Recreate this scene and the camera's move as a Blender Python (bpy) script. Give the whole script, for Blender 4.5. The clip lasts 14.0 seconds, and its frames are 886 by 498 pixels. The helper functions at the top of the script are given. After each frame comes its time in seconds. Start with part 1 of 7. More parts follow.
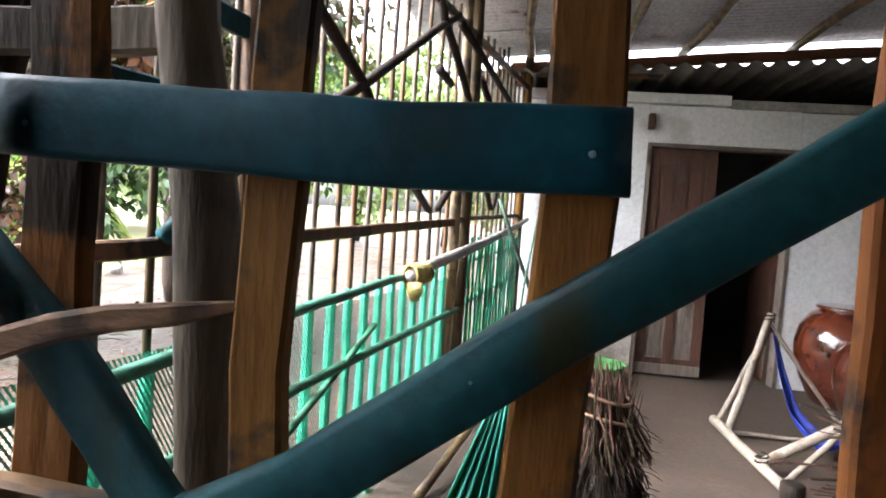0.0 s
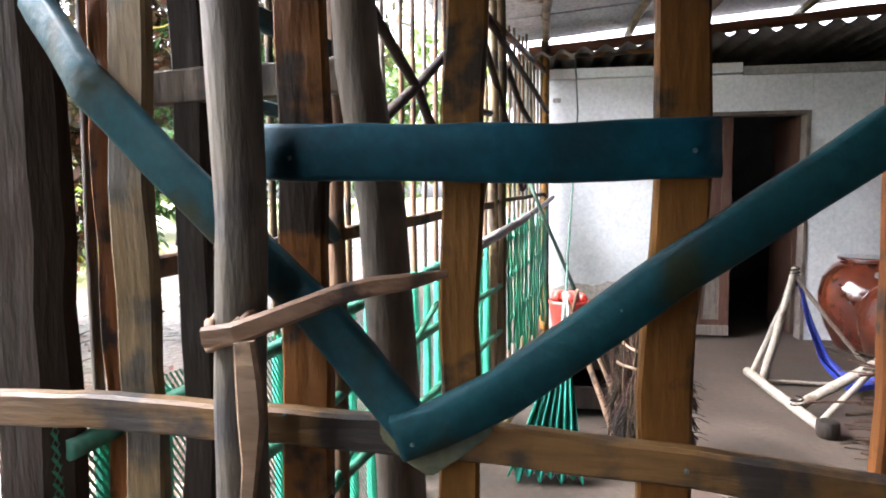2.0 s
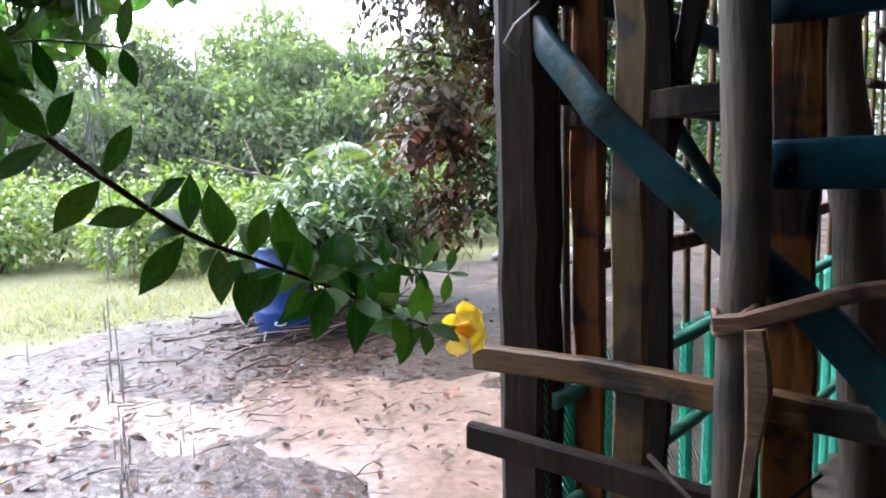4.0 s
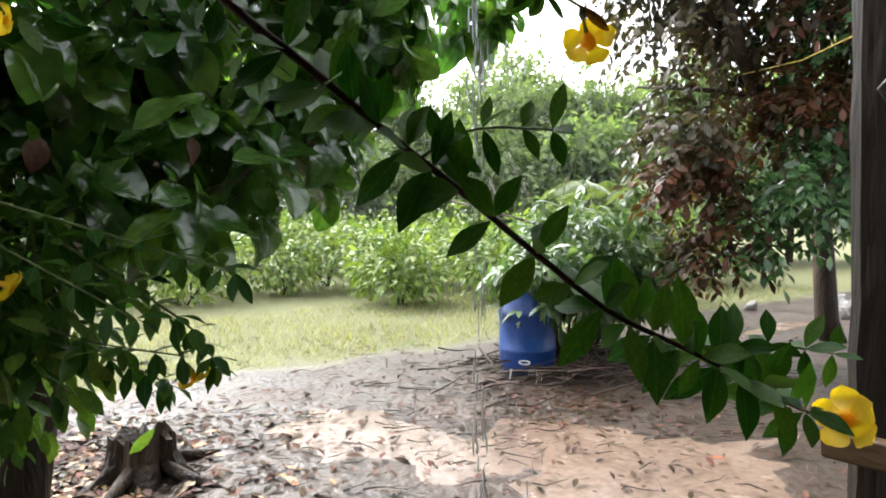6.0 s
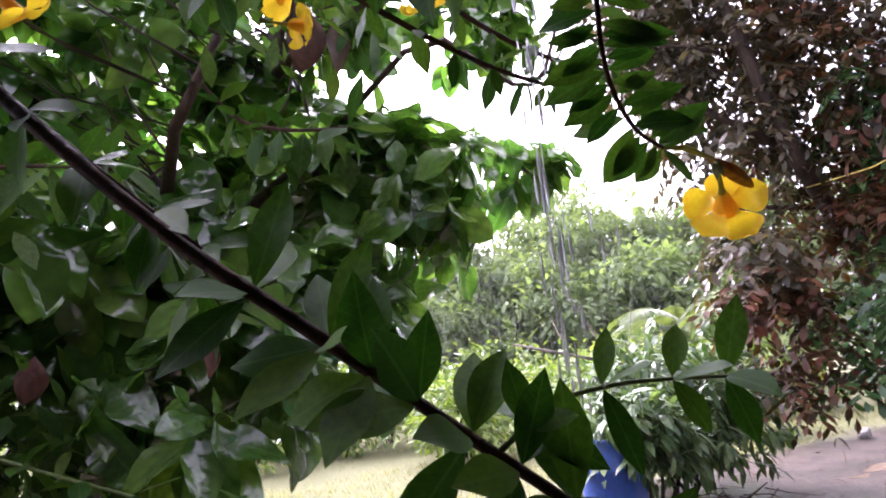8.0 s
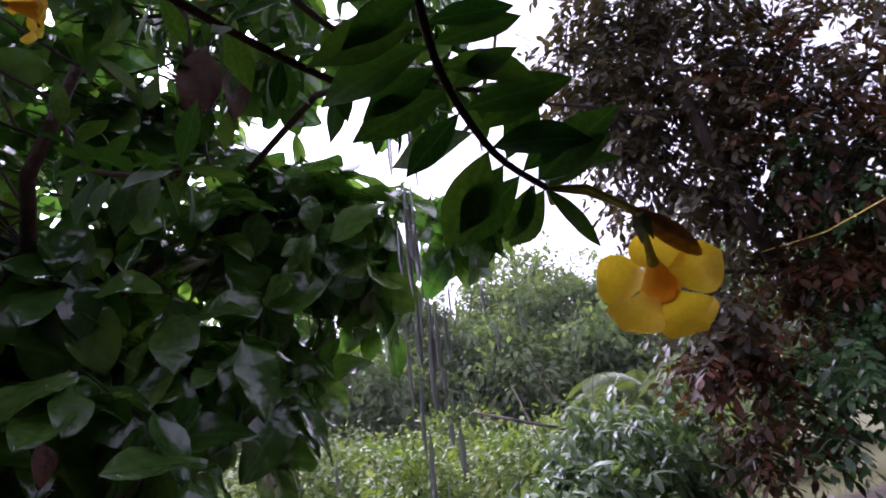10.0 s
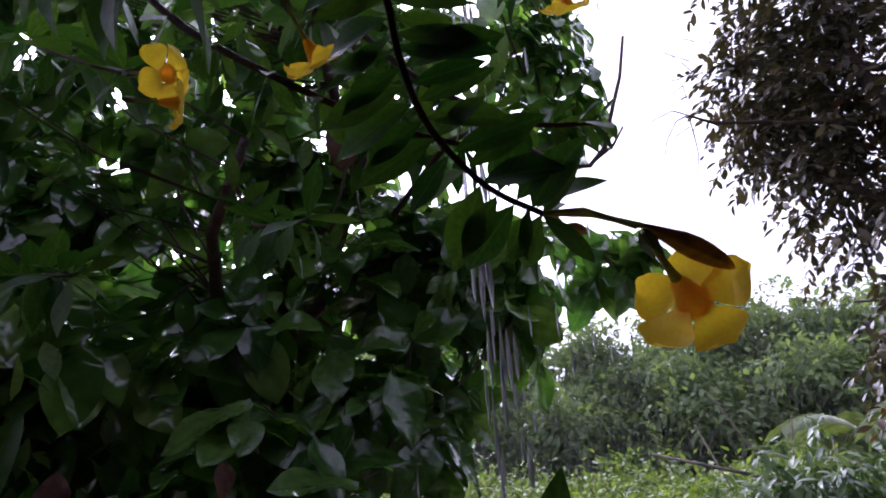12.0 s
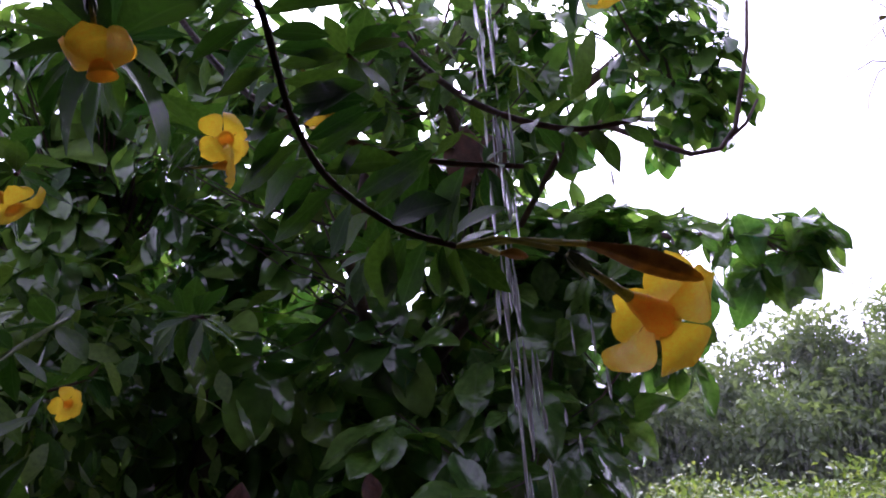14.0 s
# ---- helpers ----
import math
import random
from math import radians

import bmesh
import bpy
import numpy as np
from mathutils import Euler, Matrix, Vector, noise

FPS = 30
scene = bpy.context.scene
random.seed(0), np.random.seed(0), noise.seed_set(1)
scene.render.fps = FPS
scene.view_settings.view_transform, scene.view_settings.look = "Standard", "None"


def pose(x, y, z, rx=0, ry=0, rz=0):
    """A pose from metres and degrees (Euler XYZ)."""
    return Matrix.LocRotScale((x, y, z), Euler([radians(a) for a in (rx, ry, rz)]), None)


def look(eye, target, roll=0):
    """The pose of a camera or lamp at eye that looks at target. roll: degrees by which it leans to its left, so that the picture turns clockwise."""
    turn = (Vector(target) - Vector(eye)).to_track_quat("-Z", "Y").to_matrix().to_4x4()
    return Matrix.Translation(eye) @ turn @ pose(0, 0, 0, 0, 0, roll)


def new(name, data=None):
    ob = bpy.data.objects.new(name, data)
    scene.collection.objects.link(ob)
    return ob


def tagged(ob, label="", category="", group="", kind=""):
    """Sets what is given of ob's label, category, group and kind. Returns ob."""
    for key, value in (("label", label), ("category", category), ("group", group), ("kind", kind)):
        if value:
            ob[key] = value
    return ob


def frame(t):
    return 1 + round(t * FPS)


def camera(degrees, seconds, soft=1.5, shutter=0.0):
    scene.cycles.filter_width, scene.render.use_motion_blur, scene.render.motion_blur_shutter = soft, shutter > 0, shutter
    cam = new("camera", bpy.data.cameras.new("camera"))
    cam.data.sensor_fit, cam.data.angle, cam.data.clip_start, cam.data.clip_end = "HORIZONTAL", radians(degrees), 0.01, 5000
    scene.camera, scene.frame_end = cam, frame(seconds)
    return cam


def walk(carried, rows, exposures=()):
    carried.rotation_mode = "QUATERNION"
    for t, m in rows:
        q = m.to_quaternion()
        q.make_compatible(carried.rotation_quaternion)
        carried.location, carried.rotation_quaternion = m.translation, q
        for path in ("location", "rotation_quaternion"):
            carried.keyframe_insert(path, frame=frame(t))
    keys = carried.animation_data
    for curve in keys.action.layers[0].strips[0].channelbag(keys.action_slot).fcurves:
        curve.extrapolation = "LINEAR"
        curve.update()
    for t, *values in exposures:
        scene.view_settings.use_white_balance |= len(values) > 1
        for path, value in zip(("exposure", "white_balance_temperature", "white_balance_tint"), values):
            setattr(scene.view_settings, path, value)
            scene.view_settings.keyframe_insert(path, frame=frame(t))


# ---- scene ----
cam = camera(70.04, 14.0, soft=1.9)
PATH = [
    (0.0, pose(0.372, -0.599, 1.274, 86.69, -3.99, 7.94)),
    (0.5, pose(0.387, -0.663, 1.286, 85.71, -2.62, 2.07)),
    (1.0, pose(0.355, -0.747, 1.272, 84.50, -2.08, 1.66)),
    (1.5, pose(0.285, -0.819, 1.269, 84.43, -0.55, 3.64)),
    (2.0, pose(0.224, -0.893, 1.277, 85.25, 0.49, 8.70)),
    (2.5, pose(0.159, -0.989, 1.289, 86.03, 0.84, 17.52)),
    (3.0, pose(0.124, -1.056, 1.295, 85.93, 1.02, 25.11)),
    (3.5, pose(0.075, -1.118, 1.299, 85.33, 0.17, 31.76)),
    (3.7, pose(0.060, -1.141, 1.310, 84.64, 0.83, 34.01)),
    (5.8, pose(-0.106, -1.306, 1.361, 87.83, 0.71, 54.08)),
    (6.0, pose(-0.116, -1.316, 1.374, 88.08, 0.84, 57.08)),
    (6.5, pose(-0.150, -1.313, 1.397, 88.52, 5.10, 61.05)),
    (7.0, pose(-0.223, -1.270, 1.416, 91.42, 4.49, 62.69)),
    (7.5, pose(-0.298, -1.229, 1.464, 96.76, 4.93, 62.72)),
    (8.0, pose(-0.372, -1.166, 1.505, 100.97, 5.63, 62.62)),
    (8.5, pose(-0.429, -1.107, 1.542, 103.66, 6.18, 62.53)),
    (9.0, pose(-0.483, -1.040, 1.555, 104.37, 5.47, 61.35)),
    (9.2, pose(-0.505, -1.016, 1.559, 104.49, 5.46, 60.34)),
    (11.3, pose(-0.487, -0.937, 1.547, 110.38, 6.77, 62.99)),
    (11.5, pose(-0.475, -0.929, 1.540, 110.94, 7.63, 66.32)),
    (12.0, pose(-0.435, -0.908, 1.531, 110.88, 3.79, 74.87)),
    (12.5, pose(-0.386, -0.869, 1.534, 109.16, 1.99, 84.48)),
    (13.0, pose(-0.371, -0.823, 1.532, 110.23, 3.42, 86.73)),
    (13.5, pose(-0.384, -0.800, 1.537, 111.20, 5.37, 89.34)),
    (14.0, pose(-0.409, -0.768, 1.538, 112.33, 3.01, 92.55)),
]
SKY = 0.30
EXPO = [(0.0, 3.1, 6200, 15), (1.5, 3.34, 6050, 16), (2.0, 3.34, 6000, 16), (2.5, 2.90, 5850, 15), (3.0, 2.1, 5650, 17), (3.7, 1.85, 5500, 18), (5.8, 1.42, 6300, 9), (6.5, 1.44, 6300, 10), (7.0, 1.60, 6300, 13), (7.5, 1.82, 6300, 18), (8.0, 1.86, 5950, 37), (8.6, 1.58, 5820, 42), (9.2, 1.06, 5700, 45), (11.3, -0.3, 5600, 37), (11.6, -0.2, 5600, 37), (12.0, 0.08, 5550, 37), (12.5, 0.72, 5500, 43), (13.0, 0.92, 5500, 46), (14.0, 0.54, 5500, 49)]
walk(cam, PATH, EXPO)

# ---- world and light: rain, flat overcast sky ----
world = bpy.data.worlds.new("overcast_sky")
scene.world = world
world.use_nodes = True
wn, wl = world.node_tree.nodes, world.node_tree.links
sky = wn.new("ShaderNodeTexSky")
sky.sky_type, sky.sun_disc = 'NISHITA', False
sky.sun_elevation, sky.sun_rotation = radians(46), radians(-96)
sky.air_density, sky.dust_density, sky.ozone_density = 1.0, 6.0, 1.0
grey = wn.new("ShaderNodeHueSaturation")
grey.inputs["Saturation"].default_value = 0.10
wl.new(sky.outputs[0], grey.inputs["Color"])
wl.new(grey.outputs[0], wn["Background"].inputs["Color"])
wn["Background"].inputs["Strength"].default_value = SKY
sun = new("sun", bpy.data.lights.new("sun", 'SUN'))
sun.data.energy, sun.data.angle, sun.data.color = 0.5, radians(25), (1.0, 0.97, 0.92)
sun.matrix_world = look((-11, -1.2, 11.5), (0, 0, 0))


# ---- materials ----
def noisy(name, c1, c2, scale=6.0, rough=0.7, bump=0.2, fine=60.0, stretch=(1, 1, 1), vary=0.0, island=False,
          metal=0.0, spec=0.5, translucent=0.0, spots=None, rough2=None, coat=0.0, dist=0.01):
    m = bpy.data.materials.new(name)
    m.use_nodes = True
    n, l = m.node_tree.nodes, m.node_tree.links
    b = n["Principled BSDF"]
    co = n.new("ShaderNodeTexCoord")
    mp = n.new("ShaderNodeMapping")
    mp.inputs["Scale"].default_value = stretch
    l.new(co.outputs["Object"], mp.inputs["Vector"])
    big = n.new("ShaderNodeTexNoise")
    big.inputs["Scale"].default_value, big.inputs["Detail"].default_value = scale, 5.0
    sm = n.new("ShaderNodeTexNoise")
    sm.inputs["Scale"].default_value, sm.inputs["Detail"].default_value = fine, 4.0
    for t in (big, sm):
        l.new(mp.outputs[0], t.inputs["Vector"])
    ramp = n.new("ShaderNodeValToRGB")
    ramp.color_ramp.elements[0].position, ramp.color_ramp.elements[1].position = 0.32, 0.68
    ramp.color_ramp.elements[0].color, ramp.color_ramp.elements[1].color = (*c1, 1), (*c2, 1)
    l.new(big.outputs["Fac"], ramp.inputs["Fac"])
    grain = n.new("ShaderNodeMixRGB")
    grain.blend_type = 'OVERLAY'
    grain.inputs["Fac"].default_value = 0.55
    l.new(ramp.outputs[0], grain.inputs[1])
    l.new(sm.outputs["Fac"], grain.inputs[2])
    out = grain.outputs[0]
    if spots:
        colour, sscale, at, soft = spots
        sn = n.new("ShaderNodeTexNoise")
        sn.inputs["Scale"].default_value, sn.inputs["Detail"].default_value = sscale, 6.0
        l.new(co.outputs["Object"], sn.inputs["Vector"])
        sr = n.new("ShaderNodeMapRange")
        sr.inputs["From Min"].default_value, sr.inputs["From Max"].default_value = at, at + soft
        l.new(sn.outputs["Fac"], sr.inputs["Value"])
        mx = n.new("ShaderNodeMixRGB")
        mx.inputs[2].default_value = (*colour, 1)
        l.new(sr.outputs[0], mx.inputs["Fac"])
        l.new(out, mx.inputs[1])
        out = mx.outputs[0]
    if vary:
        src = n.new("ShaderNodeNewGeometry").outputs["Random Per Island"] if island else n.new("ShaderNodeObjectInfo").outputs["Random"]
        hv = n.new("ShaderNodeHueSaturation")
        r1 = n.new("ShaderNodeMapRange")
        r1.inputs["To Min"].default_value, r1.inputs["To Max"].default_value = 1 - vary, 1 + vary
        l.new(src, r1.inputs["Value"])
        l.new(r1.outputs[0], hv.inputs["Value"])
        r2 = n.new("ShaderNodeMapRange")
        r2.inputs["To Min"].default_value, r2.inputs["To Max"].default_value = 0.5 + vary * 0.06, 0.5 - vary * 0.06
        l.new(src, r2.inputs["Value"])
        l.new(r2.outputs[0], hv.inputs["Hue"])
        l.new(out, hv.inputs["Color"])
        out = hv.outputs[0]
    l.new(out, b.inputs["Base Color"])
    rr = n.new("ShaderNodeMapRange")
    rr.inputs["From Min"].default_value, rr.inputs["From Max"].default_value = 0.35, 0.65
    rr.inputs["To Min"].default_value, rr.inputs["To Max"].default_value = rough, rough2 if rough2 is not None else min(1, rough * 1.25)
    l.new(big.outputs["Fac"], rr.inputs["Value"])
    l.new(rr.outputs[0], b.inputs["Roughness"])
    b.inputs["Metallic"].default_value, b.inputs["Specular IOR Level"].default_value = metal, spec
    b.inputs["Coat Weight"].default_value, b.inputs["Coat Roughness"].default_value = coat, 0.05
    b.inputs["Coat IOR"].default_value = 1.6
    if bump:
        bp = n.new("ShaderNodeBump")
        bp.inputs["Strength"].default_value, bp.inputs["Distance"].default_value = bump, dist
        l.new(sm.outputs["Fac"], bp.inputs["Height"])
        l.new(bp.outputs[0], b.inputs["Normal"])
    if translucent:
        tr = n.new("ShaderNodeBsdfTranslucent")
        ad = n.new("ShaderNodeMixRGB")
        ad.blend_type = 'MULTIPLY'
        ad.inputs["Fac"].default_value = 1.0
        ad.inputs[2].default_value = (1.6, 1.7, 0.7, 1)
        l.new(out, ad.inputs[1])
        l.new(ad.outputs[0], tr.inputs["Color"])
        ms = n.new("ShaderNodeMixShader")
        ms.inputs[0].default_value = translucent
        l.new(b.outputs[0], ms.inputs[1])
        l.new(tr.outputs[0], ms.inputs[2])
        l.new(ms.outputs[0], n["Material Output"].inputs["Surface"])
    return m


GRAIN = (1, 1, 0.16)
M = {}
M["plank"] = noisy("weathered_plank", (0.099, 0.0383, 0.0079), (0.2046, 0.0891, 0.0185), 6, 0.6, 0.4, 60, GRAIN, 0.22, spec=0.2, spots=((0.0264, 0.0178, 0.0119), 7, 0.53, 0.06))
M["plank_y"] = noisy("yellow_plank", (0.062, 0.038, 0.013), (0.122, 0.075, 0.027), 9, 0.6, 0.35, 60, GRAIN, 0.1, spots=((0.0341, 0.026, 0.0155), 6, 0.52, 0.08))
M["plank_h"] = noisy("pale_plank_along", (0.085, 0.040, 0.010), (0.180, 0.088, 0.022), 8, 0.55, 0.4, 60, (0.16, 1, 1), 0.15, spots=((0.0186, 0.013, 0.0093), 6, 0.51, 0.08))
M["fence_wood"] = noisy("weathered_fence_stick", (0.0562, 0.0338, 0.0165), (0.1237, 0.0788, 0.0413), 7, 0.6, 0.4, 60, GRAIN, 0.3, spec=0.2, spots=((0.0263, 0.0203, 0.015), 7, 0.53, 0.08))
M["grey_log"] = noisy("grey_weathered_log", (0.055, 0.042, 0.030), (0.115, 0.088, 0.062), 10, 0.65, 0.6, 60, GRAIN, 0.2, spots=((0.03, 0.024, 0.021), 5, 0.55, 0.1))
M["bamboo"] = noisy("bleached_bamboo", (0.105, 0.068, 0.027), (0.205, 0.142, 0.066), 7, 0.45, 0.3, 60, (1, 1, 0.15), 0.12, spots=((0.0561, 0.033, 0.0158), 9, 0.49, 0.10))
M["teal"] = noisy("chipped_teal_paint", (0.0014, 0.027, 0.042), (0.0035, 0.050, 0.072), 5, 0.42, 0.25, 45, (1, 1, 1), 0.08, rough2=0.6, spec=0.16, spots=((0.0042, 0.021, 0.028), 6, 0.55, 0.16))
M["teal_dark"] = noisy("grimy_teal_paint", (0.002, 0.024, 0.031), (0.006, 0.044, 0.053), 7, 0.5, 0.3, 45, (1, 1, 1), 0.08, rough2=0.65, spec=0.15, spots=((0.0136, 0.0177, 0.0095), 8, 0.52, 0.12))
M["painted_nail"] = noisy("paint_smeared_nail", (0.02, 0.06, 0.075), (0.07, 0.11, 0.12), 60, 0.5, 0.1, 200)
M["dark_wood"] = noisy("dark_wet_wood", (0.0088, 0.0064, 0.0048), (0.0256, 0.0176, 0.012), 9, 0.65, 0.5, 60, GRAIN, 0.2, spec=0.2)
M["stick"] = noisy("peeled_stick", (0.1054, 0.0589, 0.031), (0.2046, 0.124, 0.0713), 12, 0.6, 0.5, 70, (0.2, 1, 1), 0.1, spots=((0.0434, 0.0279, 0.0186), 14, 0.56, 0.1))
M["beam"] = noisy("red_brown_beam", (0.098, 0.0315, 0.014), (0.182, 0.07, 0.035), 8, 0.65, 0.3, 60, (0.1, 1, 1), 0.1)
M["fence_green"] = noisy("green_painted_stick", (0.02, 0.10, 0.06), (0.04, 0.20, 0.11), 10, 0.55, 0.3, 50, (1, 1, 1), 0.2)
M["net"] = noisy("green_plastic_net", (0.03, 0.26, 0.175), (0.06, 0.36, 0.25), 20, 0.45, 0, 60)
M["cloth_green"] = noisy("green_nylon_cloth", (0.009, 0.175, 0.122), (0.022, 0.265, 0.195), 14, 0.5, 0.3, 90, (1, 1, 0.2), translucent=0.22)
M["cloth_blue"] = noisy("blue_nylon_net", (0.0045, 0.0135, 0.18), (0.0105, 0.0338, 0.3), 14, 0.55, 0.5, 120, (1, 1, 1))
M["plaster"] = noisy("whitewashed_plaster", (0.6072, 0.6256, 0.6256), (0.7084, 0.7176, 0.7084), 1.6, 0.85, 0.15, 35, spots=((0.414, 0.3956, 0.368), 2.2, 0.62, 0.12))
M["plaster_low"] = noisy("stained_plaster", (0.26, 0.22, 0.18), (0.50, 0.46, 0.41), 3.5, 0.85, 0.2, 40)
M["concrete"] = noisy("dusty_concrete", (0.027, 0.018, 0.011), (0.070, 0.049, 0.033), 2.3, 0.7, 0.25, 30, spots=((0.051, 0.0313, 0.0204), 1.7, 0.54, 0.12))
M["lintel"] = noisy("grey_concrete_band", (0.255, 0.2475, 0.2325), (0.375, 0.3675, 0.345), 3, 0.85, 0.25, 40)
M["zinc"] = noisy("dull_zinc_sheet", (0.40, 0.41, 0.43), (0.56, 0.57, 0.60), 2.5, 0.38, 0.05, 40, metal=0.45, rough2=0.55, spots=((0.16, 0.09, 0.05), 3, 0.66, 0.08))
M["cement_sheet"] = noisy("grey_fibre_cement", (0.112, 0.105, 0.098), (0.21, 0.203, 0.189), 4, 0.85, 0.2, 40)
M["door"] = noisy("worn_red_brown_door", (0.0495, 0.0218, 0.0132), (0.099, 0.0462, 0.0284), 5, 0.55, 0.3, 60, GRAIN, spots=((0.0792, 0.0594, 0.0429), 2.0, 0.56, 0.15))
M["door_grey"] = noisy("greyed_door_wood", (0.102, 0.0816, 0.0646), (0.1904, 0.1598, 0.1326), 5, 0.7, 0.3, 60, GRAIN, spots=((0.0612, 0.0408, 0.0306), 4, 0.58, 0.12))
M["jar"] = noisy("glazed_red_jar", (0.0562, 0.012, 0.0067), (0.1125, 0.0255, 0.0112), 3, 0.10, 0.06, 12, rough2=0.16, coat=0.8, spots=((0.225, 0.0825, 0.03), 2.5, 0.6, 0.2))
M["jar_orange"] = noisy("glazed_orange_jar", (0.195, 0.0675, 0.0188), (0.3, 0.12, 0.0375), 3, 0.12, 0.06, 12, rough2=0.2, coat=0.8)
M["lid"] = noisy("dull_aluminium_lid", (0.225, 0.2325, 0.24), (0.3375, 0.345, 0.3525), 5, 0.4, 0.1, 50, metal=0.7)
M["red_plastic"] = noisy("faded_red_plastic", (0.465, 0.0525, 0.0375), (0.5625, 0.09, 0.06), 6, 0.4, 0.05, 40)
M["blue_plastic"] = noisy("blue_plastic_drum", (0.006, 0.032, 0.145), (0.012, 0.052, 0.215), 4, 0.32, 0.1, 25, spots=((0.03, 0.06, 0.12), 4, 0.6, 0.1))
M["white_plastic"] = noisy("scuffed_white_plastic", (0.66, 0.66, 0.64), (0.8, 0.8, 0.78), 8, 0.4, 0.05, 40)
M["twig"] = noisy("dry_twigs", (0.055, 0.038, 0.028), (0.20, 0.145, 0.10), 14, 0.75, 0.3, 80, vary=0.5, island=True)
M["twig_single"] = noisy("dry_stick", (0.014, 0.0084, 0.0056), (0.0735, 0.0462, 0.0266), 14, 0.75, 0.3, 80, vary=0.75, spec=0.2)
M["yellow_rag"] = noisy("dirty_yellow_rag", (0.3, 0.24, 0.06), (0.465, 0.39, 0.15), 12, 0.8, 0.5, 60)
M["pale_pole"] = noisy("pale_grey_pole", (0.1275, 0.1162, 0.105), (0.255, 0.24, 0.225), 9, 0.5, 0.4, 60, (0.3, 0.3, 1), 0.1, spots=((0.0675, 0.0525, 0.0413), 8, 0.6, 0.1))
M["peeled_pole"] = noisy("peeled_white_pole", (0.216, 0.18, 0.1368), (0.3312, 0.288, 0.2304), 9, 0.55, 0.3, 60, (1, 1, 0.4), 0.1, spots=((0.1152, 0.0792, 0.0504), 9, 0.6, 0.1))
M["rope"] = noisy("dark_green_pole", (0.02, 0.05, 0.035), (0.04, 0.09, 0.06), 12, 0.5, 0.2, 50)
M["wire"] = noisy("pale_wire", (0.45, 0.45, 0.42), (0.6, 0.6, 0.56), 12, 0.5, 0, 50)
M["cord"] = noisy("yellow_cord", (0.45, 0.32, 0.05), (0.6, 0.45, 0.1), 12, 0.6, 0, 50)
M["bark"] = noisy("wet_dark_bark", (0.016, 0.010, 0.007), (0.050, 0.031, 0.021), 10, 0.55, 0.9, 45, (1, 1, 0.3), dist=0.02, spec=0.25)
M["rotten"] = noisy("black_rotten_wood", (0.010, 0.007, 0.005), (0.042, 0.027, 0.018), 9, 0.6, 1.0, 40, (1, 1, 0.25), dist=0.03, spec=0.2)
M["twig_wet"] = noisy("wet_dark_twigs", (0.018, 0.012, 0.009), (0.075, 0.050, 0.035), 14, 0.6, 0.3, 80, vary=0.5, island=True, spec=0.3)
M["bark_red"] = noisy("wet_red_bark", (0.040, 0.020, 0.013), (0.100, 0.054, 0.036), 10, 0.5, 0.7, 45, (1, 1, 0.3), dist=0.02)
M["stem"] = noisy("brown_vine_stem", (0.032, 0.015, 0.009), (0.080, 0.038, 0.022), 30, 0.6, 0.4, 120, spec=0.2)
M["stem_green"] = noisy("green_vine_shoot", (0.07, 0.11, 0.02), (0.13, 0.19, 0.04), 30, 0.4, 0.2, 120)
M["leaf_vine"] = noisy("glossy_vine_leaf", (0.026, 0.080, 0.011), (0.050, 0.131, 0.019), 12, 0.30, 0.25, 160, vary=0.40, translucent=0.27, rough2=0.50, spec=0.15)
M["leaf_vine_far"] = noisy("vine_leaf_mass", (0.048, 0.108, 0.020), (0.090, 0.175, 0.034), 8, 0.25, 0.2, 120, vary=0.5, island=True, translucent=0.36, rough2=0.45, spec=0.3)
M["leaf_big"] = noisy("glossy_broad_leaf", (0.070, 0.170, 0.032), (0.126, 0.250, 0.056), 5, 0.05, 0.16, 30, vary=0.5, island=True, translucent=0.36, rough2=0.13, dist=0.012, spec=0.8, coat=0.7)
M["leaf_big_one"] = noisy("glossy_single_leaf", (0.070, 0.170, 0.032), (0.126, 0.250, 0.056), 5, 0.05, 0.16, 9, vary=0.35, translucent=0.36, rough2=0.13, dist=0.045, spec=0.8, coat=0.8)
M["leaf_dark"] = noisy("dark_olive_leaf", (0.036, 0.032, 0.018), (0.080, 0.066, 0.036), 3, 0.32, 0.2, 70, vary=0.6, island=True, translucent=0.2, spec=0.45)
M["leaf_green"] = noisy("wet_spray_leaf", (0.030, 0.075, 0.026), (0.070, 0.140, 0.052), 3, 0.22, 0.2, 70, vary=0.45, island=True, translucent=0.28, spec=0.6)
M["leaf_brown"] = noisy("red_brown_leaf", (0.030, 0.015, 0.007), (0.095, 0.046, 0.016), 3, 0.45, 0.2, 70, vary=0.6, island=True, translucent=0.3, spec=0.3)
# green slightly greyed: haze and wet sheen put into the base colour
M["leaf_mango"] = noisy("hazed_mango_leaf", (0.054, 0.096, 0.038), (0.108, 0.168, 0.072), 2, 0.28, 0.2, 60, vary=0.5, island=True, translucent=0.30, spec=0.4)
M["leaf_shrub"] = noisy("light_green_shrub_leaf", (0.105, 0.165, 0.032), (0.185, 0.26, 0.062), 1.5, 0.45, 0.2, 60, vary=0.45, island=True, translucent=0.3)
# leaf colour paled to carry the rain haze over the far wood
M["leaf_far"] = noisy("hazed_far_leaf", (0.122, 0.176, 0.076), (0.170, 0.228, 0.104), 0.35, 0.7, 0.0, 8, vary=0.20, island=True, translucent=0.45)
M["leaf_palm"] = noisy("palm_frond", (0.12, 0.165, 0.065), (0.20, 0.25, 0.11), 0.5, 0.6, 0.0, 8, vary=0.3, island=True, translucent=0.2)
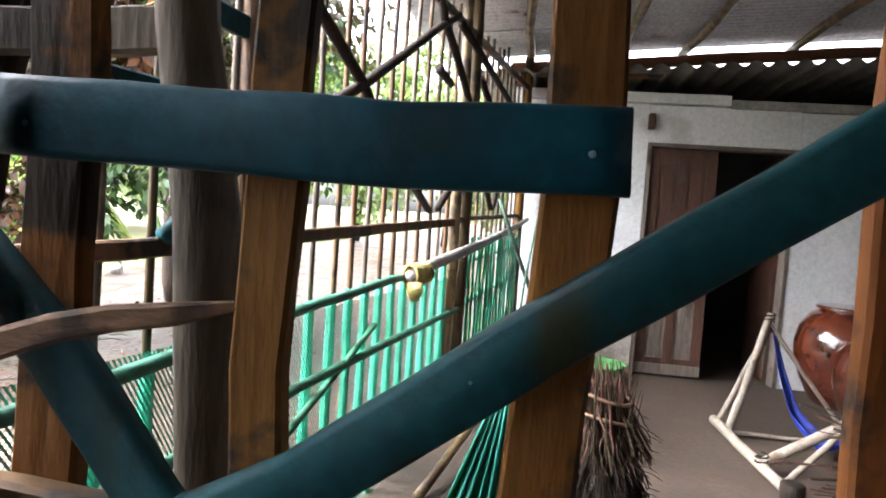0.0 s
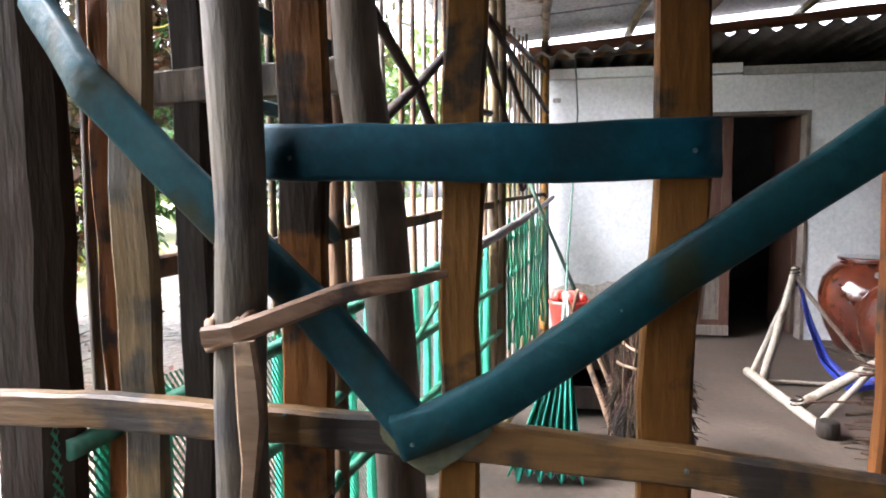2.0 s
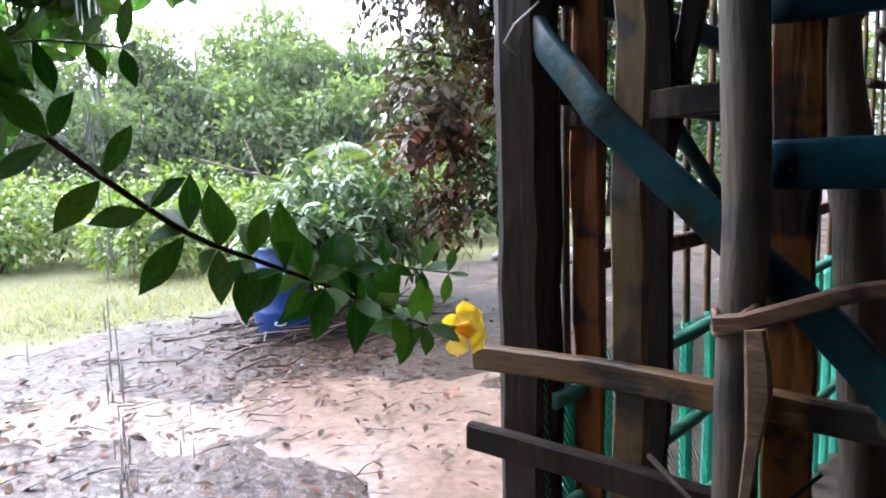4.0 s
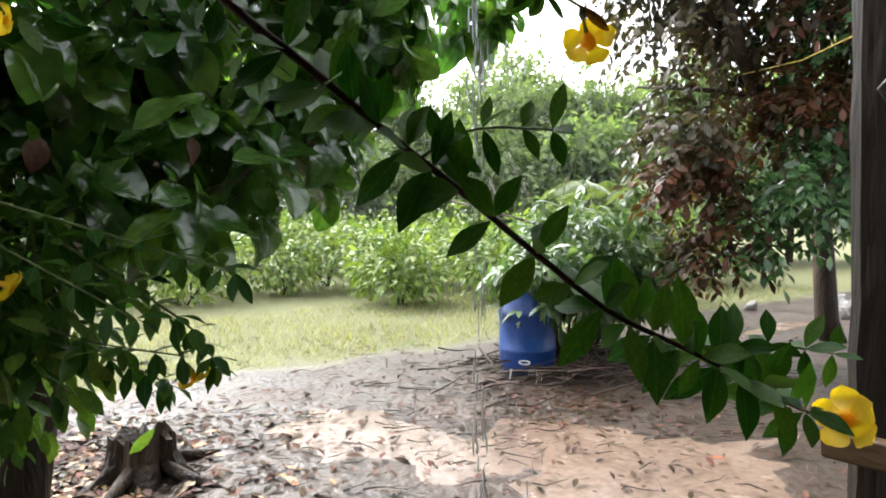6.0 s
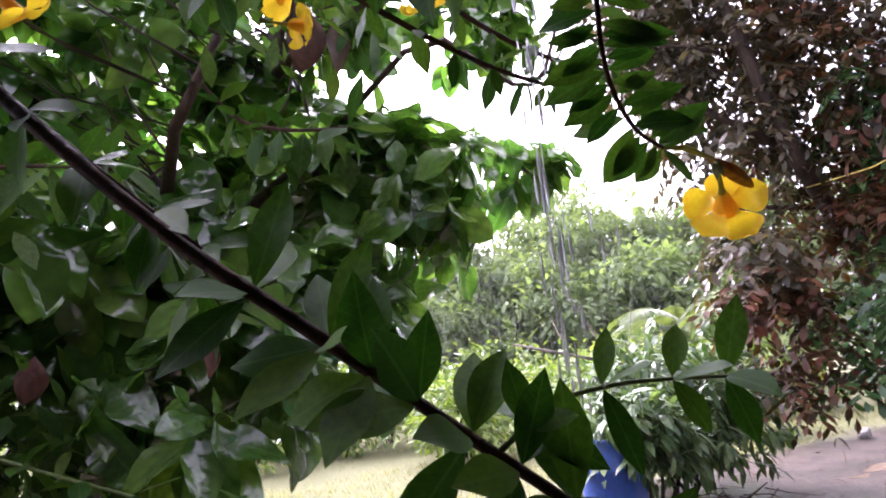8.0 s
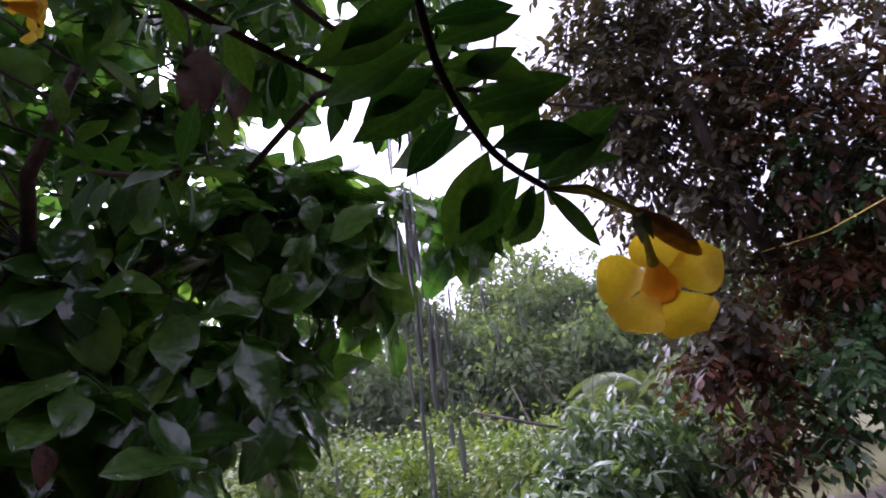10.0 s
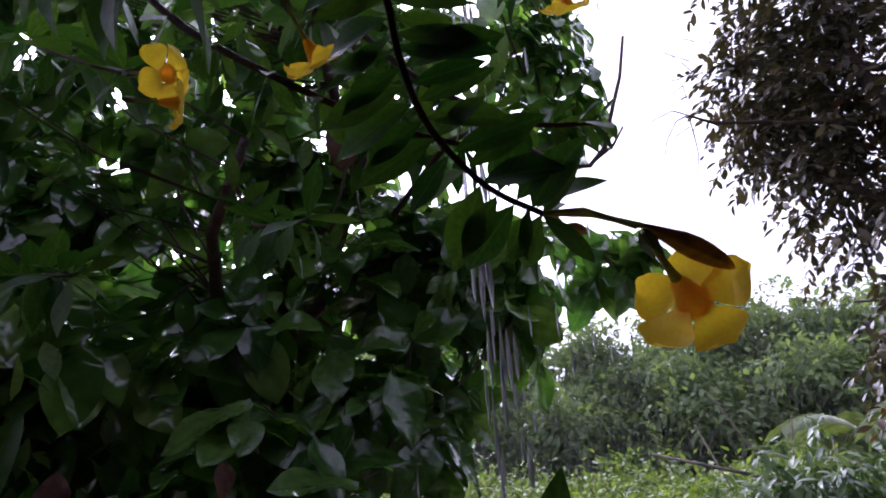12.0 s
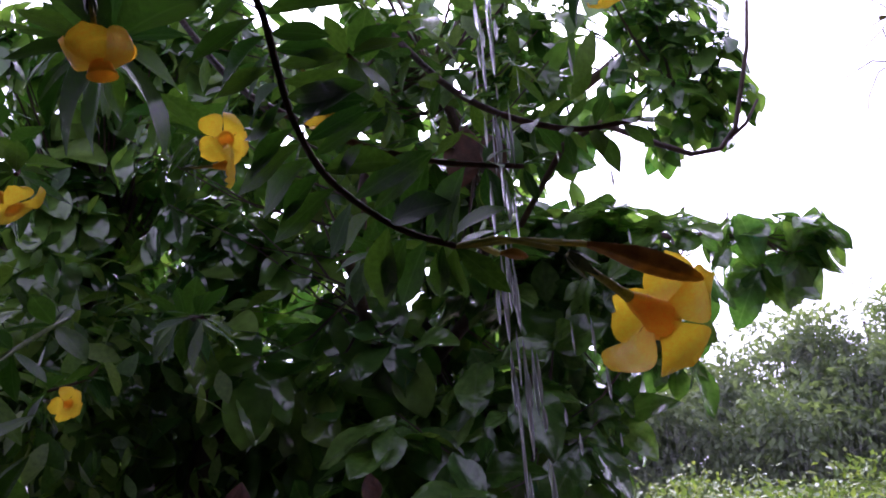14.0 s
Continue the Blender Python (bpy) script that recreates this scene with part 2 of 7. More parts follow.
M["grass"] = noisy("wet_grass", (0.155, 0.158, 0.078), (0.265, 0.262, 0.138), 0.8, 0.6, 0.0, 20, vary=0.35, island=True, translucent=0.35)
M["litter"] = noisy("fallen_leaves", (0.022, 0.013, 0.009), (0.095, 0.052, 0.030), 5, 0.65, 0.2, 60, vary=0.6, island=True, spec=0.14)
M["litter_y"] = noisy("fallen_yellow_leaves", (0.13, 0.065, 0.022), (0.30, 0.18, 0.06), 5, 0.55, 0.2, 60, vary=0.5, island=True)
M["petal"] = noisy("yellow_petal", (0.86, 0.56, 0.015), (0.92, 0.66, 0.04), 20, 0.45, 0.15, 130, translucent=0.42)
M["throat"] = noisy("orange_flower_throat", (0.85, 0.53, 0.016), (0.91, 0.63, 0.03), 30, 0.5, 0.2, 130, translucent=0.35)
M["bud"] = noisy("orange_brown_bud", (0.30, 0.14, 0.018), (0.55, 0.28, 0.03), 40, 0.45, 0.2, 160, translucent=0.15)
M["stem_yellow"] = noisy("yellow_green_flower_tube", (0.26, 0.26, 0.03), (0.42, 0.38, 0.06), 30, 0.45, 0.1, 120, translucent=0.2)
# near-black base colour carries the shade of the unlit room
M["dark_room"] = noisy("unlit_room_wall", (0.03, 0.028, 0.025), (0.06, 0.055, 0.05), 3, 0.9, 0.2, 40)
M["stone"] = noisy("grey_rubble", (0.08, 0.075, 0.07), (0.18, 0.17, 0.155), 6, 0.6, 0.5, 40, vary=0.3, island=True)


def add_veins(name, paler):
    """Paler midrib and side veins along a single leaf that lies on +y."""
    m = M[name]
    n, l = m.node_tree.nodes, m.node_tree.links
    b = n["Principled BSDF"]
    base = b.inputs["Base Color"].links[0].from_socket
    co = n.new("ShaderNodeTexCoord")
    sep = n.new("ShaderNodeSeparateXYZ")
    l.new(co.outputs["Object"], sep.inputs[0])

    def math_node(op, x, y):
        q = n.new("ShaderNodeMath")
        q.operation = op
        for s, k in zip(q.inputs, (x, y)):
            if isinstance(k, (int, float)):
                s.default_value = k
            elif k is not None:
                l.new(k, s)
        return q.outputs[0]

    side = math_node('ABSOLUTE', sep.outputs["X"], None)
    rib = math_node('LESS_THAN', side, 0.012)
    wave = math_node('SINE', math_node('MULTIPLY', math_node('SUBTRACT', sep.outputs["Y"], math_node('MULTIPLY', side, 0.9)), 60.0), None)
    vein = math_node('MULTIPLY', math_node('GREATER_THAN', wave, 0.93), 0.45)
    both = math_node('MAXIMUM', rib, vein)
    mix = n.new("ShaderNodeMixRGB")
    mix.inputs[2].default_value = (*paler, 1)
    l.new(math_node('MULTIPLY', both, 0.6), mix.inputs["Fac"])
    l.new(base, mix.inputs[1])
    l.new(mix.outputs[0], b.inputs["Base Color"])


add_veins("leaf_vine", (0.10, 0.19, 0.05))
add_veins("leaf_big_one", (0.16, 0.26, 0.09))


def ground_material():
    """Trodden wet clay that turns to turf past an uneven edge."""
    m = noisy("wet_clay_ground", (0.034, 0.024, 0.018), (0.074, 0.053, 0.041), 1.1, 0.30, 0.8, 16, spots=((0.038, 0.028, 0.023), 5.5, 0.54, 0.08), rough2=0.62, spec=0.22, dist=0.03)
    n, l = m.node_tree.nodes, m.node_tree.links
    b = n["Principled BSDF"]
    old = b.inputs["Base Color"].links[0].from_socket
    oldr = b.inputs["Roughness"].links[0].from_socket
    co = n.new("ShaderNodeTexCoord")
    sep = n.new("ShaderNodeSeparateXYZ")
    l.new(co.outputs["Object"], sep.inputs[0])
    wob = n.new("ShaderNodeTexNoise")
    wob.inputs["Scale"].default_value, wob.inputs["Detail"].default_value = 1.4, 6
    l.new(co.outputs["Object"], wob.inputs["Vector"])
    ad = n.new("ShaderNodeMath")
    ad.operation = 'ADD'
    l.new(sep.outputs["X"], ad.inputs[0])
    l.new(wob.outputs["Fac"], ad.inputs[1])
    rg = n.new("ShaderNodeMapRange")
    rg.inputs["From Min"].default_value, rg.inputs["From Max"].default_value = -6.0, -6.5
    l.new(ad.outputs[0], rg.inputs["Value"])
    mx = n.new("ShaderNodeMixRGB")
    mx.inputs[2].default_value = (0.14, 0.142, 0.07, 1)
    l.new(rg.outputs[0], mx.inputs["Fac"])
    l.new(old, mx.inputs[1])
    l.new(mx.outputs[0], b.inputs["Base Color"])
    mr = n.new("ShaderNodeMath")
    mr.operation = 'MAXIMUM'
    l.new(oldr, mr.inputs[0])
    l.new(rg.outputs[0], mr.inputs[1])
    l.new(mr.outputs[0], b.inputs["Roughness"])
    return m


def water_material():
    m = noisy("muddy_water", (0.135, 0.092, 0.068), (0.185, 0.130, 0.098), 2, 0.16, 0.25, 22, rough2=0.30, spec=0.30, dist=0.01)
    return m


M["ground"], M["water"] = ground_material(), water_material()


# ---- mesh helpers ----
rng = np.random.default_rng(7)
BASE = {}


def thing(name, place, label, category, group="", kind=""):
    ob = new(name)
    ob.location = place
    BASE[ob] = Vector(place)
    return tagged(ob, label, category, group, kind)


def finish(name, me, material, parent, label, smooth):
    if smooth:
        me.polygons.foreach_set("use_smooth", [True] * len(me.polygons))
    for mm in (material if isinstance(material, (list, tuple)) else [material]):
        me.materials.append(mm)
    ob = new(name, me)
    BASE[ob] = Vector((0, 0, 0))
    if parent is not None:
        ob.parent = parent
        BASE[ob] = BASE[parent]
    if label:
        ob["label"] = label
    return ob


def part(name, bm, material, parent=None, label="", smooth=False):
    """One mesh object from a bmesh in world coordinates, under a thing or a part."""
    if parent is not None:
        bmesh.ops.translate(bm, vec=-BASE[parent], verts=bm.verts)
    bmesh.ops.recalc_face_normals(bm, faces=bm.faces)
    me = bpy.data.meshes.new(name)
    bm.to_mesh(me)
    bm.free()
    return finish(name, me, material, parent, label, smooth)


def raw(name, verts, faces, material, parent=None, label="", smooth=False):
    v = np.asarray(verts, float)
    if parent is not None:
        v = v - np.array(BASE[parent])
    me = bpy.data.meshes.new(name)
    me.from_pydata(v.tolist(), [], [list(map(int, f)) for f in faces])
    return finish(name, me, material, parent, label, smooth)


def rrect(w, t, r=0.2):
    """Rounded rectangle, w by t."""
    c = min(w, t) * r
    a, b = w / 2, t / 2
    return [(-a + c, -b), (a - c, -b), (a, -b + c), (a, b - c), (a - c, b), (-a + c, b), (-a, b - c), (-a, -b + c)]


def ring(r, n=10, squash=1.0):
    return [(r * math.cos(2 * math.pi * i / n), r * squash * math.sin(2 * math.pi * i / n)) for i in range(n)]


def halfpipe(w, t):
    """Rounded front, flat back: a split pole."""
    return [(-w / 2, t * 0.45), (-w / 2, -t * 0.08), (-w * 0.475, -t * 0.34), (-w * 0.40, -t * 0.47), (0, -t * 0.54), (w * 0.40, -t * 0.47), (w * 0.475, -t * 0.34), (w / 2, -t * 0.08), (w / 2, t * 0.45)]


def sweep(bm, path, profile, side=None, jitter=0.0, scales=None, seed=0.0):
    """Sweeps a profile along a path. side: the direction of the profile's first axis."""
    path = [Vector(p) for p in path]
    rows = []
    last = None
    for i, p in enumerate(path):
        d = (path[min(i + 1, len(path) - 1)] - path[max(i - 1, 0)]).normalized()
        s = Vector(side) if side is not None else (last if last is not None else (Vector((0, 0, 1)).cross(d) if abs(d.z) < 0.95 else Vector((1, 0, 0))))
        s = (s - d * s.dot(d)).normalized()
        last = s
        n = d.cross(s)
        k = scales[i] if scales else 1.0
        row = []
        for j, (a, b) in enumerate(profile):
            q = p + s * a * k + n * b * k
            if jitter:
                q = q + noise.noise_vector(q * 9.0 + Vector((seed, seed * 0.7, 0))) * jitter
            row.append(bm.verts.new(q))
        rows.append(row)
    m = len(profile)
    for r0, r1 in zip(rows, rows[1:]):
        for j in range(m):
            bm.faces.new((r0[j], r0[(j + 1) % m], r1[(j + 1) % m], r1[j]))
    bm.faces.new(rows[0][::-1])
    bm.faces.new(rows[-1])
    return bm


def line(a, b, n):
    a, b = Vector(a), Vector(b)
    return [a.lerp(b, i / n) for i in range(n + 1)]


def bowed(a, b, n, amp, seed):
    out = []
    for i, p in enumerate(line(a, b, n)):
        out.append(p + noise.noise_vector(Vector((seed * 3.1, i * 0.45, seed))) * amp)
    return out


def plank(name, a, b, w, t, material, parent, seg=14, jitter=0.004, side=(1, 0, 0), label="", bow=0.004, profile=None, scales=None):
    bm = bmesh.new()
    seed = (a[0] * 7.3 + a[2] * 3.1 + b[0] * 1.7) % 17
    sweep(bm, bowed(a, b, seg, bow, seed), profile or rrect(w, t, 0.16), side, jitter, scales, seed)
    return part(name, bm, material, parent, label, smooth=False)


def log(name, path, r0, r1, material, parent, n=10, jitter=0.004, label="", wob=0.0):
    bm = bmesh.new()
    k = len(path) - 1
    if len(path) == 2:
        path = bowed(path[0], path[1], 10, wob, path[0][0] * 5 + path[1][2])
        k = 10
    sweep(bm, path, ring(1.0, n), None, jitter, [r0 + (r1 - r0) * i / k for i in range(k + 1)], path[0][0] * 3)
    return part(name, bm, material, parent, label, smooth=True)


def box(bm, a, b, bevel=0.0):
    a, b = Vector(a), Vector(b)
    vs = bmesh.ops.create_cube(bm, size=1)["verts"]
    bmesh.ops.scale(bm, vec=b - a, verts=vs)
    bmesh.ops.translate(bm, vec=(a + b) / 2, verts=vs)
    if bevel:
        es = list({e for v in vs for e in v.link_edges})
        bmesh.ops.bevel(bm, geom=es, offset=bevel, segments=2, affect='EDGES', profile=0.6)
    return bm


def lathe(bm, centre, prof, n=40):
    rows = []
    for r, z in prof:
        rows.append([bm.verts.new((centre[0] + r * math.cos(2 * math.pi * i / n), centre[1] + r * math.sin(2 * math.pi * i / n), centre[2] + z)) for i in range(n)])
    for r0, r1 in zip(rows, rows[1:]):
        for j in range(n):
            bm.faces.new((r0[j], r0[(j + 1) % n], r1[(j + 1) % n], r1[j]))
    bm.faces.new(rows[0][::-1])
    bm.faces.new(rows[-1])
    return bm


def leaf_shape(width=0.36, rows=6, droop=0.18, fold=0.10, tip=1.25, blunt=0.0, wave=0.012):
    """A leaf along +y, 1 long, up is +z: midrib with two halves."""
    v, f = [], []
    for i in range(rows + 1):
        t = i / rows
        w = width * 0.5 * (math.sin(math.pi * min(1, t ** (1 / tip if blunt else tip))) ** (0.8 if t < 0.45 else 1.1) if 0 < t < 1 else 0.02)
        z = -droop * t * t
        e = wave * math.sin(t * 9.0)
        v += [(-w, t, z + fold * w * 2 + e), (0, t, z), (w, t, z + fold * w * 2 - e)]
    for i in range(rows):
        k = 3 * i
        f += [(k, k + 1, k + 4, k + 3), (k + 1, k + 2, k + 5, k + 4)]
    return np.array(v), f


LEAF_MID = leaf_shape(0.40, 4, 0.22, 0.10)


def veined_leaf(width, rows, cols, droop, fold, veins=7, deep=0.008, wave=0.03, tip=0.9):
    """A broad leaf along +y whose blade is ridged between side veins."""
    v = []
    for i in range(rows + 1):
        t = i / rows
        w = width * 0.5 * (math.sin(math.pi * t ** tip) ** 0.75 if 0 < t < 1 else 0.02)
        for j in range(2 * cols + 1):
            a = j / cols - 1
            z = -droop * t * t + fold * w * 2 * abs(a) - 0.35 * fold * w * 2 * a * a + wave * math.sin(t * 8 + 2 * a) * abs(a)
            z += deep * math.sin(2 * math.pi * veins * (t - 0.22 * abs(a))) * min(1, 3 * abs(a)) * (1 - t * 0.5)
            v.append((a * w, t, z))
    k = 2 * cols + 1
    f = [(i * k + j, i * k + j + 1, (i + 1) * k + j + 1, (i + 1) * k + j) for i in range(rows) for j in range(2 * cols)]
    return np.array(v), f


LEAF_BROAD_MID = veined_leaf(0.60, 12, 2, 0.30, 0.12, 5, 0.010, 0.05, 1.15)
LEAF_SPRAY = leaf_shape(0.44, 3, 0.22, 0.08)
LEAF_LONG = leaf_shape(0.29, 4, 0.30, 0.10)
LEAF_ROUGH = (np.array([(0, 0, 0), (-0.24, 0.45, 0.04), (0, 1, -0.12), (0.24, 0.45, 0.04)]), [(0, 1, 2), (0, 2, 3)])


def norm(a):
    return a / np.maximum(np.linalg.norm(a, axis=1, keepdims=True), 1e-9)


def leaves(name, places, along, up, size, shape, material, parent=None, label=""):
    """Many leaves in one mesh."""
    tv, tf = shape
    y = norm(np.asarray(along, float))
    x = norm(np.cross(y, np.asarray(up, float)))
    z = np.cross(x, y)
    size = np.asarray(size, float).reshape(-1, 1, 1)
    v = (x[:, None, :] * tv[None, :, 0:1] + y[:, None, :] * tv[None, :, 1:2] + z[:, None, :] * tv[None, :, 2:3]) * size + np.asarray(places)[:, None, :]
    k, n = len(tv), len(v)
    v = v.reshape(-1, 3)
    if parent is not None:
        v = v - np.array(BASE[parent])
    me = bpy.data.meshes.new(name)
    me.vertices.add(len(v))
    me.vertices.foreach_set("co", v.astype(np.float32).ravel())
    loops = np.concatenate([np.array(q) for q in tf])
    lens = np.array([len(q) for q in tf])
    allv = (loops[None, :] + (np.arange(n) * k)[:, None]).ravel()
    alll = np.tile(lens, n)
    me.loops.add(len(allv))
    me.loops.foreach_set("vertex_index", allv.astype(np.int32))
    me.polygons.add(len(alll))
    me.polygons.foreach_set("loop_start", np.concatenate([[0], np.cumsum(alll)[:-1]]).astype(np.int32))
    me.polygons.foreach_set("loop_total", alll.astype(np.int32))
    me.update(calc_edges=True)
    ob = finish(name, me, material, parent, label, True)
    if n > 100:
        ob["kind"] = "stuff"
    return ob


def crown(centre, radii, clumps, per, spread, hollow=0.55, squash=0.8):
    """Leaf places in uneven clumps through an ellipsoid, denser near its skin, and the way out from its middle."""
    c = np.array(centre)
    u = norm(rng.normal(size=(clumps, 3)))
    r = (hollow + (1 - hollow) * rng.random((clumps, 1))) * (0.8 + 0.35 * rng.random((clumps, 1)))
    mid = c + u * r * np.array(radii)
    p = np.repeat(mid, per, 0) + rng.normal(size=(clumps * per, 3)) * spread * np.array((1, 1, squash))
    out = norm(p - c + rng.normal(size=p.shape) * 0.35 * np.array(radii).mean())
    return p, out, mid


# ---- ground, porch floor, house ----
def ground_sheet():
    xs = np.concatenate([[-600, -250, -110, -60, -38, -26, -19, -15, -12, -10.5], np.arange(-9.5, 1.6, 0.13), [2.5, 4, 8, 16, 40, 110, 250, 600]])
    ys = np.concatenate([[-600, -250, -110, -50, -24, -12, -7, -5], np.arange(-4, 9.1, 0.13), [10, 12, 15, 20, 28, 45, 110, 250, 600]])
    gx, gy = np.meshgrid(xs, ys, indexing="ij")
    z = np.full(gx.shape, -0.10)
    for i in range(gx.shape[0]):
        for j in range(gx.shape[1]):
            if -12 < gx[i, j] < 3 and -6 < gy[i, j] < 12:
                z[i, j] += 0.020 * noise.noise((gx[i, j] * 0.9, gy[i, j] * 0.9, 0)) + 0.010 * noise.noise((gx[i, j] * 3.5, gy[i, j] * 3.5, 4)) - 0.004
                z[i, j] -= 0.030 * math.exp(-((gx[i, j] + 2.5) / 1.1) ** 2 - ((gy[i, j] - 1.6) / 0.8) ** 2) + 0.014 * math.exp(-((gx[i, j] + 4.0) / 0.8) ** 2 - ((gy[i, j] - 0.4) / 0.9) ** 2)
    v = np.stack([gx, gy, z], -1).reshape(-1, 3)
    m = len(ys)
    f = [(i * m + j, (i + 1) * m + j, (i + 1) * m + j + 1, i * m + j + 1) for i in range(len(xs) - 1) for j in range(m - 1)]
    return raw("ground", v, f, M["ground"], smooth=True)


tagged(ground_sheet(), "wet trodden clay yard turning to turf", "ground", kind="structure")

FA, FB = Vector((-0.66, 0.05)), Vector((0.25, 4.90))
FDIR = (FB - FA).normalized()


def fence_at(s, z, off=0.0):
    """A place on the side fence: s along it from the gate's corner, off inwards."""
    p = FA + FDIR * s
    return (p.x + FDIR.y * off, p.y - FDIR.x * off, z)


def prism(name, outline, z0, z1, material, label, category):
    bm = bmesh.new()
    lo = [bm.verts.new((x, y, z0)) for x, y in outline]
    hi = [bm.verts.new((x, y, z1)) for x, y in outline]
    k = len(outline)
    bm.faces.new(hi)
    bm.faces.new(lo[::-1])
    for i in range(k):
        bm.faces.new((lo[i], lo[(i + 1) % k], hi[(i + 1) % k], hi[i]))
    bmesh.ops.bevel(bm, geom=list(bm.edges), offset=0.012, segments=2, affect='EDGES')
    ob = part(name, bm, material)
    return tagged(ob, label, category, kind="structure")


prism("floor", [(-0.62, 0.12), (6.2, 0.12), (6.2, 9.0), (0.20, 9.0), (0.20, 4.95)], -0.25, 0.0, M["concrete"], "dusty bare concrete porch floor with brown stains", "floor")


def wall_piece(name, boxes, material, label, bevel=0.006):
    bm = bmesh.new()
    for a, b in boxes:
        box(bm, a, b, bevel)
    return tagged(part(name, bm, material), label, "wall", kind="structure")


wall_piece("wall_front", [((0.17, 4.96, 0.0), (1.30, 5.10, 2.305)), ((2.50, 4.96, 0.0), (6.2, 5.10, 2.285)), ((1.30, 4.962, 1.985), (2.50, 5.098, 2.300))], M["plaster"], "whitewashed plaster house wall with faint stains")
wall_piece("wall_side", [((0.17, 5.10, -0.1), (0.31, 9.0, 2.36))], M["plaster"], "whitewashed plaster side wall of the house")
def sloped_wall(name, y0, y1, z0, z1, slope, material, label):
    bm = bmesh.new()
    v = [bm.verts.new(q) for q in ((0.17, y0, z0), (6.2, y0, z0), (6.2, y1, z0), (0.17, y1, z0), (0.17, y0, z1), (6.2, y0, z1 + slope * 6.03), (6.2, y1, z1 + slope * 6.03), (0.17, y1, z1))]
    for q in ((3, 2, 1, 0), (4, 5, 6, 7), (0, 1, 5, 4), (1, 2, 6, 5), (2, 3, 7, 6), (3, 0, 4, 7)):
        bm.faces.new([v[i] for i in q])
    return tagged(part(name, bm, material), label, "wall", kind="structure")


# dark colour here stands in for the gloom behind the open door
sloped_wall("wall_back", 9.0, 9.14, -0.1, 2.352, 0.070, M["dark_room"], "back wall of the room, coloured dark for the room's shade")
wall_piece("wall_east", [((6.2, 4.96, -0.1), (6.34, 9.14, 2.85))], M["plaster"], "plain whitewashed end wall of the house")
wall_piece("trim_band_left", [((0.15, 4.925, 2.31), (1.93, 5.10, 2.395))], M["plaster"], "pale plaster band over the wall")
wall_piece("trim_band_right", [((1.935, 4.94, 2.29), (6.2, 5.10, 2.365))], M["lintel"], "grey concrete ring beam over the wall")


def stained_foot():
    """Damp, brown-stained foot of the wall with an uneven upper edge."""
    bm = bmesh.new()
    n = 60
    lo, hi, back = [], [], []
    for i in range(n + 1):
        x = 0.175 + 1.12 * i / n
        h = 0.47 + 0.05 * noise.noise((x * 4, 0, 0)) + 0.025 * noise.noise((x * 15, 3, 0))
        lo.append(bm.verts.new((x, 4.955, 0.004)))
        hi.append(bm.verts.new((x, 4.955, h)))
        back.append(bm.verts.new((x, 4.962, h + 0.003)))
    for i in range(n):
        bm.faces.new((lo[i], lo[i + 1], hi[i + 1], hi[i]))
        bm.faces.new((hi[i], hi[i + 1], back[i + 1], back[i]))
    return tagged(part("baseboard", bm, M["plaster_low"]), "damp brown-stained foot of the plaster wall", "wall stain", kind="structure")


stained_foot()


def corrugated(name, u0, u1, v0, v1, zf, period, amp, along_x, material, parent=None, label="", thick=0.0015, per=8, cuts=3):
    """A sheet whose ridges run along x (along_x) or y; u across the ridges, v along them."""
    n = int((u1 - u0) / period * per)
    v, f = [], []
    for i in range(n + 1):
        u = u0 + (u1 - u0) * i / n
        for j in range(cuts + 1):
            w = v0 + (v1 - v0) * j / cuts
            x, y = (w, u) if along_x else (u, w)
            v.append((x, y, zf(x, y) + amp * math.sin(2 * math.pi * u / period)))
    k = cuts + 1
    f = [(i * k + j, i * k + j + 1, (i + 1) * k + j + 1, (i + 1) * k + j) for i in range(n) for j in range(cuts)]
    ob = raw(name, v, f, material, parent, label, smooth=True)
    sol = ob.modifiers.new("thickness", 'SOLIDIFY')
    sol.thickness = thick
    return ob


def beam_z(x):
    return 2.545 + 0.080 * (x - 0.25)


def house_z(x, y):
    return 2.475 + 0.070 * (x - 0.25) - 0.022 * (y - 4.8)


# added out of view: keeps light off the right end of the porch
wall_piece("wall_porch", [((4.25, 0.15, -0.1), (4.37, 4.955, 3.005))], M["dark_wood"], "unseen dark timber wall added to dim the right of the porch")
# added, unseen: stops front light from reaching the porch floor and firewood
wall_piece("wall_porch_front", [((1.52, 0.16, -0.1), (2.4, 0.27, 2.79)), ((2.4, 0.16, -0.1), (3.3, 0.268, 2.86)), ((3.3, 0.16, -0.1), (4.245, 0.266, 2.93))], M["dark_wood"], "unseen dark timber wall added beside the gate to block light")
house_roof = thing("house_roof", (3.2, 7.0, 2.40), "grey wavy fibre-cement roof sheets on the house", "roof", kind="structure")
for k in range(6):
    corrugated("roof_sheet", -0.15 + 1.08 * k, 0.95 + 1.08 * k, 4.70, 9.5, lambda x, y, k=k: house_z(x, y) + 0.004 * (k % 2), 0.18, 0.026, False, M["cement_sheet"], house_roof, thick=0.006)

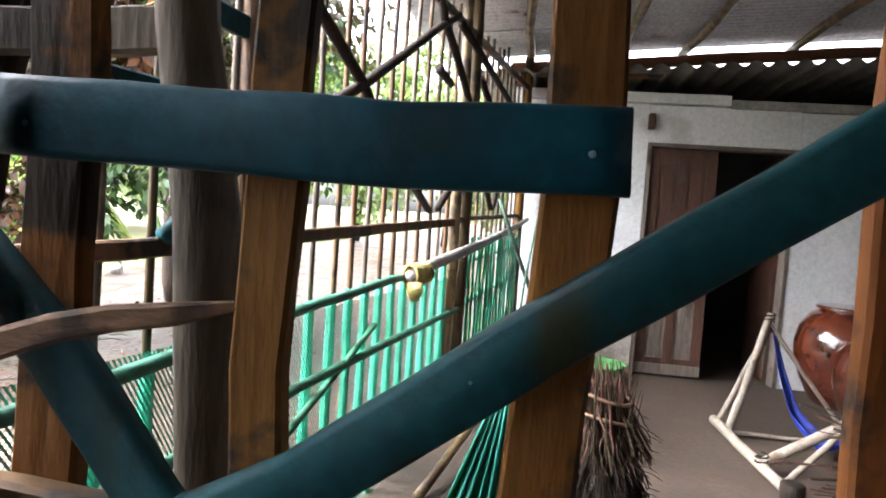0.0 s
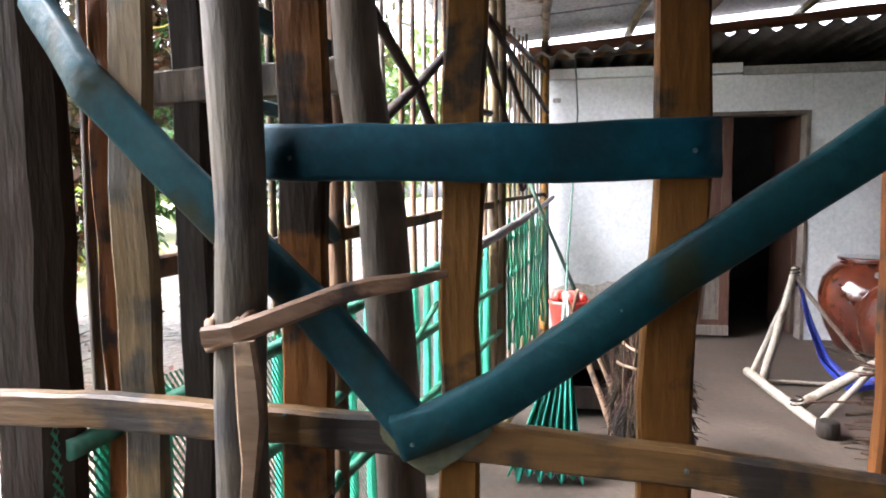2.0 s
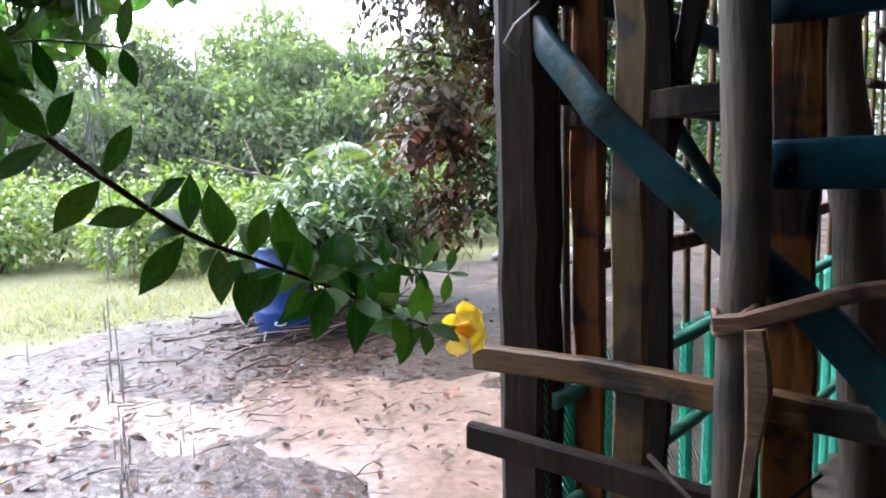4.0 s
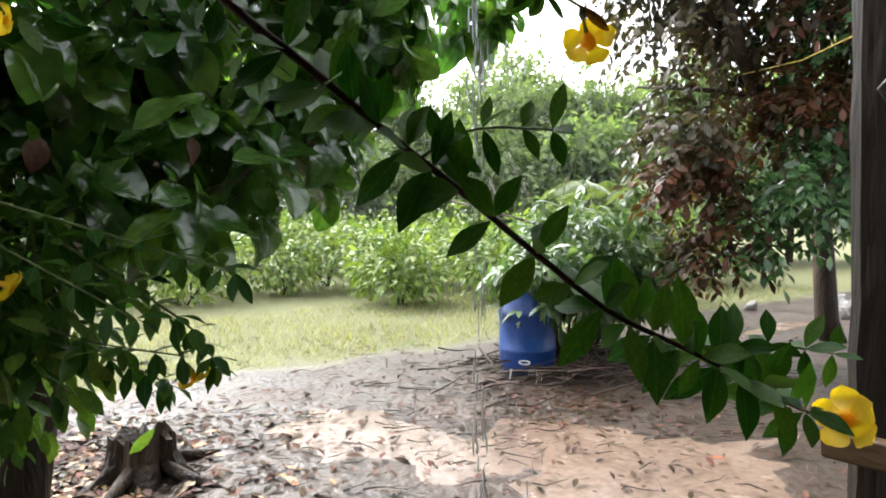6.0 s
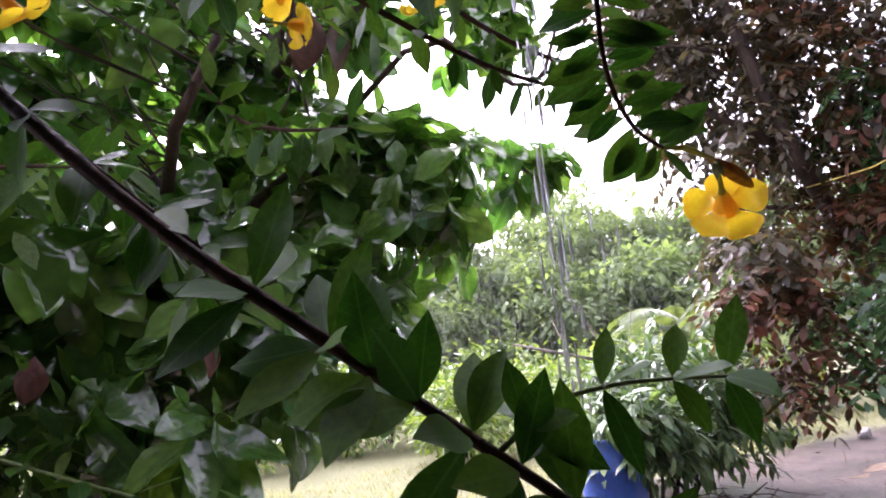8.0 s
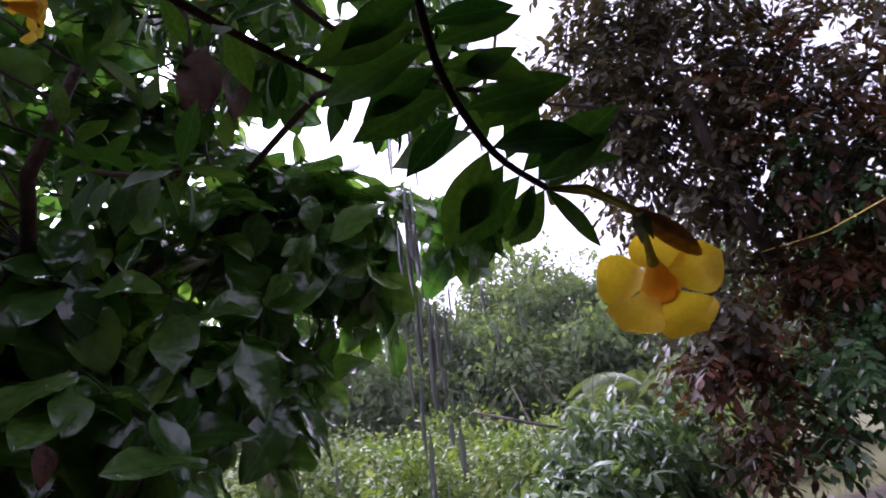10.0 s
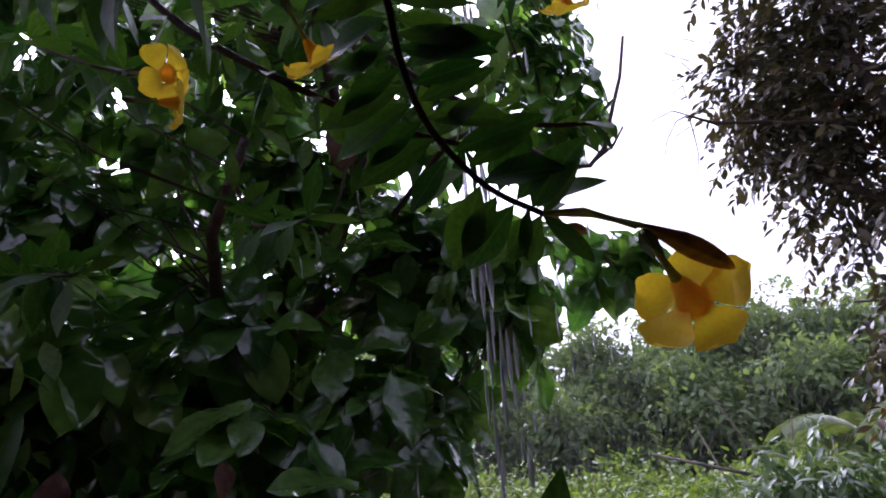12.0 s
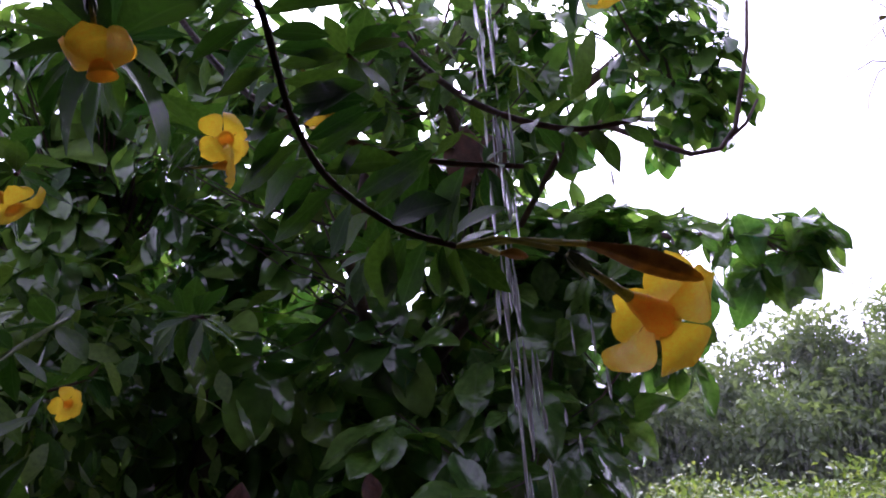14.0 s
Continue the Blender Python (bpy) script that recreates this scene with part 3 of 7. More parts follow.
porch_roof = thing("porch_roof", (3.0, 2.5, 2.7), "dull corrugated zinc sheets on crooked poles over the porch", "roof", kind="structure")
for k in range(7):
    corrugated("roof_sheet", 0.02 + 0.715 * k, 0.80 + 0.715 * k, -0.45 - 0.06 * (k % 3), 6.4, lambda x, y, k=k: beam_z(x) + 0.165 + 0.006 * (k % 2) + 0.01 * noise.noise((x, y * 2, k)), 0.076, 0.010, True, M["zinc"], porch_roof, cuts=8)
for k, x in enumerate((0.27, 0.98, 1.52, 2.36, 3.25, 4.2)):
    pts = [Vector((x + 0.05 * noise.noise((k * 3.7, y * 0.8, 0)), y, beam_z(x) + 0.085 + 0.018 * noise.noise((k, y * 1.1, 5)))) for y in np.linspace(5.02, 0.15, 16)]
    log("rafter", pts, 0.034, 0.028, M["bamboo"], porch_roof, jitter=0.006, label="crooked peeled pole rafter")
plank("roof_beam", (0.12, 4.86, beam_z(0.12)), (5.9, 4.86, beam_z(5.9)), 0.06, 0.085, M["beam"], porch_roof, seg=30, side=(0, 1, 0), label="red-brown timber beam under the rafters", bow=0.012)
plank("batten", (0.15, 4.82, 2.475), (1.35, 4.82, 2.50), 0.03, 0.035, M["plank_h"], porch_roof, side=(0, 1, 0))
log("post", [(0.27, 4.84, 0.0), (0.27, 4.84, beam_z(0.27) - 0.04)], 0.035, 0.032, M["plank"], porch_roof, wob=0.01)
log("post", [(5.8, 4.84, 0.0), (5.8, 4.84, beam_z(5.8) - 0.04)], 0.04, 0.035, M["plank"], porch_roof, wob=0.01)


# roof added above the camera, out of view, to cut skylight on the gate
overhead = thing("shade_roof", (2.6, -2.0, 2.5), "unseen corrugated zinc roof added overhead to shade the gate front", "roof", kind="structure")
for k in range(6):
    corrugated("roof_sheet", -4.25 + 0.715 * k, -3.47 + 0.715 * k, -1.0 + 0.015 * (k % 2), 6.4, lambda x, y, k=k: 2.46 + 0.05 * (x + 0.6) + 0.006 * (k % 2), 0.076, 0.010, True, M["zinc"], overhead, cuts=6)
# unseen blocker added behind the camera so the gate front stays dark
wall_piece("wall_south", [((-0.90, -4.3, -0.15), (2.54, -4.16, 2.9))], M["dark_wood"], "unseen dark timber wall added behind the camera to shade the gate")
# second added blocker, out of view on the right, dims the gate front
wall_piece("wall_veranda", [((2.40, -4.16, -0.15), (2.54, -0.3, 2.9))], M["dark_wood"], "unseen dark timber end wall added to shade the gate")

# added just outside the view; narrows the west opening to cut side light
wall_piece("wall_west", [((-1.02, -4.3, -0.15), (-0.90, -1.75, 2.46))], M["dark_wood"], "unseen dark timber wall added to keep west light off gate and vine")


def house_door():
    root = thing("door_1", (1.60, 5.0, 0.0), "worn panelled door, one leaf shut, the other open on a dark room", "door", kind="structure")
    bm = bmesh.new()
    for a, b in (((1.302, 4.95, 0), (1.335, 5.09, 1.983)), ((2.465, 4.95, 0), (2.498, 5.09, 1.983)), ((1.335, 4.95, 1.95), (2.465, 5.09, 1.984))):
        box(bm, a, b, 0.004)
    part("door_frame", bm, M["door_grey"], root, "pale worn door frame")
    x0, x1 = 1.338, 1.885
    bm = bmesh.new()
    for a, b in (((x0, 4.985, 0.02), (x0 + 0.085, 5.02, 1.945)), ((x1 - 0.085, 4.985, 0.02), (x1, 5.02, 1.945)), ((x0 + 0.235, 4.985, 0.02), (x0 + 0.315, 5.02, 1.945))):
        box(bm, a, b, 0.004)
    for z0, z1 in ((0.02, 0.16), (0.66, 0.80), (1.80, 1.945)):
        for xa, xb in ((x0 + 0.085, x0 + 0.235), (x0 + 0.315, x1 - 0.085)):
            box(bm, (xa, 4.987, z0), (xb, 5.018, z1), 0.003)
    leaf = part("door_leaf", bm, M["door"], root, "red-brown leaf with peeling stain")
    for xa, xb in ((x0 + 0.085, x0 + 0.235), (x0 + 0.315, x1 - 0.085)):
        for z0, z1, mm in ((0.16, 0.66, "door_grey"), (0.80, 1.80, "door")):
            bm = box(bmesh.new(), (xa, 4.998, z0), (xb, 5.010, z1))
            box(bm, (xa + 0.025, 4.992, z0 + 0.03), (xb - 0.025, 5.006, z1 - 0.03), 0.006)
            part("panel", bm, M[mm], leaf)
    bm = box(bmesh.new(), (x0, 4.975, 0.02), (x1, 4.986, 0.11), 0.003)
    part("kickboard", bm, M["door_grey"], leaf, "greyed board along the foot")
    bm = box(bmesh.new(), (2.44, 5.11, 0.02), (2.475, 5.68, 1.945), 0.004)
    part("door_leaf", bm, M["door"], root, "leaf swung open into the room")


house_door()
wall_piece("trim_bracket", [((1.285, 4.90, 2.09), (1.335, 4.962, 2.22))], M["door"], "small dark wooden bracket on the wall")
wall_piece("trim_hook_plate", [((0.335, 4.945, 2.105), (0.405, 4.962, 2.145))], M["lintel"], "small grey plate on the wall")

# ---- the slatted gate in front of the porch ----
gate = thing("slatted_gate", (0.2, 0.0, -0.1), "rough timber slat gate braced with teal painted strips", "gate")
plank("corner_post", (-0.690, 0.120, -0.2), (-0.676, 0.120, 2.62), 0.150, 0.10, M["dark_wood"], gate, 24, 0.008, label="thick dark corner post", profile=rrect(0.150, 0.10, 0.33))
SLATS = [("A", -0.575, -0.570, 0.070, 0.20, "plank"), ("B", -0.408, -0.404, 0.064, 0.018, "plank_y"), ("C", -0.416, -0.412, 0.062, 0.20, "dark_wood"),
         ("E", -0.128, -0.124, 0.075, 0.014, "plank"), ("G", 0.080, 0.143, 0.058, 0.014, "plank"), ("H", 0.380, 0.438, 0.072, 0.014, "plank"),
         ("I", 0.702, 0.690, 0.047, 0.014, "plank"), ("K", 0.895, 0.90, 0.070, 0.045, "plank_y"), ("L", 1.12, 1.13, 0.075, 0.03, "plank"), ("N", 1.36, 1.35, 0.07, 0.03, "plank")]
for _, xa, xb, w, y, mm in SLATS:
    plank("slat", (xa, y, -0.1), (xb, y, 2.5), w, 0.028, M[mm], gate, 26, 0.006, bow=0.010)
plank("back_board", (-0.45, 0.235, 1.18), (-0.26, 0.235, 2.1), 0.05, 0.025, M["dark_wood"], gate, 12, 0.006)
log("upright", [(-0.196, -0.078, -0.1), (-0.194, -0.078, 0.6), (-0.190, -0.078, 1.0), (-0.180, -0.078, 1.25), (-0.186, -0.078, 1.5), (-0.20, -0.078, 1.9), (-0.21, -0.075, 2.4)], 0.036, 0.040, M["grey_log"], gate, 12, 0.009, "grey weathered round upright")
log("upright", [(0.01, 0.18, -0.1), (-0.015, 0.18, 0.7), (-0.035, 0.18, 1.05), (-0.048, 0.18, 1.25), (-0.085, 0.18, 1.5), (-0.11, 0.18, 2.0), (-0.12, 0.18, 2.5)], 0.044, 0.038, M["grey_log"], gate, 12, 0.009, "grey weathered round upright")


def jointed_pole(parent):
    """Bamboo: swollen rings at its joints."""
    path, scales = [], []
    for i in range(126):
        z = -0.1 + 0.02 * i
        k = (z - 0.03) % 0.31
        path.append(Vector((0.812 + 0.004 * math.sin(z * 2.2) + 0.007 * max(0, z - 1.2), 0.002, z)))
        scales.append((0.030 - 0.0022 * (z + 0.1)) * (1.10 if k < 0.018 else 0.955 if k > 0.29 else 1.0))
    bm = bmesh.new()
    sweep(bm, path, ring(1.0, 14), (1, 0, 0), 0.002, scales)
    part("upright", bm, M["bamboo"], parent, "pale jointed bamboo pole", smooth=True)


jointed_pole(gate)


def strip(name, pts, w, t, mm, label="", ends=True):
    bm = bmesh.new()
    path = []
    for a, b in zip(pts, pts[1:]):
        path += line(a, b, 6)[:-1]
    path.append(Vector(pts[-1]))
    sweep(bm, path, [(a, -b) for a, b in halfpipe(w, t)], (0, 0, 1), 0.003, None, pts[0][0] * 4)
    return part(name, bm, M[mm], gate, label, smooth=True)


def nail(x, z, y, parent):
    bm = bmesh.new()
    r = bmesh.ops.create_uvsphere(bm, u_segments=8, v_segments=5, radius=0.0034)["verts"]
    bmesh.ops.scale(bm, vec=(1, 0.5, 1), verts=r)
    bmesh.ops.translate(bm, vec=(x, y, z), verts=r)
    part("nail", bm, M["painted_nail"], parent)


band = strip("cross_strip", [(-0.172, -0.024, 1.343), (0.05, -0.022, 1.338), (0.25, -0.022, 1.334), (0.455, -0.022, 1.338)], 0.080, 0.024, "teal", "teal painted split-pole strip")
for x, z in ((-0.125, 1.333), (0.42, 1.333)):
    nail(x, z, -0.037, band)
strip("cross_strip", [(-0.16, -0.024, 1.606), (0.12, -0.022, 1.596), (0.50, -0.022, 1.576)], 0.080, 0.026, "teal", "teal painted split-pole strip")
brace = strip("brace", [(-0.675, 0.120, 1.690), (-0.600, 0.052, 1.612), (-0.452, -0.022, 1.455), (-0.370, -0.020, 1.372), (-0.232, -0.020, 1.236), (-0.09, -0.026, 1.105), (0.03, -0.046, 0.974), (0.066, -0.050, 0.935)], 0.064, 0.026, "teal_dark", "teal painted diagonal strip nailed across the corner post")
brace2 = strip("brace", [(0.030, -0.060, 0.942), (0.085, -0.056, 0.962), (0.174, -0.040, 1.005), (0.388, -0.030, 1.165), (0.588, -0.028, 1.303), (0.716, -0.028, 1.393), (0.95, -0.03, 1.555), (1.15, -0.03, 1.69)], 0.066, 0.030, "teal_dark", "teal painted diagonal strip, chipped")
for x, z in ((0.055, 0.943), (0.70, 1.388), (0.33, 1.125)):
    nail(x, z, -0.047 if x > 0.1 else -0.080, brace2)


plank("back_board", (-0.62, 0.20, 1.475), (-0.10, 0.20, 1.492), 0.026, 0.062, M["grey_log"], gate, 10, 0.004, side=(0, 1, 0))


def knuckle():
    """Broad worn foot where the two diagonals meet."""
    bm = bmesh.new()
    out = [(0.00, 0.975), (0.06, 0.985), (0.13, 0.985), (0.165, 0.955), (0.12, 0.915), (0.072, 0.880), (0.03, 0.905), (0.0, 0.935)]
    f = bm.faces.new([bm.verts.new((x, -0.044, z)) for x, z in out])
    r = bmesh.ops.extrude_face_region(bm, geom=[f])
    bmesh.ops.translate(bm, vec=(0, 0.012, 0), verts=[v for v in r["geom"] if isinstance(v, bmesh.types.BMVert)])
    bmesh.ops.bevel(bm, geom=list(bm.edges), offset=0.004, segments=2, affect='EDGES')
    part("brace_foot", bm, noisy("worn_olive_paint", (0.03, 0.075, 0.07), (0.12, 0.10, 0.035), 9, 0.55, 0.3, 60), gate, "worn foot with olive and teal paint")


knuckle()


def rail(pts, w, t, mm):
    bm = bmesh.new()
    path = []
    for a, b in zip(pts, pts[1:]):
        path += line(a, b, 7)[:-1]
    path.append(Vector(pts[-1]))
    sweep(bm, path, rrect(w, t, 0.18), (0, 0, 1), 0.004, None, pts[0][2])
    return part("rail", bm, M[mm], gate, "", False)


rl = rail([(-0.746, -0.018, 0.942), (-0.48, -0.017, 0.948), (-0.14, -0.017, 0.938), (0.164, -0.017, 0.926), (0.473, -0.017, 0.902), (0.81, -0.040, 0.872), (1.42, -0.04, 0.835)], 0.055, 0.030, "plank_h")
rail([(-0.768, -0.020, 0.754), (-0.60, -0.018, 0.750), (-0.27, -0.018, 0.738), (0.5, -0.018, 0.70), (1.42, -0.04, 0.66)], 0.062, 0.030, "dark_wood")
rail([(-0.60, 0.062, 0.40), (1.42, 0.06, 0.35)], 0.06, 0.03, "dark_wood")
rail([(-0.60, 0.085, 2.15), (1.42, 0.06, 2.12)], 0.06, 0.03, "dark_wood")
for x, z in ((0.42, 0.906), (0.10, 0.93), (-0.146, 0.958)):
    nail(x, z, -0.033, rl)

lash = thing("lashed_stick", (-0.18, -0.12, 1.08), "split stick tied across the gate with a twisted knot", "stick")
bm = bmesh.new()
sweep(bm, [Vector(p) for p in ((-0.216, -0.128, 1.096), (-0.174, -0.126, 1.100), (-0.12, -0.108, 1.117), (-0.048, -0.085, 1.145), (0.0, -0.066, 1.155), (0.05, -0.050, 1.160), (0.096, -0.028, 1.170))], rrect(0.028, 0.015, 0.3), (0, 0, 1), 0.004, [1.0, 1.1, 1.0, 0.95, 0.9, 0.8, 0.35])
part("stick", bm, M["stick"], lash)
bm = bmesh.new()
sweep(bm, [Vector(p) for p in ((-0.155, -0.135, 1.092), (-0.150, -0.135, 1.04), (-0.147, -0.135, 0.99), (-0.155, -0.132, 0.92), (-0.168, -0.13, 0.80))], rrect(0.034, 0.016, 0.3), (1, 0, 0), 0.005, [0.9, 1.1, 1.15, 0.7, 0.5])
part("hanging_splint", bm, M["stick"], lash)
for k in range(5):
    bm = bmesh.new()
    a = k * 1.1
    pts = [Vector((-0.190 + 0.030 * math.cos(t + a), -0.098 + 0.030 * math.sin(t + a), 1.098 + 0.022 * math.sin(t * 1.3 + k) + 0.004 * k)) for t in np.linspace(0, 5.6, 15)]
    sweep(bm, pts, ring(0.007, 6), None, 0.003)
    part("twist", bm, M["stick"], lash, smooth=True)
string = thing("string", (-0.66, -0.02, 1.619), "short pale string caught over the top of the brace", "string")
log("strand", [(-0.674, 0.066, 1.600), (-0.66, -0.012, 1.616), (-0.62, -0.04, 1.640), (-0.575, -0.07, 1.648), (-0.534, -0.097, 1.656)], 0.0022, 0.0018, M["wire"], string, 6, 0.0006)
for k, pts in enumerate((((-0.34, -0.06, 0.82), (-0.22, -0.16, 0.79), (-0.12, -0.11, 0.805), (-0.07, -0.05, 0.85)), ((-0.30, 0.08, 1.95), (-0.36, 0.075, 1.75), (-0.41, 0.07, 1.60)))):
    tw = thing("dry_twig", pts[0], "thin dark dry twig caught in the gate", "twig", "twigs in the gate")
    log("shoot", pts, 0.006, 0.003, M["dark_wood"], tw, 6, 0.002)

# ---- the side fence from the gate's corner to the house ----
fence = thing("side_fence", fence_at(2.4, -0.1), "tall side fence of thin sticks with green netting", "fence")
s = 0.16
k = 0
while s < 4.9:
    top = 2.45 + 0.22 * noise.noise((s * 3, 1, 0))
    lean = 0.03 * noise.noise((s * 5, 7, 0))
    log("slat", [fence_at(s, -0.1), fence_at(s + lean, top)], 0.0135 + 0.004 * noise.noise((s * 9, 0, 3)), 0.010, M["fence_wood" if k % 3 else "grey_log"], fence, 6, 0.003, wob=0.012)
    if s < 3.25:
        hgt = 0.845 + 0.055 * s
        bm = bmesh.new()
        sweep(bm, [fence_at(s + lean * (z + 0.1) / (top + 0.1) + 0.004 * noise.noise((s * 4, z * 5, 1)), z, 0.002) for z in np.linspace(-0.05, hgt, 8)], ring(0.0195, 7), (FDIR.x, FDIR.y, 0), 0.004)
        part("net_fold", bm, M["net"], fence, "fold of green net along the slat")
    s += 0.152 + 0.03 * noise.noise((k * 1.7, 2, 9))
    k += 1
for sx, mm, r in ((1.05, "fence_wood", 0.036), (3.22, "fence_wood", 0.045), (3.05, "bamboo", 0.035), (4.82, "plank", 0.04)):
    log("post", [fence_at(sx, -0.1, 0.03), fence_at(sx + 0.03, 2.62, 0.03)], r, r * 0.85, M[mm], fence, 10, 0.006, wob=0.012)
for pts, w, mm in (([(0.2, 1.131), (1.4, 1.165), (3.1, 1.225)], 0.046, "fence_wood"), ([(3.1, 1.24), (4.85, 1.29)], 0.03, "fence_wood"), ([(0.2, 2.30), (2.6, 2.33), (4.85, 2.36)], 0.05, "plank_h"), ([(0.12, 1.745), (0.7, 1.745), (1.20, 1.742)], 0.062, "teal_dark"), ([(0.12, 1.515), (0.6, 1.517), (1.02, 1.516)], 0.036, "teal_dark")):
    bm = bmesh.new()
    path = []
    for a, b in zip(pts, pts[1:]):
        path += line(fence_at(a[0], a[1], 0.03), fence_at(b[0], b[1], 0.03), 8)[:-1]
    path.append(Vector(fence_at(*pts[-1], 0.03)))
    sweep(bm, path, rrect(w, 0.026, 0.2), (0, 0, 1), 0.005)
    part("rail", bm, M[mm], fence)
for pts, r in (([(0.05, 0.83), (0.7, 0.87), (1.4, 0.92), (2.3, 0.965)], 0.021), ([(0.05, 0.56), (0.7, 0.60), (1.4, 0.655), (2.4, 0.68), (3.2, 0.70)], 0.019), ([(0.05, 0.30), (1.4, 0.36), (3.2, 0.40)], 0.019), ([(0.3, 0.02), (1.2, 0.45), (2.0, 0.78)], 0.014), ([(3.3, 0.72), (4.8, 0.80)], 0.016), ([(3.3, 0.98), (4.8, 1.04)], 0.014), ([(3.3, 0.42), (4.8, 0.52)], 0.014)):
    path = []
    for a, b in zip(pts, pts[1:]):
        path += line(fence_at(a[0], a[1], 0.045), fence_at(b[0], b[1], 0.045), 6)[:-1]
    path.append(Vector(fence_at(*pts[-1], 0.045)))
    log("green_rail", path, r, r * 0.9, M["fence_green"], fence, 8, 0.006, label="stick wrapped in green net")
for pts in ([(1.0, 2.10), (1.34, 1.91), (1.55, 1.81), (1.72, 1.725), (1.86, 1.61), (2.20, 1.43), (2.52, 1.28)], [(1.20, 1.47), (1.46, 1.605), (1.72, 1.732), (2.10, 1.94), (2.52, 2.18), (2.80, 2.32)], [(2.50, 2.30), (2.59, 2.22), (2.75, 2.14), (3.07, 1.94), (3.25, 1.80), (3.6, 1.55)], [(2.40, 1.735), (2.62, 1.742), (2.90, 1.765)], [(2.54, 1.985), (2.74, 1.945)], [(2.83, 2.29), (3.21, 2.24), (3.67, 2.17), (4.37, 2.07), (4.8, 2.0)], [(3.02, 1.52), (2.86, 1.42), (2.66, 1.29)], [(3.3, 2.1), (3.75, 1.9), (4.6, 1.72)], [(3.4, 1.65), (3.75, 1.32)], [(4.0, 1.6), (3.8, 1.32)]):
    path = [fence_at(a, z, 0.06) for a, z in pts]
    log("cross_stick", path, 0.024, 0.019, M["dark_wood"], fence, 8, 0.005, label="dark crossed brace stick")
for pts in ([(0.45, 1.56), (0.62, 1.44), (0.75, 1.345), (0.89, 1.245), (1.02, 1.15)], [(0.74, 1.17), (0.84, 1.245), (0.93, 1.315), (1.0, 1.36), (1.20, 1.49)]):
    log("cross_stick", [fence_at(a, z, 0.055) for a, z in pts], 0.023, 0.020, M["teal_dark"], fence, 8, 0.004, label="teal painted crossed brace stick")


def netting():
    """Diamond net: thin crossed ribbons between the ground and the green rail."""
    v, f = [], []
    step = 0.0145
    z0, z1 = -0.02, 0.90
    for sgn, w in ((1, 0.0012), (-1, 0.0034)):
        a = -1.0
        while a < 4.3:
            lo, hi = [(a, z0), (a + sgn * (z1 - z0) * 0.62, z1)]
            p, q = Vector(lo), Vector(hi)
            lo_s, hi_s = 0.03, 3.30
            t0, t1 = 0.0, 1.0
            d = q[0] - p[0]
            ta, tb = (lo_s - p[0]) / d, (hi_s - p[0]) / d
            t0, t1 = max(0, min(ta, tb)), min(1, max(ta, tb))
            if t1 - t0 > 0.01:
                m = 6
                for i in range(m):
                    b0, b1 = p.lerp(q, t0 + (t1 - t0) * i / m), p.lerp(q, t0 + (t1 - t0) * (i + 1) / m)
                    o0 = 0.028 + 0.012 * noise.noise((b0[0] * 3, b0[1] * 3, 0)) + 0.0007 * sgn
                    o1 = 0.028 + 0.012 * noise.noise((b1[0] * 3, b1[1] * 3, 0)) + 0.0007 * sgn
                    k = len(v)
                    v.extend([fence_at(b0[0] - w, b0[1], o0), fence_at(b0[0] + w, b0[1], o0), fence_at(b1[0] + w, b1[1], o1), fence_at(b1[0] - w, b1[1], o1)])
                    f.append((k, k + 1, k + 2, k + 3))
            a += step
    raw("netting", v, f, M["net"], fence, "fine green plastic net")


netting()
for i in range(17):
    s0 = 3.34 + 0.088 * i
    bm = bmesh.new()
    wdt = 0.05 + 0.03 * rng.random()
    top, low = 1.08 + 0.06 * rng.random() + 0.03 * i / 17, 0.05 + 0.25 * rng.random()
    path = [fence_at(s0 + 0.012 * noise.noise((i, z * 4, 0)), z, 0.062 + 0.012 * noise.noise((i * 2.3, z * 5, 0))) for z in np.linspace(low, top, 9)]
    sweep(bm, path, rrect(wdt, 0.004, 0.3), (FDIR.x, FDIR.y, 0), 0.004)
    part("net_strip", bm, M["cloth_green"], fence, smooth=True)

top_pole = thing("bent_pole", fence_at(2.3, 0.9, 0.08), "bent grey pole resting along the fence with a yellow rag", "pole")
path = [fence_at(a, z, 0.085) for a, z in ((2.25, 0.962), (2.6, 1.01), (3.1, 1.055), (3.6, 1.10), (4.1, 1.15), (4.5, 1.20), (4.95, 1.262))]
log("pole", path, 0.034, 0.020, M["pale_pole"], top_pole, 10, 0.005)
for k in range(4):
    bm = bmesh.new()
    pts = [Vector(fence_at(2.28 + 0.055 * k, 0.975, 0.085)) + Vector((0.045 * math.sin(t), 0.01 * math.cos(2 * t + k), 0.045 * math.cos(t))) for t in np.linspace(0, 6.1, 14)]
    sweep(bm, pts, rrect(0.055, 0.012, 0.4), None, 0.012)
    part("rag", bm, M["yellow_rag"], top_pole, "dirty yellow rag knot", smooth=True)
bm = bmesh.new()
sweep(bm, [Vector(fence_at(2.26, 0.95, 0.11)), Vector(fence_at(2.25, 0.90, 0.12)), Vector(fence_at(2.27, 0.855, 0.115))], rrect(0.07, 0.02, 0.4), None, 0.015, [1, 1.1, 0.5])
part("rag", bm, M["yellow_rag"], top_pole, "dirty yellow rag knot", smooth=True)

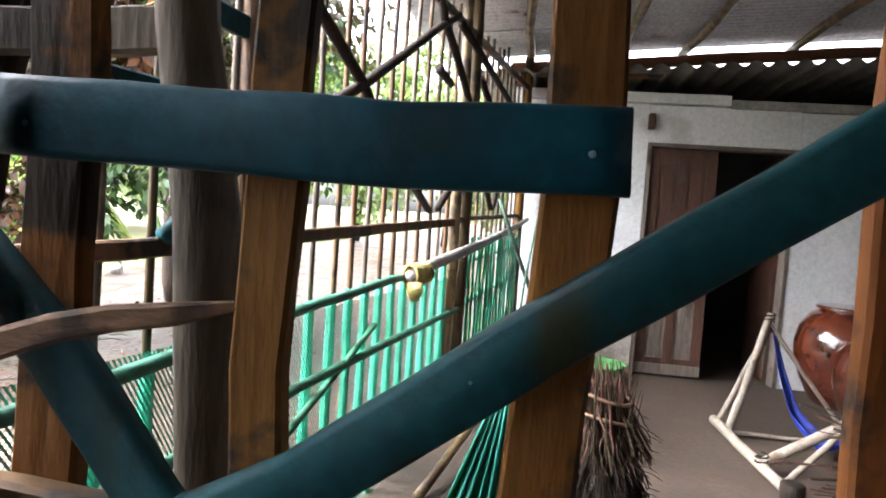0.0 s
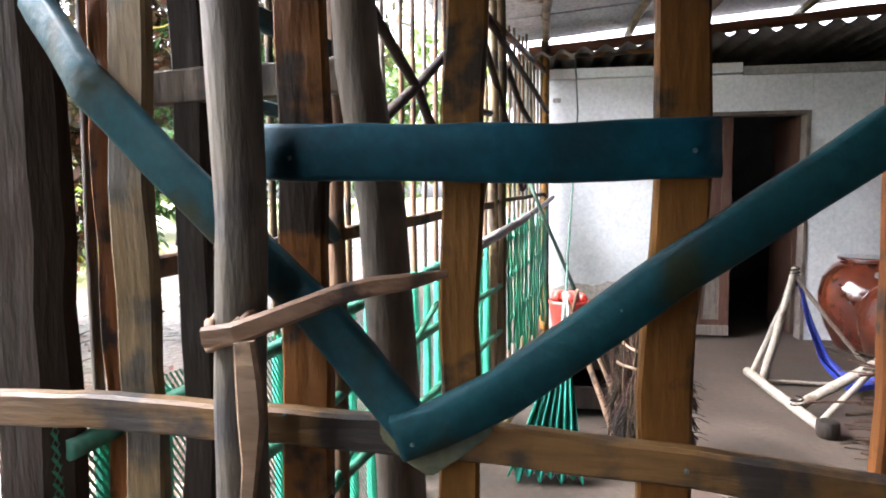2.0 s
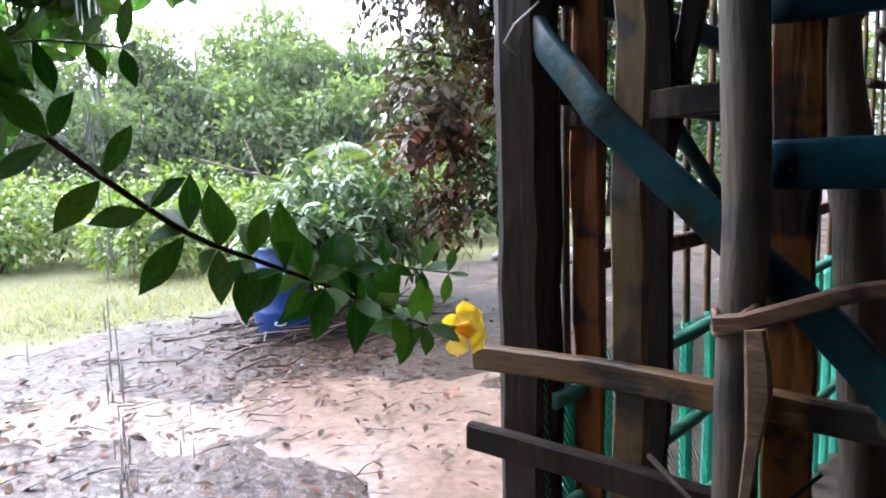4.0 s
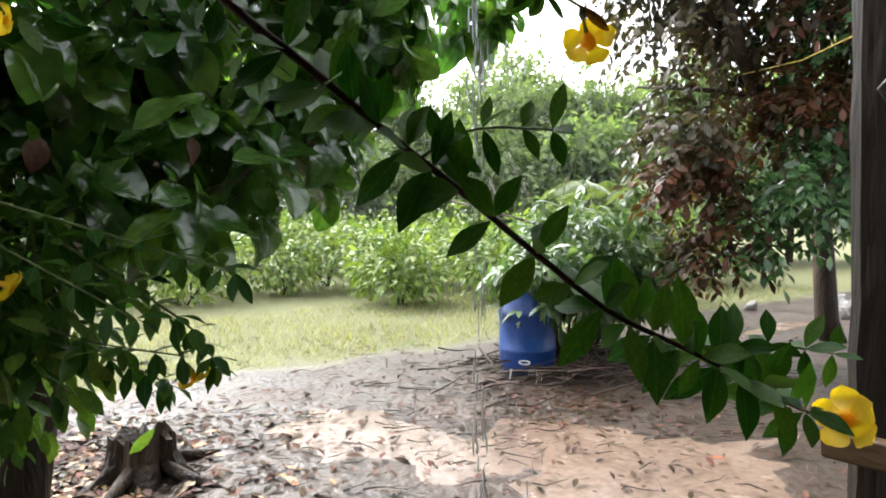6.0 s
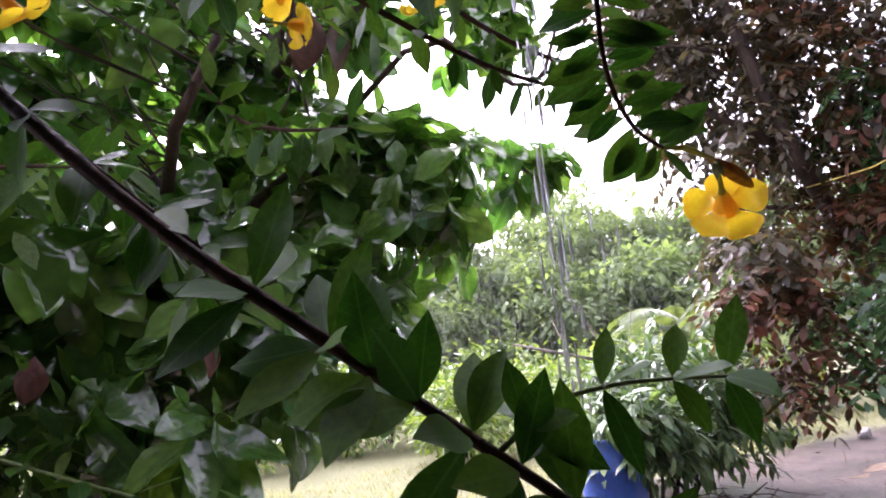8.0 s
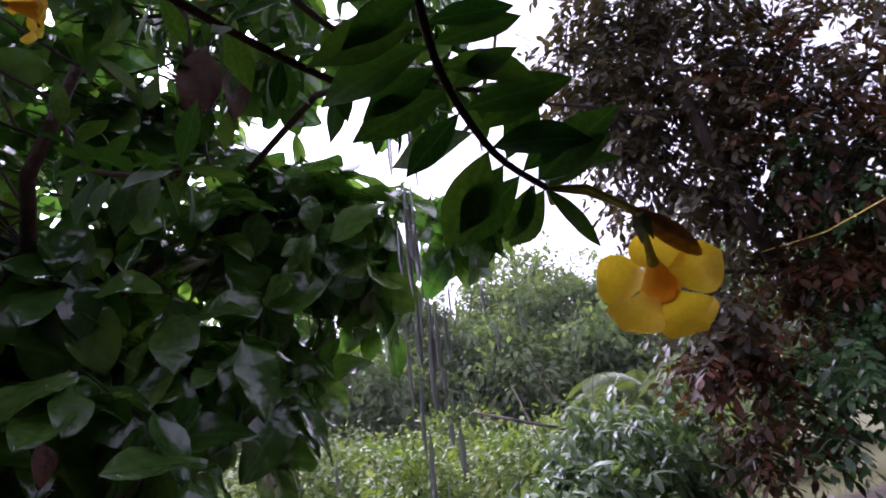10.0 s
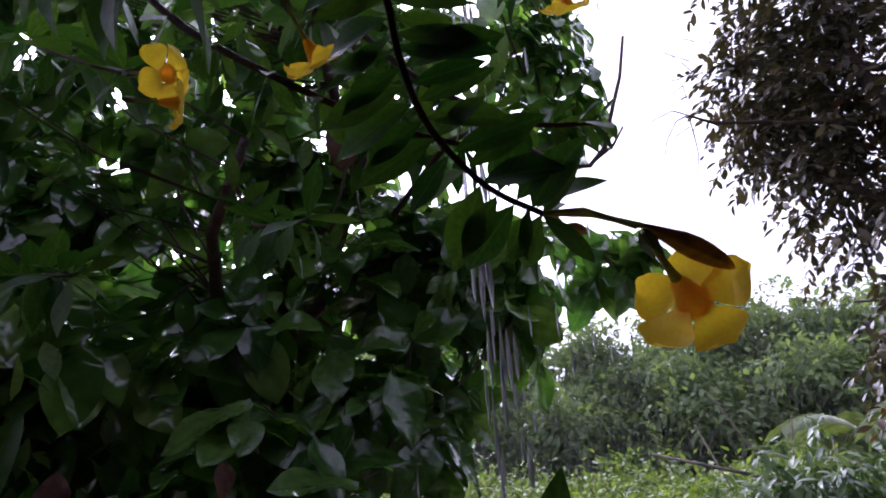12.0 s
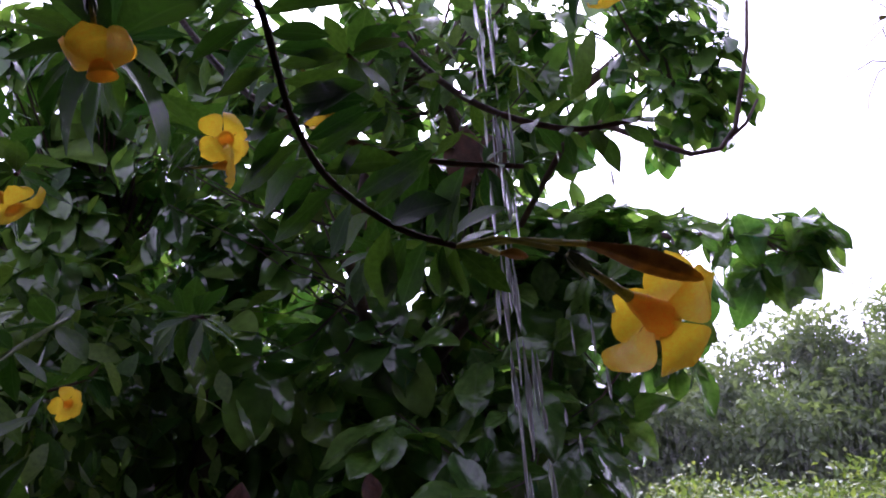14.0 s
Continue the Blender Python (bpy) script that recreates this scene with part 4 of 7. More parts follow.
# ---- things in the porch ----
def jar(x, y, r, h, mm, lidded, label):
    root = thing("water_jar", (x, y, 0), label, "jar", "big glazed jars")
    prof = [(r * 0.50, 0.0), (r * 0.62, 0.03), (r * 0.86, h * 0.25), (r * 0.99, h * 0.48), (r, h * 0.62), (r * 0.93, h * 0.78), (r * 0.74, h * 0.91), (r * 0.60, h * 0.955), (r * 0.57, h * 0.965), (r * 0.62, h * 0.985), (r * 0.62, h), (r * 0.55, h), (r * 0.53, h * 0.95), (r * 0.3, h * 0.9)]
    part("body", lathe(bmesh.new(), (x, y, 0), prof, 48), M[mm], root, smooth=True)
    part("rim", lathe(bmesh.new(), (x, y, 0), [(r * 0.56, h * 0.97), (r * 0.645, h * 0.975), (r * 0.655, h * 0.99), (r * 0.64, h * 1.006), (r * 0.56, h * 1.006)], 48), M[mm], root, smooth=True)
    if lidded:
        ld = part("lid", lathe(bmesh.new(), (x, y, h), [(r * 0.70, 0.008), (r * 0.72, 0.012), (r * 0.71, 0.035), (r * 0.60, 0.045), (r * 0.2, 0.055)], 48), M["lid"], root, "dull dented metal lid", smooth=True)
        bm = box(bmesh.new(), (x - 0.16, y - 0.05, h + 0.052), (x + 0.13, y + 0.05, h + 0.066), 0.004)
        part("board", bm, M["dark_wood"], ld, "small dark board on the lid")


jar(2.84, 4.57, 0.37, 0.765, "jar", False, "big red-brown glazed water jar by the wall")
jar(2.755, 3.79, 0.34, 0.68, "jar", True, "red-brown glazed water jar with a metal lid")
jar(2.80, 3.10, 0.30, 0.68, "jar_orange", False, "orange-brown glazed water jar")


def hammock_stand():
    root = thing("hammock_stand", (1.9, 3.1, 0), "low stand of peeled bamboo poles lashed for a hammock", "hammock stand")
    poles = (((1.66, 3.72, 0.04), (1.705, 2.62, 0.04), 0.032), ((1.69, 3.50, 0.03), (1.945, 3.70, 0.77), 0.026), ((1.655, 3.63, 0.03), (1.90, 3.69, 0.60), 0.018),
             ((1.69, 2.94, 0.045), (2.46, 3.02, 0.50), 0.030), ((1.71, 2.70, 0.03), (2.20, 2.98, 0.37), 0.018), ((1.93, 3.70, 0.72), (2.40, 3.62, 0.10), 0.015),
             ((2.46, 3.62, 0.035), (2.48, 2.62, 0.035), 0.030), ((2.47, 3.0, 0.03), (2.47, 3.03, 0.50), 0.022), ((1.68, 3.52, 0.025), (2.46, 3.54, 0.025), 0.014))
    for a, b, r in poles:
        log("pole", [a, b], r, r * 0.88, M["peeled_pole"], root, 10, 0.003, wob=0.006)
    for x, y, z in ((1.94, 3.70, 0.72), (1.895, 3.68, 0.57), (1.69, 2.93, 0.05), (2.46, 3.02, 0.48)):
        bm = bmesh.new()
        sweep(bm, [Vector((x + 0.032 * math.cos(t), y + 0.032 * math.sin(t), z + 0.004 * t)) for t in np.linspace(0, 14, 40)], ring(0.005, 6))
        part("lashing", bm, M["dark_wood"], root, smooth=True)
    part("foot", lathe(bmesh.new(), (1.72, 2.60, 0.0), [(0.05, 0.002), (0.058, 0.02), (0.056, 0.085), (0.045, 0.09)], 16), M["dark_wood"], root, "short dark log end", smooth=True)


hammock_stand()


def slung(name, pts, widths, mm, label, folds=5):
    """A slung net: gathered at the ends, with long folds."""
    root = thing(name, pts[0], label, "hammock")
    curve = []
    n = 26
    P = [Vector(p) for p in pts]
    for i in range(n + 1):
        t = i / n * (len(P) - 1)
        k = min(int(t), len(P) - 2)
        curve.append((P[k].lerp(P[k + 1], t - k), widths[k] + (widths[k + 1] - widths[k]) * (t - k)))
    d = (P[-1] - P[0])
    side = Vector((-d.y, d.x, 0)).normalized() if Vector((d.x, d.y, 0)).length > 0.05 else Vector((1, 0, 0))
    v, f = [], []
    m = folds * 6
    for i, (c, w) in enumerate(curve):
        for j in range(m + 1):
            a = j / m - 0.5
            fold = 0.10 * w * math.sin(a * folds * 2 * math.pi + i * 0.10)
            v.append(c + side * a * w + Vector((0, 0, 0.55 * w * (2 * a) ** 2)) + Vector((0, 1, 0)) * fold + Vector((0, 0, fold * 0.5)))
    k = m + 1
    f = [(i * k + j, i * k + j + 1, (i + 1) * k + j + 1, (i + 1) * k + j) for i in range(n) for j in range(m)]
    ob = raw("cloth", v, f, M[mm], root, smooth=True)
    ob.modifiers.new("thickness", 'SOLIDIFY').thickness = 0.004
    return root


hb = slung("blue_hammock", [(1.965, 3.69, 0.66), (2.00, 3.58, 0.39), (2.03, 3.42, 0.17), (2.11, 3.25, 0.055), (2.28, 3.12, 0.14), (2.43, 3.03, 0.44)], [0.025, 0.065, 0.095, 0.115, 0.09, 0.025], "cloth_blue", "bright blue net hammock slung on the bamboo stand", 4)
log("cord", [(1.94, 3.70, 0.72), (1.965, 3.69, 0.65)], 0.012, 0.016, M["dark_wood"], hb, 8, 0.003)

green = thing("green_hammock", (0.33, 2.0, 0.57), "green nylon hammock hanging gathered beside the fence", "hammock")
v, f = [], []
rows, cols = 22, 36
for i in range(rows + 1):
    t = i / rows
    w = 0.035 + 0.30 * t ** 0.9
    cx = 0.335 - 0.085 * t
    for j in range(cols + 1):
        a = j / cols - 0.5
        v.append((cx + a * w, 2.0 + 0.05 * w / 0.3 * math.sin(a * 7 * 2 * math.pi + 1.3 * t) - 0.12 * t, 0.60 - 0.575 * t + 0.012 * math.sin(a * 23) * t))
f = [(i * (cols + 1) + j, i * (cols + 1) + j + 1, (i + 1) * (cols + 1) + j + 1, (i + 1) * (cols + 1) + j) for i in range(rows) for j in range(cols)]
ob = raw("cloth", v, f, M["cloth_green"], green, smooth=True)
ob.modifiers.new("thickness", 'SOLIDIFY').thickness = 0.003
log("cord", [(0.335, 2.0, 0.58), (0.36, 2.3, 0.95), (0.50, 4.0, 1.9), (0.52, 4.84, 2.52)], 0.006, 0.006, M["rope"], green, 6, 0.001)

floor_pole = thing("bamboo_pole", (-0.03, 2.08, 0.0), "pale bamboo pole leaning along the fence", "pole")
log("pole", [(-0.03, 2.08, 0.02), (0.40, 3.42, 0.40)], 0.024, 0.018, M["bamboo"], floor_pole, 10, 0.003, wob=0.006)
lean_pole = thing("leaning_pole", (0.60, 4.0, 0.0), "dark green pole leaning against the fence", "pole")
log("pole", [(0.72, 3.95, 0.0), (0.135, 4.02, 1.40)], 0.016, 0.014, M["rope"], lean_pole, 8, 0.002, wob=0.004)

chest = thing("wooden_chest", (0.55, 2.98, 0), "dark old wooden box with gaps, piled with oddments", "box")
for a, b in (((0.36, 2.74, 0.03), (0.38, 3.2, 0.43)), ((0.70, 2.74, 0.03), (0.72, 3.2, 0.43)), ((0.38, 3.18, 0.03), (0.70, 3.2, 0.43)), ((0.35, 2.73, 0.43), (0.73, 3.21, 0.455)), ((0.38, 2.742, 0.28), (0.70, 2.758, 0.42)), ((0.38, 2.742, 0.05), (0.70, 2.758, 0.18))):
    part("board", box(bmesh.new(), a, b, 0.004), M["dark_wood"], chest)
for x in (0.375, 0.705):
    part("leg", box(bmesh.new(), (x - 0.02, 2.735, 0), (x + 0.02, 2.775, 0.43), 0.004), M["dark_wood"], chest)
basket = thing("plastic_basket", (0.40, 2.86, 0.455), "red plastic basket heaped with red lumps on the box", "basket")
part("body", lathe(bmesh.new(), (0.40, 2.88, 0.457), [(0.085, 0.0), (0.095, 0.01), (0.118, 0.18), (0.124, 0.19), (0.124, 0.205), (0.112, 0.205), (0.09, 0.03), (0.05, 0.02)], 28), M["red_plastic"], basket, smooth=True)
for i in range(9):
    bm = bmesh.new()
    r = bmesh.ops.create_icosphere(bm, subdivisions=2, radius=0.036)["verts"]
    for q in r:
        q.co += noise.noise_vector(q.co * 25 + Vector((i, 0, 0))) * 0.012
    bmesh.ops.translate(bm, vec=(0.40 + 0.072 * math.cos(i * 2.2) * (i > 0), 2.88 + 0.072 * math.sin(i * 2.2) * (i > 0), 0.665 + 0.012 * (i % 3)), verts=r)
    part("lump", bm, M["red_plastic"], basket, smooth=True)
jug = thing("white_jug", (0.28, 2.82, 0.0), "white plastic jerrycan with a dark hose", "jerrycan")
part("body", box(bmesh.new(), (0.205, 2.72, 0.0), (0.335, 2.90, 0.40), 0.025), M["white_plastic"], jug, smooth=True)
part("cap", lathe(bmesh.new(), (0.27, 2.81, 0.39), [(0.03, 0.0), (0.032, 0.03), (0.03, 0.05)], 14), M["white_plastic"], jug)
log("hose", [(0.27, 2.81, 0.44), (0.29, 2.78, 0.50), (0.36, 2.74, 0.53), (0.45, 2.72, 0.50), (0.50, 2.70, 0.40)], 0.009, 0.009, M["rope"], jug, 8, 0.0)
for a, b, r in (((0.62, 2.30, 0.0), (0.355, 2.62, 0.74), 0.017), ((0.30, 2.62, 0.30), (0.44, 2.66, 0.76), 0.012), ((0.70, 2.25, 0.0), (0.45, 2.55, 0.62), 0.011)):
    st = thing("leaning_stick", a, "bare pole leaning on the old box", "stick", "sticks by the box")
    log("pole", [a, b], r, r * 0.8, M["stick"], st, 8, 0.003, wob=0.008)
for dx in (-0.014, 0.014):
    log("cord", [(0.335 + dx, 2.0, 0.585), (0.338 + dx, 2.005, 0.70), (0.342 + dx * 0.3, 2.01, 0.84)], 0.004, 0.004, M["wire"], green, 6, 0.0, "pale hanging cord")
part_pot = thing("green_tub", (1.02, 4.62, 0), "shallow green plastic tub by the door", "tub")
part("body", lathe(bmesh.new(), (1.02, 4.62, 0), [(0.14, 0.0), (0.15, 0.01), (0.20, 0.13), (0.212, 0.135), (0.212, 0.15), (0.195, 0.15), (0.14, 0.03), (0.05, 0.02)], 28), noisy("green_plastic_tub", (0.05, 0.22, 0.06), (0.10, 0.32, 0.10), 8, 0.4, 0.1, 40), part_pot, smooth=True)


def twigs(n, place, spread, direction, dspread, length, r):
    """Crooked sticks: four-sided, bent once."""
    v, f = [], []
    for i in range(n):
        p = np.array(place) + rng.normal(size=3) * np.array(spread)
        d = np.array(direction) + rng.normal(size=3) * np.array(dspread)
        d = d / np.linalg.norm(d)
        L = length * (0.6 + 0.6 * rng.random())
        bend = rng.normal(size=3) * 0.06 * L
        a = np.cross(d, (0.3, 0.5, 0.8))
        a = a / np.linalg.norm(a)
        b = np.cross(d, a)
        rr = r * (0.5 + rng.random())
        k = len(v)
        for t, s in ((0, 1.0), (0.5, 0.8), (1.0, 0.35)):
            c = p + d * L * (t - 0.5) + bend * (1 if t == 0.5 else 0)
            for q in range(4):
                v.append(c + (a * math.cos(q * math.pi / 2) + b * math.sin(q * math.pi / 2)) * rr * s)
        for t in (0, 4):
            for q in range(4):
                f.append((k + t + q, k + t + (q + 1) % 4, k + t + 4 + (q + 1) % 4, k + t + 4 + q))
        f.append((k, k + 1, k + 2, k + 3))
        f.append((k + 8, k + 9, k + 10, k + 11))
    return v, f


def stick_mesh(k):
    bm = bmesh.new()
    pts = [Vector((0.05 * noise.noise((k * 5.3, t * 2.2, 0)), 0.05 * noise.noise((k * 3.1, t * 2.2, 7)), t)) for t in np.linspace(0, 1, 6)]
    sweep(bm, pts, ring(0.010, 6), (1, 0, 0), 0, [1.1, 1.0, 0.95, 0.85, 0.7, 0.4])
    fork = pts[3]
    if k % 2:
        sweep(bm, [fork, fork + Vector((0.08, 0.03, 0.15)), fork + Vector((0.13, 0.05, 0.33))], ring(0.006, 5), (0, 1, 0), 0, [1, 0.8, 0.4])
    me = bpy.data.meshes.new("stick")
    bmesh.ops.recalc_face_normals(bm, faces=bm.faces)
    bm.to_mesh(me)
    bm.free()
    me.materials.append(M["twig_single"])
    return me


STICKS = [stick_mesh(k) for k in range(6)]


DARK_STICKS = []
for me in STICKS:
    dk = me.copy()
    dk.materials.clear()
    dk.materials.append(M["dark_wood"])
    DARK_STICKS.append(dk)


def lay_stick(parent, a, b, k, fat=1.0, kinds=STICKS):
    """One stick from a to b."""
    a, b = Vector(a), Vector(b)
    d = b - a
    ob = new("stick", kinds[k % 6])
    ob.parent = parent
    q = d.to_track_quat('Z', 'Y').to_matrix().to_4x4()
    ob.matrix_local = Matrix.Translation(a - BASE[parent]) @ q @ Matrix.Rotation(k * 1.3, 4, 'Z') @ Matrix.Diagonal((fat, fat, d.length, 1))


bundle = thing("twig_bundle", (0.75, 2.12, 0), "upright bundle of dry twigs tied with vine", "firewood")
for k in range(190):
    a, r = k * 2.399, 0.115 * math.sqrt((k + 0.5) / 190)
    x, y = r * math.cos(a), r * math.sin(a)
    top = 0.50 + 0.20 * rng.random()
    lay_stick(bundle, (0.765 + x * 1.45 + 0.03 * rng.normal(), 2.14 + y * 1.35 + 0.03 * rng.normal(), 0.005), (0.715 + x * 0.95 + 0.02 * rng.normal(), 2.14 + y * 0.95 + 0.02 * rng.normal(), top), k, 0.38 + 0.40 * rng.random())
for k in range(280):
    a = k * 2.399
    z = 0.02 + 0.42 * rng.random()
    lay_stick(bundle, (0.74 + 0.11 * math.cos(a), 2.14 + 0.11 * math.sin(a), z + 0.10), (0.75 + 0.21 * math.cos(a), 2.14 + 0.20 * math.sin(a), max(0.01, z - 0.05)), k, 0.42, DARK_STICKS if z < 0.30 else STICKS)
for z, r in ((0.56, 0.120), (0.46, 0.138)):
    bm = bmesh.new()
    sweep(bm, [Vector((0.73 + r * math.cos(t), 2.14 + r * math.sin(t), z + 0.03 * math.sin(t * 1.0 + z * 9))) for t in np.linspace(0, 6.5, 30)], ring(0.008, 6), None, 0.003)
    part("tie", bm, M["stick"], bundle, "twisted vine tie", smooth=True)
pile = thing("firewood_pile", (2.35, 2.3, 0), "low heap of dry brushwood stacked on the floor", "firewood")
for k in range(290):
    z = 0.012 + 0.40 * (k / 290)
    w = 0.24 - 0.10 * (k / 290)
    y = 2.30 + rng.uniform(-w, w)
    x = 1.90 + 0.10 * rng.normal() + 0.06 * (k / 290)
    L = 0.55 + 0.30 * rng.random()
    g = (0.45 if k < 225 else 1.3) * rng.normal()
    lay_stick(pile, (x, y - 0.25 * g, max(0.01, z + 0.03 * rng.normal())), (x + L, y + 0.25 * g, max(0.012, z + 0.05 * rng.normal())), k, 0.28 + 0.42 * rng.random() ** 2)

# ---- yard: puddle, litter, stump, drum ----
def standing_water():
    """One level sheet of rainwater: it shows where the clay dips below it."""
    v = [(-6.3, -3.5, -0.1165), (-0.75, -3.5, -0.1165), (-0.75, 8.6, -0.1165), (-6.3, 8.6, -0.1165)]
    return tagged(raw("water", v, [(0, 1, 2, 3)], M["water"]), "shallow muddy brown puddles in the hollows of the yard", "puddle", kind="structure")


standing_water()


def litter(name, n, cx, cy, sx, sy, size, mm, label, zoff=-0.088):
    p = np.stack([cx + rng.normal(size=n) * sx, cy + rng.normal(size=n) * sy, np.full(n, zoff) + rng.random(n) * 0.012], -1)
    p = p[p[:, 0] < -1.0]
    n = len(p)
    a = rng.random(n) * 6.283
    along = np.stack([np.cos(a), np.sin(a), rng.normal(size=n) * 0.12], -1)
    up = np.stack([rng.normal(size=n) * 0.25, rng.normal(size=n) * 0.25, np.ones(n)], -1)
    return tagged(leaves(name, p, along, up, size * (0.5 + rng.random(n)), LEAF_MID, M[mm]), label, "leaf litter", kind="stuff")


litter("leaf_litter", 2100, -4.0, 1.6, 1.7, 2.4, 0.062, "litter", "dark wet fallen leaves scattered on the clay")
litter("leaf_litter", 520, -3.85, 2.35, 0.32, 0.55, 0.06, "leaf_brown", "red-brown fallen leaves near the drum")
litter("leaf_litter", 600, -4.2, -1.0, 0.7, 0.8, 0.085, "litter", "brown wet fallen leaves round the stump")
litter("leaf_litter", 300, -4.3, -1.4, 0.6, 0.7, 0.11, "litter_y", "yellow and brown fallen leaves under the tree")
v, f = twigs(420, (-4.2, 1.5, -0.086), (1.5, 2.0, 0.002), (0.5, 1, 0), (0.9, 0.9, 0.01), 0.22, 0.004)
tagged(raw("fallen_twigs", v, f, M["twig_wet"]), "small dark twigs scattered on the wet clay", "twigs", kind="stuff")
v, f = twigs(260, (-4.80, 3.25, -0.03), (0.45, 0.60, 0.04), (0.4, 1, 0.05), (0.8, 0.8, 0.18), 0.55, 0.011)
tagged(raw("brush_heap", v, f, M["twig_wet"]), "heap of dark branches round the foot of the drum", "branches", kind="stuff")
red_leaf = thing("fallen_leaf", (-2.5, 2.2, -0.09), "single red-brown fallen leaf on the clay", "leaf")
leaves("blade", [(-2.5, 2.2, -0.086)], [(0.6, 0.8, 0.05)], [(0, 0, 1)], [0.11], LEAF_MID, noisy("red_fallen_leaf", (0.30, 0.07, 0.03), (0.42, 0.12, 0.05), 20, 0.4, 0.1, 60), red_leaf)


def stump(x, y):
    root = thing("tree_stump", (x, y, -0.1), "rotten dark tree stump with a jagged top and spread roots", "stump")
    bm = bmesh.new()
    n, rows = 36, []
    for z in (-0.14, -0.10, -0.05, 0.02, 0.09, 0.155):
        row = []
        for i in range(n):
            a = 2 * math.pi * i / n
            fl = 1 + 1.8 * max(0, (0.04 - z)) / 0.18 * (0.4 + max(0, math.cos(a * 5 + 0.6))) * 0.55
            r = 0.165 * fl * (1 + 0.14 * math.sin(a * 9) + 0.12 * noise.noise((math.cos(a) * 2, math.sin(a) * 2, z * 5)))
            zz = z + (0.10 * noise.noise((math.cos(a) * 3.5, math.sin(a) * 3.5, 1)) + 0.035 * noise.noise((a * 6, 0, 2)) if z > 0.1 else 0)
            row.append(bm.verts.new((x + r * math.cos(a), y + r * math.sin(a), zz)))
        rows.append(row)
    for r0, r1 in zip(rows, rows[1:]):
        for j in range(n):
            bm.faces.new((r0[j], r0[(j + 1) % n], r1[(j + 1) % n], r1[j]))
    mid = bm.verts.new((x, y, 0.04))
    for j in range(n):
        bm.faces.new((rows[-1][j], rows[-1][(j + 1) % n], mid))
    part("body", bm, M["rotten"], root)
    for k, (dx, dy) in enumerate(((0.55, -0.35), (-0.2, 0.5), (0.45, 0.35), (-0.5, -0.2))):
        log("root", [(x + dx * 0.2, y + dy * 0.2, -0.02), (x + dx * 0.6, y + dy * 0.6, -0.075), (x + dx, y + dy, -0.115)], 0.05, 0.018, M["rotten"], root, 8, 0.01)


stump(-4.30, -0.80)

drum = thing("plastic_drum", (-5.02, 2.86, -0.1), "blue plastic drum with a pale handle mark under a mango bush", "drum")
part("body", lathe(bmesh.new(), (-5.02, 2.86, -0.1), [(0.22, 0.0), (0.25, 0.015), (0.275, 0.10), (0.283, 0.22), (0.29, 0.235), (0.29, 0.265), (0.283, 0.28), (0.285, 0.58), (0.292, 0.595), (0.292, 0.625), (0.283, 0.64), (0.27, 0.78), (0.25, 0.84), (0.255, 0.85), (0.255, 0.88), (0.23, 0.88), (0.22, 0.85)], 40), M["blue_plastic"], drum, smooth=True)
bm = bmesh.new()
sweep(bm, [Vector((-4.83 + 0.05 * math.cos(t) * 0.8, 2.66 + 0.05 * math.cos(t) * 0.7, 0.05 + 0.018 * math.sin(t))) for t in np.linspace(0, 6.1, 18)], ring(0.006, 6))
part("handle", bm, M["white_plastic"], drum, "pale moulded handle", smooth=True)


# ---- plants ----
def bush(name, centre, radii, clumps, per, spread, size, shape, mm, label, category, down=0.5, stems=7, hollow=0.45, group="", rosette=False):
    root = thing(name, (centre[0], centre[1], -0.1), label, category, group)
    p, out, mid = crown(centre, radii, clumps, per, spread, hollow)
    if rosette:
        tip = norm(np.repeat(mid, per, 0) - np.array(centre) + np.array((0, 0, 0.25)))
        p = np.repeat(mid, per, 0) + tip * rng.uniform(-0.10, 0.02, (len(p), 1)) + rng.normal(size=p.shape) * spread
        out = norm(tip * 0.55 + rng.normal(size=p.shape) * 0.75)
    keep = p[:, 2] > 0.0
    p, out = p[keep], out[keep]
    along = norm(out + rng.normal(size=p.shape) * (0.1 if rosette else 0.45) + np.array((0, 0, -down)))
    up = norm(out * 0.5 + np.array((0, 0, 1.0)) + rng.normal(size=p.shape) * 0.3)
    leaves("crown", p, along, up, size * (0.7 + 0.6 * rng.random(len(p))), shape, M[mm], root)
    for k in range(stems):
        q = mid[(k * 7) % len(mid)]
        log("stem", [(centre[0] + 0.12 * math.cos(k), centre[1] + 0.12 * math.sin(k), -0.12), tuple(np.array(centre) * 0.5 + 0.5 * q - np.array((0, 0, 0.25 * radii[2]))), tuple(q)], 0.022, 0.008, M["bark"], root, 6, 0.006)
    return root


